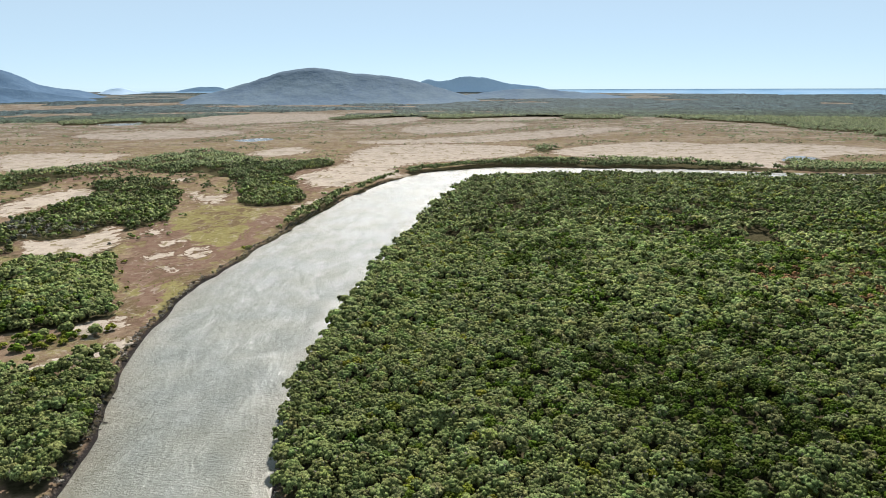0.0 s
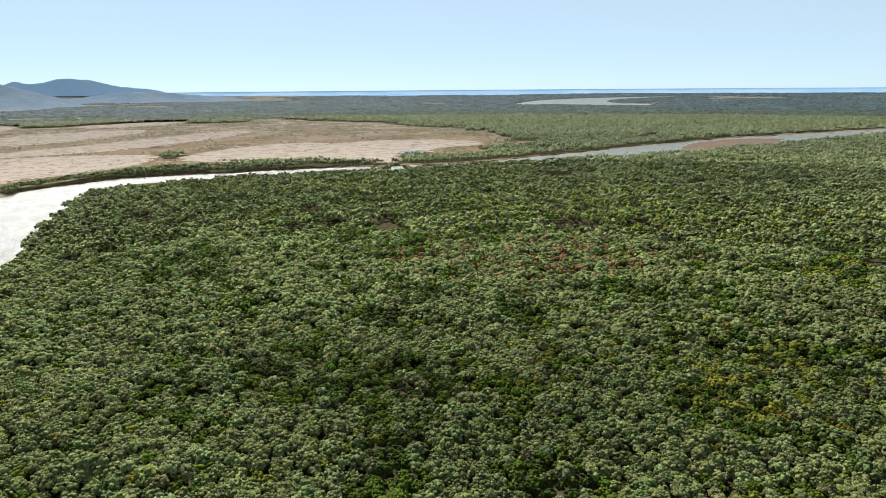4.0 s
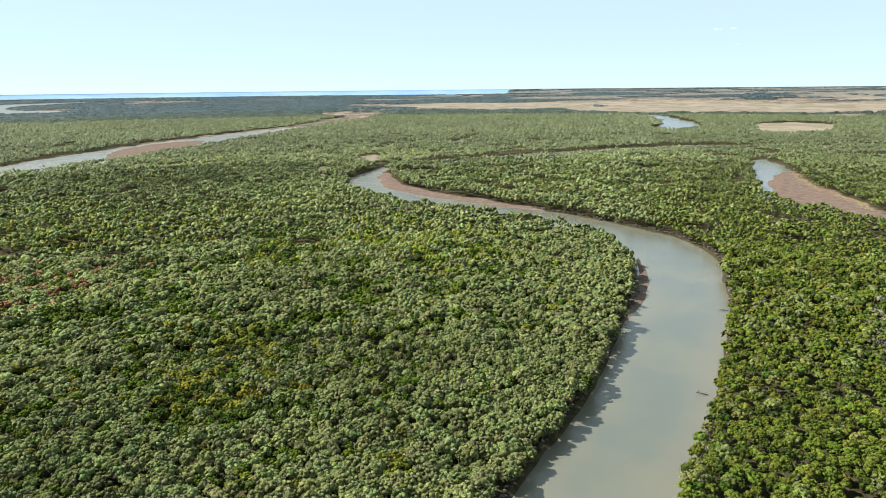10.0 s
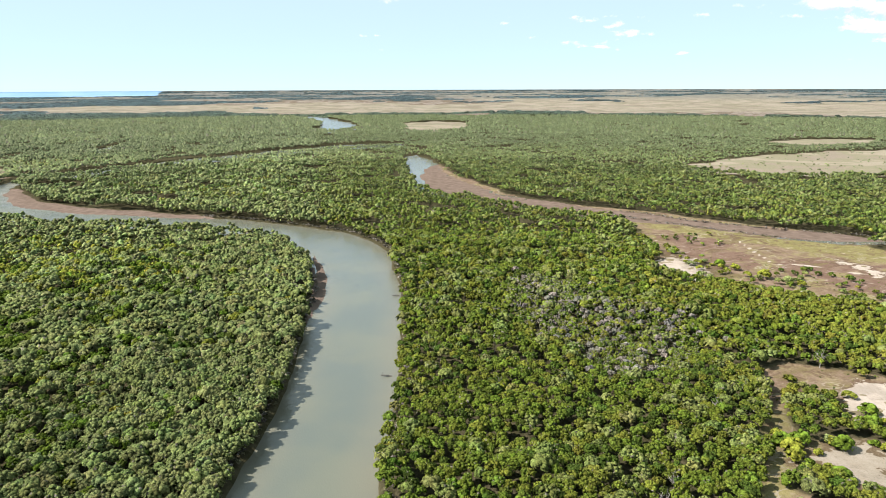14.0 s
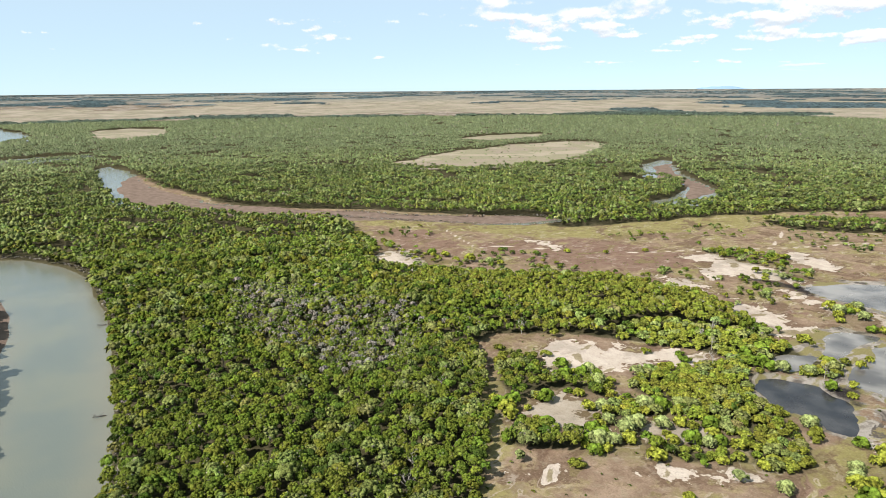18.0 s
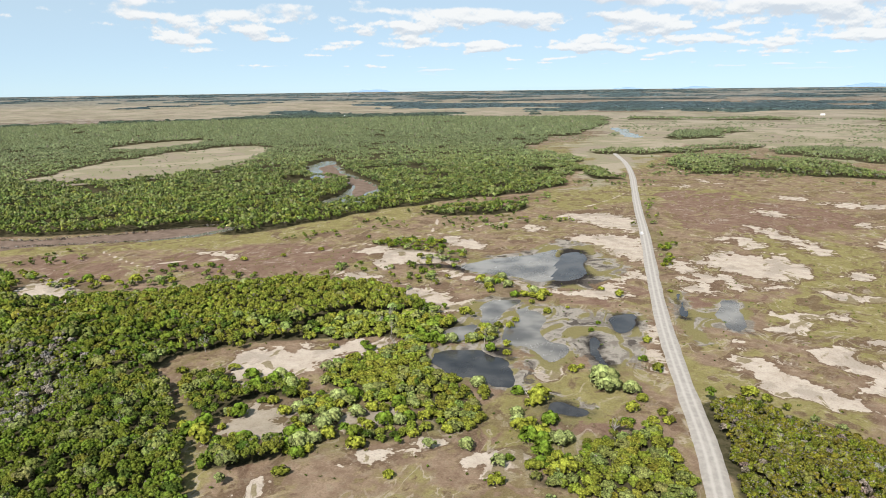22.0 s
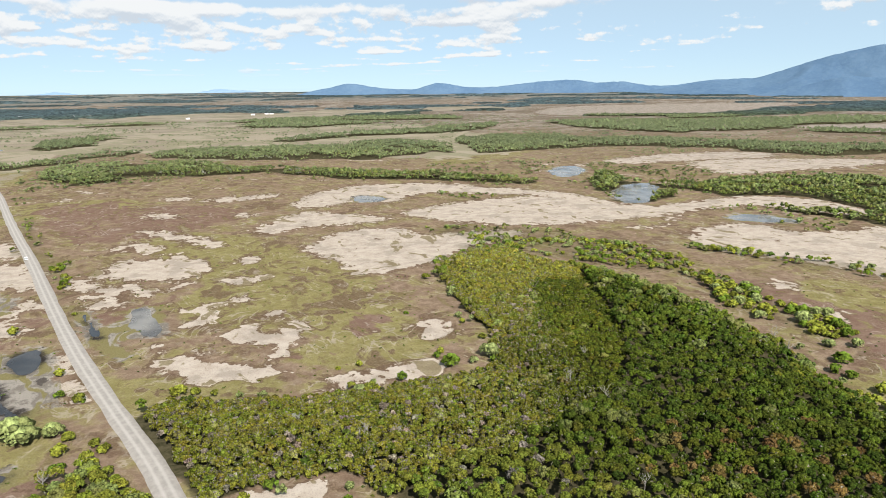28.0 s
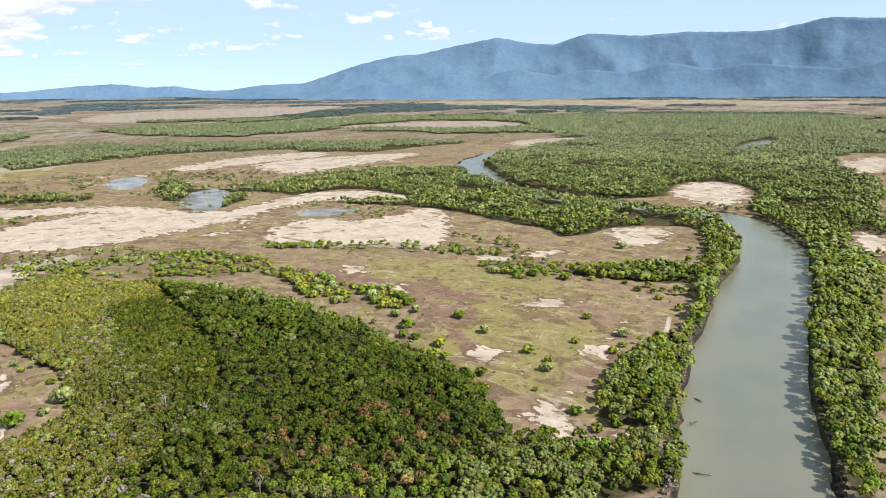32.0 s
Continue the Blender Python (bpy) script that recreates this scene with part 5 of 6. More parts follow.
CLOSE_CROWNS = [crown(13, 5, 2, 40, 0.11, 0.24) for _ in range(12)]
NEAR_CROWNS = [crown(7, 4, 2, 14, 0.15, 0.24) for _ in range(10)]
MID_CROWNS = [crown(3, 4, 2, 4, 0.24, 0.24) for _ in range(10)]
FAR_CROWNS = [crown(2, 4, 1, 0, rough=0.28) for _ in range(10)]
DISTANT_CROWNS = [crown(1, 5, 1, 0, rough=0.3) for _ in range(10)]
TUFTS = [(q.reshape(-1, 3), np.arange(36).reshape(-1, 3)) for q in (crown_cards(12, 4, 0.42) for _ in range(5))]


def stand(name, label, pos, radius, height, tone, crowns, category="mangrove forest", twigs=None):
    """Many crowns joined into one mesh: what nobody could count."""
    if not len(pos):
        return
    kinds = rng.integers(0, len(crowns), len(pos))
    VV, FF, TT, base = [], [], [], 0
    for k, (tv, tt) in enumerate(crowns):
        i = np.nonzero(kinds == k)[0]
        a = rng.uniform(0, 2 * np.pi, len(i))
        ca_, sa_ = np.cos(a)[:, None], np.sin(a)[:, None]
        x, y, z = tv[None, :, 0], tv[None, :, 1], tv[None, :, 2]
        r = radius[i][:, None]
        h = height[i][:, None]
        mid = np.maximum(h - 1.0 * r, 0.38 * h)
        v = np.stack([(x * ca_ - y * sa_) * r + pos[i, 0][:, None], (x * sa_ + y * ca_) * r + pos[i, 1][:, None], mid + np.where(z > 0, z * (h - mid), z * 1.5 * r)], -1)
        VV.append(v.reshape(-1, 3))
        FF.append((tt[None] + (base + np.arange(len(i)) * len(tv))[:, None, None]).reshape(-1, 3))
        base += len(i) * len(tv)
        t = np.repeat(tone[i], len(tt), 0)
        if twigs is not None:
            bare = rng.uniform(size=len(t)) < np.repeat(twigs[i], len(tt))
            t[bare] = np.array([0.135, 0.122, 0.095]) * rng.uniform(0.7, 1.15, (int(bare.sum()), 1))
        TT.append(t)
    me = fast_mesh(name, settle(np.concatenate(VV)), np.concatenate(FF), LEAF, np.concatenate(TT), smooth=True)
    tagged(new(name, me), label, category, kind="stuff")


def jittered(r0, r1, spacing):
    n = int(r1 / spacing)
    g = np.arange(-n, n + 1)
    X, Y = np.meshgrid(g, g)
    P = np.stack([X.ravel() + 0.5 * (Y.ravel() % 2), Y.ravel()], 1) * spacing + rng.uniform(-0.38, 0.38, (X.size, 2)) * spacing
    R = np.hypot(P[:, 0], P[:, 1])
    az = (np.degrees(np.arctan2(-P[:, 0], P[:, 1])) - AZ0) % 360
    return P[(R >= r0) & (R < r1) & (az < AZ1 - AZ0)]


GREYGREEN, GREEN, LIME, DARKGREEN = (0.122, 0.142, 0.050), (0.062, 0.092, 0.011), (0.122, 0.132, 0.018), (0.040, 0.060, 0.010)
OLIVE, GOLD, RUSSET, ASH = (0.086, 0.094, 0.014), (0.128, 0.124, 0.016), (0.150, 0.088, 0.040), (0.150, 0.140, 0.115)


def tones(P, d):
    """Leaf colour tree by tree."""
    n = len(P)
    pick = np.clip(0.35 * rng.uniform(size=n) + 1.1 * (value_noise(P, 11, 47, 2) - 0.5) + 0.33, 0, 1)
    az = (np.degrees(np.arctan2(-P[:, 0], P[:, 1]))) % 360
    big, mid = value_noise(P, 70, 41), value_noise(P, 24, 43)
    pal = np.array([GREYGREEN, GREEN, LIME, DARKGREEN, OLIVE, GOLD, RUSSET, ASH])
    k = np.where(pick < 0.40 + 0.5 * (mid - 0.5), 1, np.where(pick < 0.86, 0, 4))
    k = np.where((mid > 0.60) & (rng.uniform(size=n) < 0.6), 3, k)
    k = np.where((big > 0.62) & (rng.uniform(size=n) < 0.35), 2, k)
    k = np.where(rng.uniform(size=n) < 0.008, 5, k)
    east = (az > 60) & (az < 266)  # the drier side, round by the road
    k = np.where(east & (rng.uniform(size=n) < 0.42), np.where(rng.uniform(size=n) < 0.18, 2, np.where(rng.uniform(size=n) < 0.45, 4, 1)), k)
    k = np.where((rng.uniform(size=n) < np.clip(1.15 - d["water"] / 75, 0, 0.85)) & ~east, 0, k)

    thick = (az > 195) & (az < 262)  # the dark stand between the side river and the flats
    k = np.where(thick & (rng.uniform(size=n) < 0.66), np.where(pick < 0.5, 1, np.where(pick < 0.68, 3, 4)), k)

    def within(name, reach=8):
        return (region_distance(P, [STANDS[name]], 40, 2, 18) < reach * (rng.uniform(size=n) - 0.5))

    u = rng.uniform(size=n)
    near = (np.abs(P[:, 0]) < 330) & (P[:, 1] < -100) & (P[:, 0] < 0)
    k = np.where(near & (P[:, 0] > -210) & (u < 0.8), np.where(u < 0.5, 4, np.where(u < 0.57, 7, 1)), k)
    dim = np.clip(0.5 - region_distance(P, [STANDS["dark_stand"], STANDS["dark_stand_b"]], 40, 2, 18) / 22, 0, 1)[:, None]
    k = np.where(within("dark_stand") & (u < 0.93), np.where(u < 0.7, 3, 1), k)
    k = np.where(within("dark_stand_b") & (u < 0.6), np.where(u < 0.3, 3, 1), k)
    k = np.where(within("olive_stand") & (u < 0.9), 4, k)
    k = np.where((within("lime_thicket") | within("lime_road")) & (d["forest"] < 6) & (u < 0.85), np.where(u < 0.62, 2, 0), k)
    k = np.where(within("lime_stand") & (u < 0.8), np.where(u < 0.4, 2, 4), k)
    k = np.where(within("red_stand", 30) & (u < 0.30), 6, k)
    k = np.where(within("gold_stand", 30) & (u < 0.05), 5, k)
    k = np.where(within("dead_stand", 20) & (u < 0.20), 7, k)
    k = np.where(within("grey_stand", 10) & (u < 0.8), np.where(u < 0.5, 7, 0), k)
    k = np.where(within("scarlet_stand", 15) & (u < 0.14), 6, k)
    c = pal[k] * (1 - dim * np.array([0.12, 0.16, 0.26])) * (1 + rng.uniform(-1, 1, (n, 1)) * np.where(np.hypot(P[:, 0], P[:, 1]) > 440, 0.38, 0.2)[:, None]) * (0.70 + 0.6 * value_noise(P, 140, 44))[:, None] * (0.80 + 0.4 * value_noise(P, 40, 45))[:, None]
    c = np.where((thick & (np.hypot(P[:, 0], P[:, 1]) < 300))[:, None], c * 1.0, c)
    # Brightness put into the leaf tone, rising with distance from the drone.
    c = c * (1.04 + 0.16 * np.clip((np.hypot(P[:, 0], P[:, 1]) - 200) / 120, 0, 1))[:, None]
    c = np.where((within("lime_thicket") | within("lime_road") | within("olive_stand"))[:, None], c * 1.3, c)
    calm = np.where(east, 0.4, 0.0)[:, None] * (k != 3)[:, None] * (k != 7)[:, None]
    c = c * (1 - calm) + np.array([0.106, 0.122, 0.020]) * (0.75 + 0.5 * value_noise(P, 90, 46))[:, None] * (1 - 0.5 * dim) * calm
    grow = np.array([1.18, 0.92, 1.0, 0.86, 0.9, 0.95, 0.95, 0.8])[k]
    return c * (1 + rng.normal(0, 0.05, (n, 3))), grow


def wooded(P, d, r):
    """Which places carry forest."""
    ok = (d["forest"] < 0) & (d["water"] > -0.4) & (d["mud"] > 1.0) & (d["pond"] > 2) & (d["road"] > 5.5) & (d["sand"] > 3 + 0.004 * r) & (d["field"] > 0)
    pocket = (value_noise(P, 30, 113, 2) < np.where(r > 700, 0.31, 0.27)) & (r > 420) & (d["water"] > 12) & (d["field"] > 12)
    return ok & (coast(P) < 0) & ~pocket


FINE = [STANDS["fine_stand"]]


def plant(name, label, r0, r1, spacing, size, tall, crowns, fine=0):
    P = jittered(r0, r1, spacing)
    d = cover(P)
    r = np.hypot(P[:, 0], P[:, 1])
    ok = wooded(P, d, r)
    if r0 < 440:
        low = region_distance(P, FINE, 40) < 0
        ok &= low if fine else ~low
    brush = (d["brush"] < 0) & (d["water"] > 1) & (d["road"] > 6) & (d["pond"] > 0) & (rng.uniform(size=len(P)) < 0.3) & (r > 430)
    clump = (value_noise(P, 55, 95) > np.where(r > 800, 0.55, 0.60)) & (d["forest"] > 0) & ((d["forest"] < 60) | (r > 800)) & (d["water"] > 2) & (d["pond"] > 2) & (d["road"] > 7) & (d["sand"] > 4) & (d["field"] > 0) & (d["grass"] > 0) & (rng.uniform(size=len(P)) < 0.22) & (r > 330)
    sparse = ~ok
    lone = (d["field"] < 0) & (r > 330) & (r < 1300) & (rng.uniform(size=len(P)) < 0.10 * value_noise(P, 70, 115))
    ok = ok | brush | lone | (clump & (not fine))
    P, r, sparse = P[ok], r[ok], sparse[ok]
    d = {k: v[ok] for k, v in d.items()}
    s = rng.uniform(0.70, 1.25, len(P)) * (0.8 + 0.4 * value_noise(P, 30, 51))
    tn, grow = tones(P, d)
    s = s * grow
    # Haze put into the leaf colour: greyer green with distance.
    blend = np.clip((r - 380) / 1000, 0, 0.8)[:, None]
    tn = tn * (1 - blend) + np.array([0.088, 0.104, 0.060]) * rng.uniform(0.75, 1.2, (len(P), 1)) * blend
    # Painted brighter from 330 m, darker past 900 m where crowns lack self-shade.
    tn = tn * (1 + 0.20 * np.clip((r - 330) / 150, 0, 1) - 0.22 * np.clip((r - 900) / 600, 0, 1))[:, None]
    tn = np.where((region_distance(P, FINE, 40) < 0)[:, None], tn * np.array([1.16, 1.02, 0.95]), tn)
    inner = np.maximum(np.clip(-d["forest"] / 12, 0.35, 1), d["water"] < 16)
    shrubby = region_distance(P, [STANDS["lime_thicket"], STANDS["lime_road"]], 40) < 0
    h = tall * (0.6 + 0.4 * s) * (0.55 + 0.45 * inner) * (0.62 + 0.76 * value_noise(P, 12, 52, 2)) * np.where(shrubby | sparse, 0.55, 1.0)
    twig = np.where(region_distance(P, FINE, 40) < 0, 0.13, 0.02) + 0.20 * (region_distance(P, [STANDS["dead_stand"]], 40) < 0)
    twig = np.where(region_distance(P, [STANDS["dark_stand"]], 40) < 0, 0.02, twig) * np.where(shrubby, 0.3, 1.0)
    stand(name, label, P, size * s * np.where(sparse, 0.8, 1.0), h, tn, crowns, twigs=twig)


plant("mangrove_forest", "dense grey-green mangrove canopy along the river bends", 118, 255, 3.3, 2.05, 6.6, CLOSE_CROWNS)
plant("mangrove_forest", "dense mixed green mangrove canopy beyond the near bends", 255, 440, 3.7, 2.35, 6.8, NEAR_CROWNS)
plant("mangrove_thicket", "low olive mangrove thicket with bare grey twigs beside the road", 118, 440, 2.1, 1.5, 4.0, NEAR_CROWNS, 1)
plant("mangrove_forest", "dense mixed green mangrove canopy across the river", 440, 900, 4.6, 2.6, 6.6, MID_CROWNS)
plant("mangrove_forest", "haze-dulled green mangrove belts between the far salt flats", 900, 1400, 5.6, 3.2, 6.6, FAR_CROWNS)
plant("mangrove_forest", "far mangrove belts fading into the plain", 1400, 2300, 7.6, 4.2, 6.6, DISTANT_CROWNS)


def canopy(r0, r1, label):
    """The closed roof of the far forest, as one rolling sheet of crowns."""
    radii = np.geomspace(r0, r1, int(math.log(r1 / r0) / 0.009))
    n_az = 2000
    P, q = polar(AZ0, AZ1, n_az, radii)
    P = P + rng.uniform(-0.4, 0.4, P.shape) * (np.hypot(P[:, 0], P[:, 1]) * 0.003)[:, None]
    d = cover(P)
    R = np.hypot(P[:, 0], P[:, 1])
    lump = value_noise(P, 9, 101, 2) * 0.5 + value_noise(P, 26, 103, 2) * 0.5
    body = wooded(P, d, R * 0.3) | ((d["brush"] < 0) & (value_noise(P, 20, 107) > 0.52))
    z = np.where(body, 0.6 + 10.0 * lump + 3.0 * (value_noise(P, 90, 105) - 0.5), -0.6)
    body &= coast(P) < -250
    on = body[q].sum(1) >= 1
    q = q[on]
    keep = np.unique(q)
    index = np.full(len(P), -1)
    index[keep] = np.arange(len(keep))
    q = index[q]
    P, z, R = P[keep], z[keep], R[keep]
    d = {k: v[keep] for k, v in d.items()}
    tn, _ = tones(P, d)
    # Haze and cloud shadow painted into the canopy tone, bluer from 2.35 km.
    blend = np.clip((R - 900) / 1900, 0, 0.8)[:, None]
    haze_blue = np.clip((R - 2350) / 800, 0, 1)[:, None]
    tn = (tn * 0.5 + np.array([0.060, 0.074, 0.034]) * 0.5) * 0.62 * (1 - blend) + (np.array([0.038, 0.051, 0.038]) * (1 - haze_blue) + np.array([0.036, 0.055, 0.068]) * haze_blue) * (0.5 + 1.0 * value_noise(P, 40, 111))[:, None] * blend
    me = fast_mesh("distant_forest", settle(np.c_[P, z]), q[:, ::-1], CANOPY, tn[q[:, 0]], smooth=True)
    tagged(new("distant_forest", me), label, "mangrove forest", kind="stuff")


canopy(2280, 16000, "wide green forest belts across the plain, hazed blue towards the horizon")


# ---- mountains behind the plain ----
def hill_material(name, dark, light, bare):
    m, nt, b = material(name)
    co = nt.nodes.new("ShaderNodeTexCoord").outputs["Object"]
    n1, n2, n3 = noise_node(nt, 0.006, 5, 0.6, co), noise_node(nt, 0.05, 4, 0.65, co), noise_node(nt, 0.022, 6, 0.7, co, (1, 1, 1.3))
    c = mix(nt, step(nt, math_node(nt, "ADD", math_node(nt, "MULTIPLY", n1, 0.6), math_node(nt, "MULTIPLY", n2, 0.4)), 0.35, 0.65), dark, light)
    c = mix(nt, math_node(nt, "MULTIPLY", step(nt, n3, 0.62, 0.67), 0.25), c, bare)
    nt.links.new(c, b.inputs["Base Color"])
    b.inputs["Roughness"].default_value = 0.95
    b.inputs["Specular IOR Level"].default_value = 0.05
    bump(nt, b, n1, 0.5, 30.0)
    return m


# Aerial haze is painted into these base colours, bluer and paler farther off.
HILL_NEAR = hill_material("haze_blue_wooded_hillside", (0.070, 0.105, 0.150), (0.100, 0.138, 0.172), (0.13, 0.16, 0.18))
HILL_RANGE = hill_material("haze_blue_wooded_range", (0.060, 0.106, 0.170), (0.082, 0.134, 0.198), (0.135, 0.155, 0.185))
# Paler still, to make up for the unlit sides facing the drone.
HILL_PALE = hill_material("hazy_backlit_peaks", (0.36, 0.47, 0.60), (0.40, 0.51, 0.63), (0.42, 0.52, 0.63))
HILL_FAR = hill_material("haze_pale_far_range", (0.15, 0.23, 0.32), (0.17, 0.25, 0.34), (0.18, 0.26, 0.34))


def mountain(label, profile, front, crest, back, mat, relief=0.3, rows=30, foot=-40.0):
    """A ridge along an arc; profile: azimuth and rise of its crest in degrees."""
    az_p, el_p = np.array(profile).T
    order = np.argsort(az_p)
    n = max(40, int((az_p.max() - az_p.min()) * 4.5))
    az = np.linspace(az_p.min(), az_p.max(), n)
    el = np.interp(az, az_p[order], el_p[order])
    k = np.ones(5) / 5
    el = np.convolve(np.pad(el, 2, mode="edge"), k, "valid") + (value_noise(np.c_[az * 9, az * 0], 3, 61) - 0.5) * 0.09
    top = crest * np.tan(np.radians(el)) + H
    s = np.linspace(0, 1, rows)
    r = np.where(s < 0.7, front + (crest - front) * s / 0.7, crest + (back - crest) * (s - 0.7) / 0.3)
    A, Rr = np.meshgrid(np.radians(az), r)
    S = np.repeat(s[:, None], n, 1)
    P = np.stack([-np.sin(A) * Rr, np.cos(A) * Rr], -1).reshape(-1, 2)
    up = np.where(S < 0.7, (S / 0.7) ** 1.6, np.clip(1 - (np.maximum(S - 0.7, 0) / 0.3) ** 1.5, 0, 1))
    spur = np.abs(value_noise(P, 420, 71, 4) - 0.5).reshape(S.shape) * 2
    gully = (value_noise(P, 90, 73, 3) - 0.5).reshape(S.shape)
    off = np.clip(np.abs(S - 0.7) / 0.25, 0, 1)
    up = np.clip(up * (1 - relief * off * spur) + relief * 0.12 * gully * off * up, 0, 1)
    base = foot
    Z = base + (np.repeat(top[None, :], rows, 0) - base) * up
    i = np.arange(rows - 1)[:, None] * n + np.arange(n - 1)[None, :]
    q = np.stack([i, i + 1, i + n + 1, i + n], -1).reshape(-1, 4)
    me = fast_mesh("mountain", np.c_[P, Z.ravel()], q, mat, smooth=True)
    if sum(p.normal.z for p in me.polygons[:50]) < 0:
        me.flip_normals()
    return tagged(new("mountain", me), label, "mountain", kind="structure")


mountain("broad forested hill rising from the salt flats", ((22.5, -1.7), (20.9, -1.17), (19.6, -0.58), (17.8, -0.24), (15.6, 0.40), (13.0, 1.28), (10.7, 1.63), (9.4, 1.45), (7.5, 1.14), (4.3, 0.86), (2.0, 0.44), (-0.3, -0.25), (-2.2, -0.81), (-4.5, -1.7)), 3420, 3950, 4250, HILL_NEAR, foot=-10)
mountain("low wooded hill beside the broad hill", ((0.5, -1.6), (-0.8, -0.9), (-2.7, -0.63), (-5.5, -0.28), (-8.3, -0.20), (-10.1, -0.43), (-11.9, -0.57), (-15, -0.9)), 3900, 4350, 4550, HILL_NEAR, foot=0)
mountain("long haze-blue mountain range with bare rock scars", ((142, -1.0), (138, -0.6), (135.5, -0.3), (132.4, 0.1), (129.3, 0.36), (128.3, 0.68), (126.0, 1.47), (124.6, 1.86), (121.8, 2.51), (120.0, 2.58), (117.2, 3.18), (113.5, 3.88), (111.2, 3.40), (108.9, 3.23), (106.7, 3.96), (105.4, 4.01), (102.4, 3.76), (99.0, 3.95), (95.8, 3.83), (92.7, 3.83), (90.6, 4.27), (89.2, 4.58), (85.8, 4.32), (70, 4.6), (55, 3.6), (42, 2.4), (34.5, 1.6), (32.5, 1.31), (31.5, 0.94), (30.4, 0.24), (28.9, -0.05), (27.8, -0.09), (26.9, -0.43), (25, -0.9)), 4150, 4720, 4880, HILL_RANGE, 0.5, 60, foot=5)
mountain("wooded spurs at the foot of the haze-blue range", ((131, -1.3), (126, -0.2), (123.5, 0.45), (121, 0.2), (118, 1.0), (115, 0.7), (112, 1.35), (109, 0.8), (106, 1.25), (103, 0.9), (100, 1.7), (97, 1.1), (94, 1.5), (88, 1.0), (84, 1.7), (70, 1.2), (55, 1.4), (40, 0.7), (33, 0.2), (28, -0.6), (25, -1.2)), 4080, 4330, 4480, HILL_RANGE, 0.5, 40, foot=5)
mountain("row of low haze-blue hills on the horizon", ((166.5, -0.7), (164.2, -0.21), (161.4, 0.38), (158.7, -0.14), (156.1, -0.22), (154.2, 0.35), (151.6, -0.13), (149.3, -0.07), (146.5, 0.26), (143.5, 0.45), (141.1, 0.15), (139.2, 0.25), (137.2, -0.12), (135.5, -0.14), (132.4, 0.27), (129.3, 0.38), (127.5, 0.6), (124, -0.6)), 4640, 4800, 4870, HILL_RANGE, 0.3, foot=20)
mountain("small haze-blue hill in the distance", ((28.5, -0.9), (26.5, -0.39), (25.3, 0.10), (23.6, -0.33), (21.6, -0.47), (18.5, -0.9)), 4700, 4880, 4900, HILL_PALE, 0.2, foot=20)
mountain("haze-pale far island peaks over the plain", ((4.5, -0.8), (2.2, 0.13), (1.3, 0.67), (0.1, 0.34), (-1.8, 0.83), (-3.6, 0.69), (-5.5, 0.18), (-7.8, -0.01), (-9.0, -0.29), (-11, -0.7)), 4800, 4910, 4930, HILL_PALE, 0.2, foot=20)
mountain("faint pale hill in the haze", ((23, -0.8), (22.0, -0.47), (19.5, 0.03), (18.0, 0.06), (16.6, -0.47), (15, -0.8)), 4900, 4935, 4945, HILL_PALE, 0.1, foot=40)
mountain("faint haze-pale hills along the far plain", ((-147.5, -0.6), (-148.6, -0.34), (-149.9, -0.10), (-151.3, -0.07), (-153.0, -0.36), (-160, -0.45), (-169.8, -0.34), (-171.6, -0.09), (-173.5, -0.34), (-175.3, -0.27), (-177.1, -0.07), (-178.4, -0.35), (-186.5, -0.30), (-188.0, 0.01), (-191.1, -0.23), (-196, -0.6)), 4890, 4930, 4945, HILL_FAR, 0.1, foot=40)


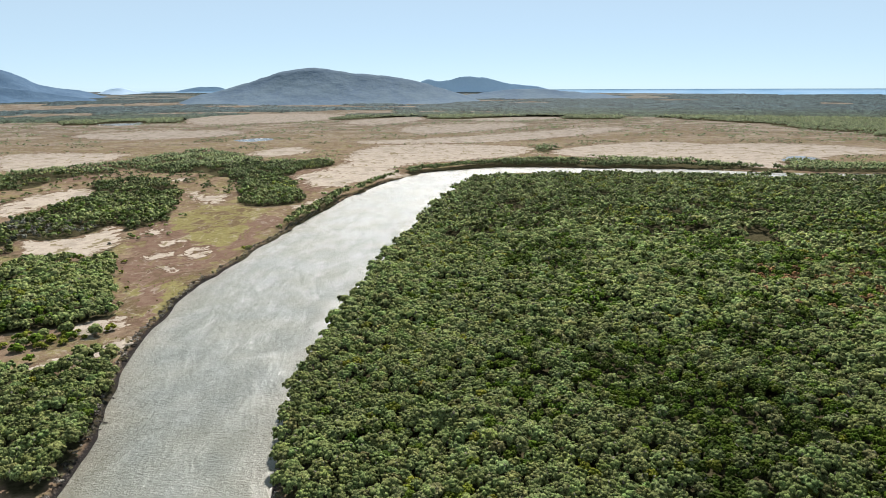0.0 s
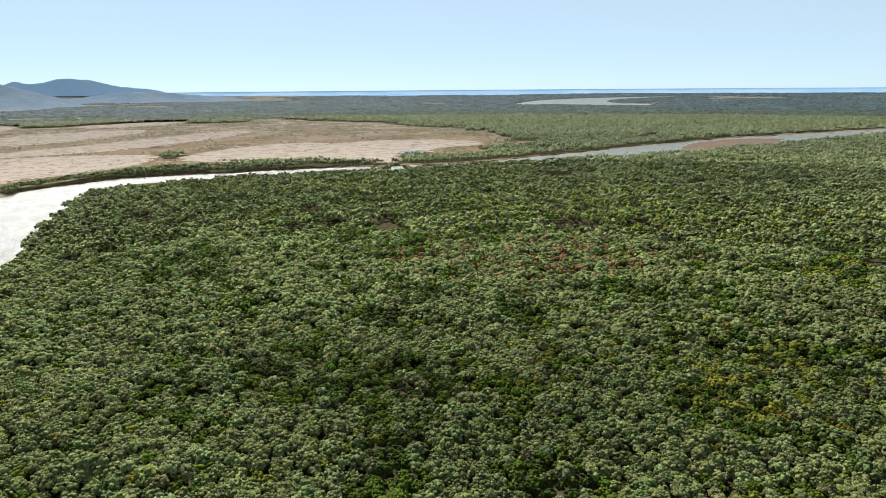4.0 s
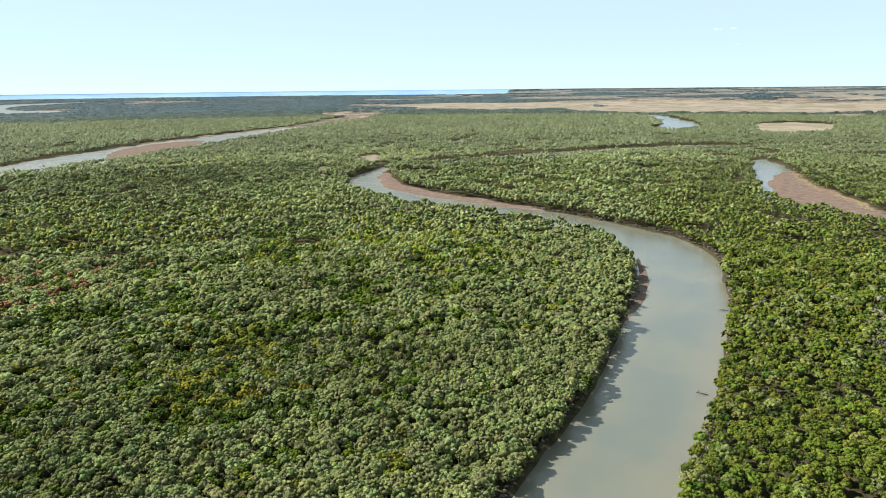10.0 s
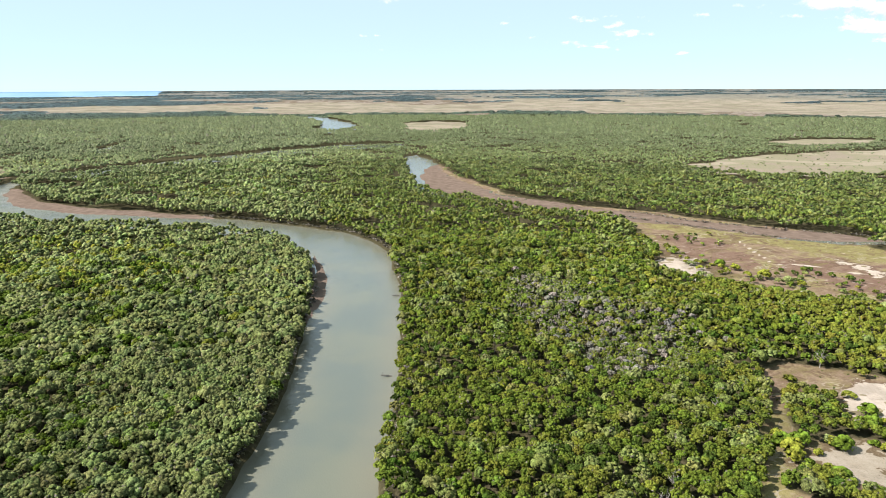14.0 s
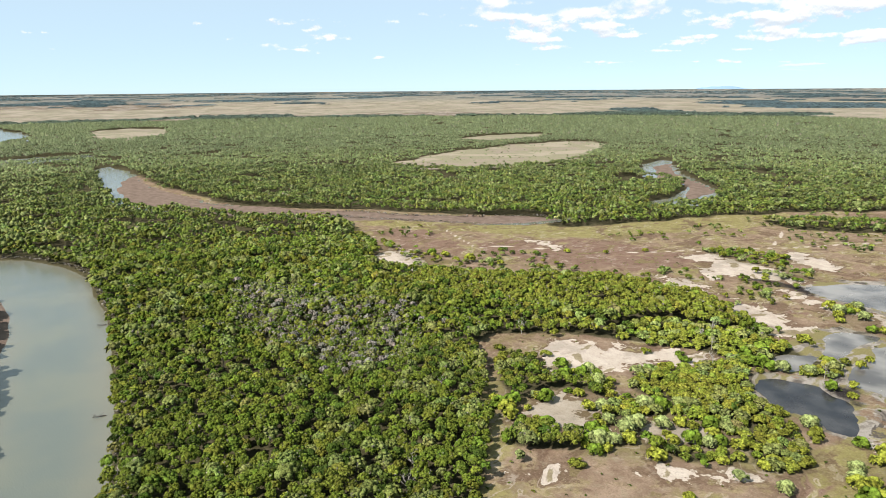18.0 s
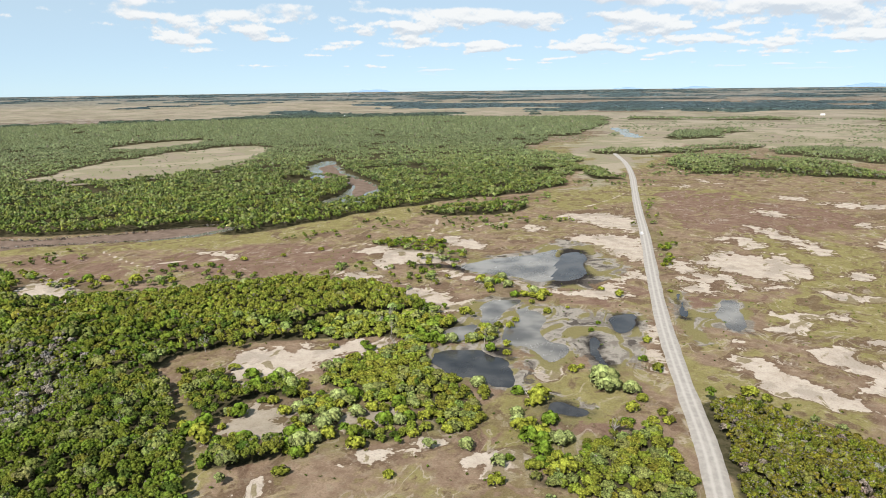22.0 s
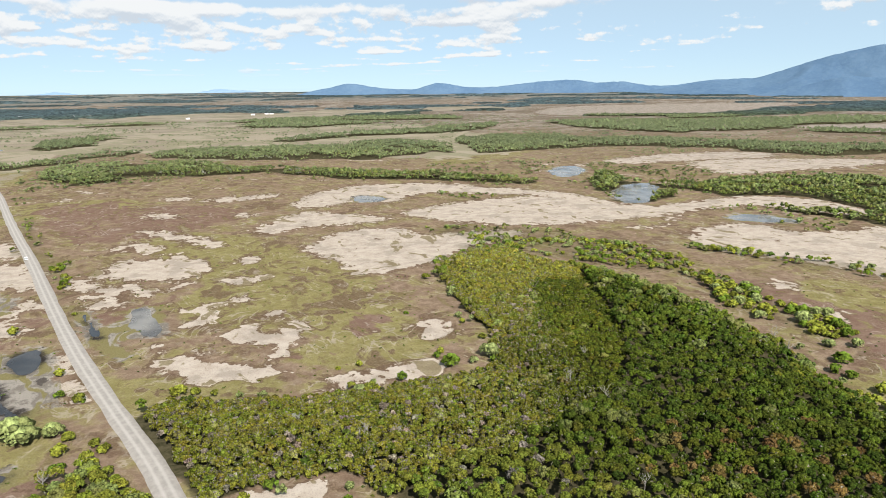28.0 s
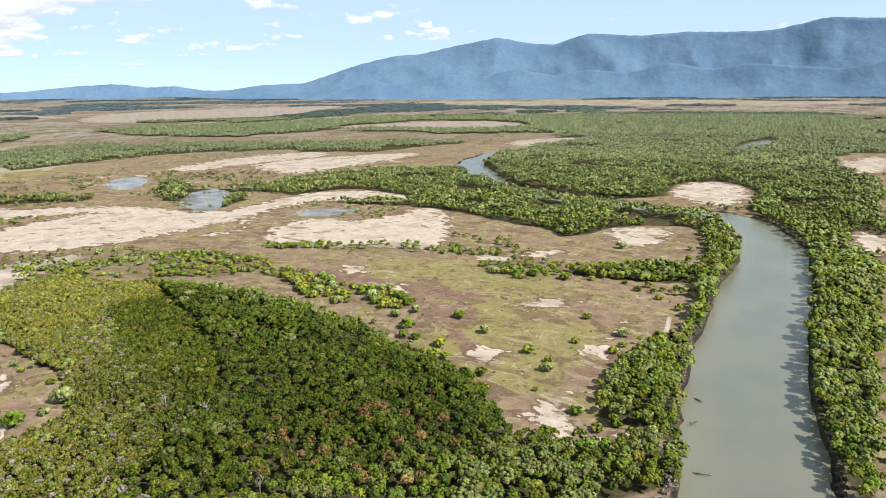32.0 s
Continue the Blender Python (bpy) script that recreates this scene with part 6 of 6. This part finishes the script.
# ---- clouds: a distant bank of fair-weather cumulus ----
def cloud_bank():
    az = np.radians(np.linspace(-272, -92, 181))
    el = np.radians(np.linspace(0.9, 16.0, 24))
    A, E = np.meshgrid(az, el)
    r = 4960.0
    V = np.stack([-np.sin(A) * np.cos(E) * r, np.cos(A) * np.cos(E) * r, np.sin(E) * r], -1).reshape(-1, 3)
    i = np.arange(23)[:, None] * 181 + np.arange(180)[None, :]
    q = np.stack([i, i + 1, i + 182, i + 181], -1).reshape(-1, 4)
    m, nt, b = material("cumulus")
    nt.nodes.remove(b)
    L = nt.links.new
    co = nt.nodes.new("ShaderNodeTexCoord").outputs["Object"]
    sp = nt.nodes.new("ShaderNodeSeparateXYZ")
    L(co, sp.inputs[0])
    x, y, z = sp.outputs

    az_n = nt.nodes.new("ShaderNodeMath")
    az_n.operation = "ARCTAN2"
    L(x, az_n.inputs[0])
    L(math_node(nt, "MULTIPLY", y, -1.0), az_n.inputs[1])
    up = math_node(nt, "DIVIDE", z, 4960.0)

    def heap(size, shift):
        """Heaped cumulus of one size; heights are taken as logarithms, so that rows close up towards the horizon."""
        cb = nt.nodes.new("ShaderNodeCombineXYZ")
        L(math_node(nt, "MULTIPLY", az_n.outputs[0], size), cb.inputs[0])
        L(math_node(nt, "ADD", math_node(nt, "MULTIPLY", math_node(nt, "LOGARITHM", math_node(nt, "MAXIMUM", up, 0.004), 2.718), 3.6), shift), cb.inputs[1])
        n1 = noise_node(nt, 1.0, 2, 0.5, cb.outputs[0])
        big = noise_node(nt, 0.4, 2, 0.5, cb.outputs[0])
        cp = nt.nodes.new("ShaderNodeCombineXYZ")
        L(math_node(nt, "MULTIPLY", az_n.outputs[0], size * 4.5), cp.inputs[0])
        L(math_node(nt, "ADD", math_node(nt, "MULTIPLY", up, size * 6.0), shift * 0.6), cp.inputs[1])
        puff = noise_node(nt, 1.0, 6, 0.6, cp.outputs[0])
        n1 = math_node(nt, "ADD", n1, math_node(nt, "MULTIPLY", math_node(nt, "SUBTRACT", puff, 0.5), 0.45))
        return math_node(nt, "ADD", n1, math_node(nt, "MULTIPLY", math_node(nt, "SUBTRACT", big, 0.5), 0.5))

    def layer(shift):
        near = step(nt, up, 0.085, 0.115)
        return math_node(nt, "ADD", math_node(nt, "MULTIPLY", heap(5.6, shift), near), math_node(nt, "MULTIPLY", heap(12.5, shift), math_node(nt, "SUBTRACT", 1.0, near)))

    low, high = layer(0.0), layer(0.30)
    # more cloud towards the south, none over the coast
    away = math_node(nt, "ABSOLUTE", math_node(nt, "ADD", az_n.outputs[0], 0.02))
    thin = math_node(nt, "MULTIPLY", step(nt, away, 0.30, 1.40), 0.24)
    rise = math_node(nt, "MULTIPLY", step(nt, up, 0.075, 0.02), 0.16)
    cut = math_node(nt, "ADD", math_node(nt, "ADD", thin, rise), 0.45)
    d = math_node(nt, "SUBTRACT", low, cut)
    mask = math_node(nt, "MULTIPLY", step(nt, d, -0.01, 0.09), step(nt, up, 0.012, 0.035))
    # Sunlit tops and shaded bases are painted into the glow of the clouds.
    lit = step(nt, math_node(nt, "SUBTRACT", low, high), -0.12, 0.08)
    col = mix(nt, lit, (0.64, 0.70, 0.77), (0.94, 0.945, 0.94))
    em = nt.nodes.new("ShaderNodeEmission")
    L(col, em.inputs[0])
    em.inputs[1].default_value = 0.53
    tr = nt.nodes.new("ShaderNodeBsdfTransparent")
    ms = nt.nodes.new("ShaderNodeMixShader")
    L(math_node(nt, "MULTIPLY", mask, 0.9), ms.inputs[0])
    L(tr.outputs[0], ms.inputs[1])
    L(em.outputs[0], ms.inputs[2])
    L(ms.outputs[0], nt.nodes["Material Output"].inputs[0])
    ob = new("backdrop", fast_mesh("backdrop", V, q, m))
    ob.location.z = H
    tagged(ob, "bank of white cumulus clouds over the southern plain", "clouds", kind="structure")


cloud_bank()


# ---- single trees and shrubs on the open flats ----
def tree_parts(seed, tone, cards, lumps, leg, spread=1.0):
    """A mangrove tree of crown radius 1: a short forked trunk, limbs and a lumpy crown of leaf sprays."""
    r = random.Random(seed)
    root = new("mangrove_tree")
    bm = bmesh.new()
    tube(bm, (0, 0, -0.15), (0.03, 0.02, leg), 0.075, 0.055)
    part("trunk", bm, BARK, root)
    for k in range(4):
        a = k * 1.57 + r.uniform(-0.4, 0.4)
        bm = bmesh.new()
        mid = (math.cos(a) * 0.28, math.sin(a) * 0.28, leg + 0.22)
        tube(bm, (0.03, 0.02, leg - 0.03), mid, 0.045, 0.03, 5)
        tube(bm, mid, (math.cos(a) * 0.55, math.sin(a) * 0.5, leg + r.uniform(0.4, 0.6)), 0.03, 0.012, 5)
        part("limb", bm, BARK, root)
    v, f = crown(lumps + 6, 5, 2, cards // 2, 0.10, 0.2)
    v = v * np.array([spread, spread, 0.9]) + np.array([0, 0, leg + 0.12])
    t = np.tile(np.array(tone) * 1.35, (len(f), 1)) * rng.uniform(0.85, 1.15, (len(f), 1))
    me = fast_mesh("crown", v, f, LEAF, t, smooth=True)
    ob = new("crown", me)
    ob.parent = root
    return root


KINDS = [tree_parts(s, c, n, l, leg) for s, (c, n, l, leg) in enumerate((
    (LIME, 190, 11, 0.35), (GREEN, 190, 12, 0.30), (LIME, 160, 9, 0.22), (GREYGREEN, 190, 11, 0.38), (OLIVE, 170, 10, 0.25), (GREEN, 150, 8, 0.2)))]
TREE_LABELS = ("bright green spreading mangrove tree on the bare flat", "dark green rounded mangrove tree on the marsh", "low yellow-green mangrove shrub on the salt flat",
               "grey-green mangrove tree with a loose crown", "olive mangrove shrub on brown mud", "small dense green shrub on the grassy flat")
for k, lab in zip(KINDS, TREE_LABELS):
    tagged(k, lab, "tree", "scattered mangrove trees")
used = [False] * len(KINDS)


def set_tree(kind, x, y, r, flat=1.0):
    m = Matrix.Translation((x, y, 0.02)) @ Matrix.Rotation(rng.uniform(0, 6.28), 4, "Z") @ Matrix.Diagonal((r, r, r * flat, 1))
    if used[kind]:
        o = KINDS[kind].copy()
        scene.collection.objects.link(o)
        o.matrix_basis = m
        for child in KINDS[kind].children:
            c = child.copy()
            scene.collection.objects.link(c)
            c.parent = o
    else:
        KINDS[kind].matrix_basis = m
        used[kind] = True


spots = [(x, y, r * 1.15) for group in SHRUBS.values() for x, y, r in group if edge_distance(np.array([[x, y]], float), ROAD_LINE, False)[0] > 5.5 + r * 0.6]
P = jittered(118, 440, 4.6)
d = cover(P)
roll = rng.uniform(size=len(P))
chance = 0.16 + 0.75 * value_noise(P, 16, 81)
ok = (d["brush"] < 0) & (d["forest"] > 0) & (d["pond"] > 2) & (d["road"] > 6.5) & (d["water"] > 3) & (d["track"] > 3) & (roll < np.clip((chance - 0.30) * 3.0, 0, 0.9))
B = P[ok]
B = B[np.argsort(np.hypot(*B.T))]
spots += [(x, y, rng.uniform(1.4, 3.3)) for x, y in B[:205]]
for x, y, r in spots:
    big = r > 2.3
    set_tree(int(rng.choice((0, 1, 3) if big else (0, 2, 2, 4, 5))), x, y, r, rng.uniform(0.85, 1.1))
rest = B[205:]
edge_P = P[(d["forest"] > 0) & (d["forest"] < 9) & (d["water"] > 2) & (d["road"] > 6) & (d["pond"] > 2) & (roll < 0.10)]
small = jittered(118, 420, 5.5)
ds = cover(small)
tuft = (ds["forest"] > 0) & (ds["water"] > 3) & (ds["road"] > 5) & (ds["pond"] > 0) & (ds["sand"] > 0) & (rng.uniform(size=len(small)) < 0.30)
more = np.concatenate([rest, edge_P])
stand("shrub_thicket", "patches of bright green mangrove shrubs on the flats", more, rng.uniform(1.2, 2.6, len(more)), rng.uniform(1.6, 3.6, len(more)),
      np.array([LIME, GREEN, GREYGREEN, OLIVE])[rng.integers(0, 4, len(more))] * rng.uniform(1.1, 1.5, (len(more), 1)), NEAR_CROWNS, "shrubs")
tp = small[tuft]
stand("marsh_tufts", "scattered low dark tufts on the marsh", tp, rng.uniform(0.3, 0.8, len(tp)), rng.uniform(0.3, 0.8, len(tp)),
      np.array([GREEN, OLIVE, DARKGREEN])[rng.integers(0, 3, len(tp))], TUFTS, "shrubs")


# ---- roots and debris along the water's edge ----
bank = jittered(118, 560, 1.7)
db = region_distance(bank, ALL(WATER), 12, 2, 5.0)
bank = bank[(db > 0.2) & (db < 3.2) & (rng.uniform(size=len(bank)) < 0.75)]
stand("bank_debris", "pale roots, dead branches and debris along the muddy river edge", bank, rng.uniform(0.6, 1.6, len(bank)), rng.uniform(0.4, 1.6, len(bank)),
      np.array([(0.060, 0.052, 0.044), (0.150, 0.132, 0.112), (0.190, 0.172, 0.150), (0.110, 0.104, 0.060)])[rng.integers(0, 4, len(bank))], TUFTS, "debris")


# ---- dead trees standing in the canopy ----
def dead_tree(seed):
    r = random.Random(seed)
    root = new("dead_tree")
    bm = bmesh.new()
    tube(bm, (0, 0, -0.2), (0.1, 0.05, 3.2), 0.16, 0.10)
    tube(bm, (0.1, 0.05, 3.2), (0.3, -0.1, 5.4), 0.10, 0.04)
    part("trunk", bm, DEAD, root)
    for k in range(7):
        a, z = r.uniform(0, 6.28), r.uniform(2.2, 4.6)
        bm = bmesh.new()
        p = Vector((0.12, 0.05, z))
        e = p + Vector((math.cos(a) * r.uniform(0.7, 1.3), math.sin(a) * r.uniform(0.7, 1.3), r.uniform(0.6, 1.3)))
        tube(bm, p, e, 0.07, 0.04, 5)
        for _ in range(4):
            f = e + Vector((r.uniform(-0.9, 0.9), r.uniform(-0.9, 0.9), r.uniform(0.4, 1.3)))
            tube(bm, e, f, 0.04, 0.02, 4)
            tube(bm, f, f + Vector((r.uniform(-0.5, 0.5), r.uniform(-0.5, 0.5), r.uniform(0.2, 0.6))), 0.02, 0.01, 4)
        part("branch", bm, DEAD, root)
    return tagged(root, "bare bleached grey dead mangrove among living trees", "dead tree", "dead trees in the canopy")


dead = [dead_tree(s) for s in (3, 4, 5)]
Q = jittered(125, 330, 8.0)
dq = cover(Q)
dz = region_distance(Q, [STANDS["dead_stand"]], 60, 2, 20)
hold = wooded(Q, dq, np.hypot(*Q.T))
sel = hold & (((dz < 0) & (rng.uniform(size=len(Q)) < 0.32)) | ((Q[:, 1] < -60) & (Q[:, 0] > 60) & (rng.uniform(size=len(Q)) < 0.06)) | ((Q[:, 1] < -60) & (Q[:, 0] < 60) & (rng.uniform(size=len(Q)) < 0.02)) | (rng.uniform(size=len(Q)) < 0.006))
for n, (x, y) in enumerate(Q[sel][:90]):
    s = rng.uniform(0.85, 1.15)
    m = Matrix.Translation((x, y, 0)) @ Matrix.Rotation(rng.uniform(0, 6.28), 4, "Z") @ Matrix.Diagonal((s, s, s, 1))
    if n < 3:
        dead[n].matrix_basis = m
    else:
        copy_thing(dead[n % 3], m @ Matrix.Diagonal((1 / dead[n % 3].scale[0],) * 3 + (1,)))


# ---- driftwood along the banks ----
def drift(seed, x, y):
    r = random.Random(seed)
    bm = bmesh.new()
    a = r.uniform(0, 6.28)
    p, q = Vector((0, 0, 0.1)), Vector((math.cos(a) * 4, math.sin(a) * 4, 0.5))
    tube(bm, p, q, 0.22, 0.10)
    for _ in range(9):
        s = p.lerp(q, r.uniform(0.3, 1.0))
        tube(bm, s, s + Vector((r.uniform(-1.4, 1.4), r.uniform(-1.4, 1.4), r.uniform(0.1, 1.2))), 0.07, 0.02, 5)
    ob = new("driftwood", bm_mesh("driftwood", bm, DRIFT))
    ob.location = (x, y, -0.95)
    tagged(ob, "dark fallen branch lying at the water's edge", "driftwood", "driftwood on the banks")


for n, (x, y) in enumerate([p for g_ in LOGS.values() for p in g_]):
    drift(n, x, y)


# ---- a car on the road ----
def car(x, y, heading):
    paint, ptree, pb = material("white_car_paint")
    ptree.links.new(mix(ptree, step(ptree, noise_node(ptree, 1.5), 0.4, 0.7), (0.78, 0.78, 0.77), (0.70, 0.68, 0.64)), pb.inputs["Base Color"])
    pb.inputs["Roughness"].default_value = 0.25
    glass, _, gb = material("dark_car_glass")
    gb.inputs["Base Color"].default_value, gb.inputs["Roughness"].default_value = (0.02, 0.025, 0.03, 1), 0.05
    rubber = two_tone("tyre_rubber", (0.015, 0.015, 0.015), (0.04, 0.038, 0.035), 6.0)
    chrome, _, cb = material("wheel_metal")
    cb.inputs["Base Color"].default_value, cb.inputs["Metallic"].default_value, cb.inputs["Roughness"].default_value = (0.6, 0.6, 0.6, 1), 1.0, 0.35
    lamp_red, _, lr = material("tail_lamp_red")
    lr.inputs["Base Color"].default_value = (0.35, 0.02, 0.02, 1)
    root = new("car")
    bm = bmesh.new()
    box(bm, -0.9, -2.3, 0.38, 0.9, 2.3, 1.02, 0.12)
    part("body", bm, paint, root, smooth=False)
    bm = bmesh.new()
    box(bm, -0.78, -2.0, 1.52, 0.78, 0.55, 1.68, 0.07)
    part("roof", bm, paint, root)
    bm = bmesh.new()
    box(bm, -0.80, -2.15, 1.0, 0.80, 0.95, 1.54, 0.10)
    for v in bm.verts:
        if v.co.z > 1.3:
            v.co.x *= 0.9
            v.co.y = v.co.y * 0.84 - 0.15
    part("window", bm, glass, root, "dark tinted glass")
    for sx in (-1, 1):
        for yy in (-1.4, 1.45):
            bm = bmesh.new()
            bmesh.ops.create_cone(bm, cap_ends=True, segments=18, radius1=0.36, radius2=0.36, depth=0.24, matrix=pose(sx * 0.82, yy, 0.36, 0, 90, 0))
            w = part("wheel", bm, rubber, root, "black rubber tyre")
            bm = bmesh.new()
            bmesh.ops.create_cone(bm, cap_ends=True, segments=14, radius1=0.2, radius2=0.17, depth=0.05, matrix=pose(sx * 0.95, yy, 0.36, 0, 90 * sx, 0))
            part("rim", bm, chrome, w)
        bm = bmesh.new()
        box(bm, sx * 0.72 - 0.12, -2.33, 0.75, sx * 0.72 + 0.12, -2.26, 0.92, 0.02)
        part("tail_light", bm, lamp_red, root)
        bm = bmesh.new()
        box(bm, sx * 0.66 - 0.16, 2.25, 0.72, sx * 0.66 + 0.16, 2.33, 0.86, 0.02)
        part("headlight", bm, chrome, root)
    root.matrix_basis = pose(x, y, 0.40, 0, 0, heading)
    tagged(root, "white estate car on the gravel road", "car")


car(54.0, -466.0, 189)


# ---- farm sheds far off ----
SHED_WALL = two_tone("pale_sheet_wall", (0.55, 0.55, 0.53), (0.66, 0.65, 0.62), 0.5, 0.6)
SHED_ROOF = two_tone("white_sheet_roof", (0.50, 0.50, 0.50), (0.60, 0.60, 0.59), 0.4, 0.5)
SHED_DARK = two_tone("shed_opening", (0.03, 0.03, 0.03), (0.06, 0.06, 0.055), 1.0)


def shed(x, y, n):
    r = random.Random(n)
    w, l, h = r.uniform(6, 8), r.uniform(9, 14), r.uniform(2.6, 3.4)
    root = new("farm_shed")
    bm = bmesh.new()
    box(bm, -l / 2, -w / 2, 0, l / 2, w / 2, h)
    part("wall", bm, SHED_WALL, root)
    bm = bmesh.new()
    vs = [bm.verts.new(c) for c in ((-l / 2 - 0.6, -w / 2 - 0.6, h), (l / 2 + 0.6, -w / 2 - 0.6, h), (l / 2 + 0.6, 0, h + 2.2), (-l / 2 - 0.6, 0, h + 2.2), (-l / 2 - 0.6, w / 2 + 0.6, h), (l / 2 + 0.6, w / 2 + 0.6, h))]
    for f in ((0, 1, 2, 3), (3, 2, 5, 4), (0, 3, 4), (1, 5, 2), (0, 4, 5, 1)):
        bm.faces.new([vs[i] for i in f])
    bmesh.ops.recalc_face_normals(bm, faces=bm.faces)
    part("roof", bm, SHED_ROOF, root)
    for k in range(3):
        bm = bmesh.new()
        u = -l / 3 + k * l / 3
        box(bm, u - 1.6, w / 2, 0.05, u + 1.6, w / 2 + 0.08, h * 0.75)
        part("door", bm, SHED_DARK, root)
    c = settle(np.array([[x, y, 0.0]]))[0]
    k = math.hypot(c[0], c[1]) / math.hypot(x, y)
    root.matrix_basis = Matrix.Translation(Vector(c)) @ Matrix.Rotation(math.atan2(y, x) - math.pi / 2 + r.uniform(-0.3, 0.3), 4, "Z") @ Matrix.Diagonal((k, k, k, 1))
    tagged(root, "long pale farm shed with a white metal roof", "shed", "farm sheds on the plain")


for n, (x, y) in enumerate([p for g_ in HOUSES.values() for p in g_]):
    shed(x, y, n)
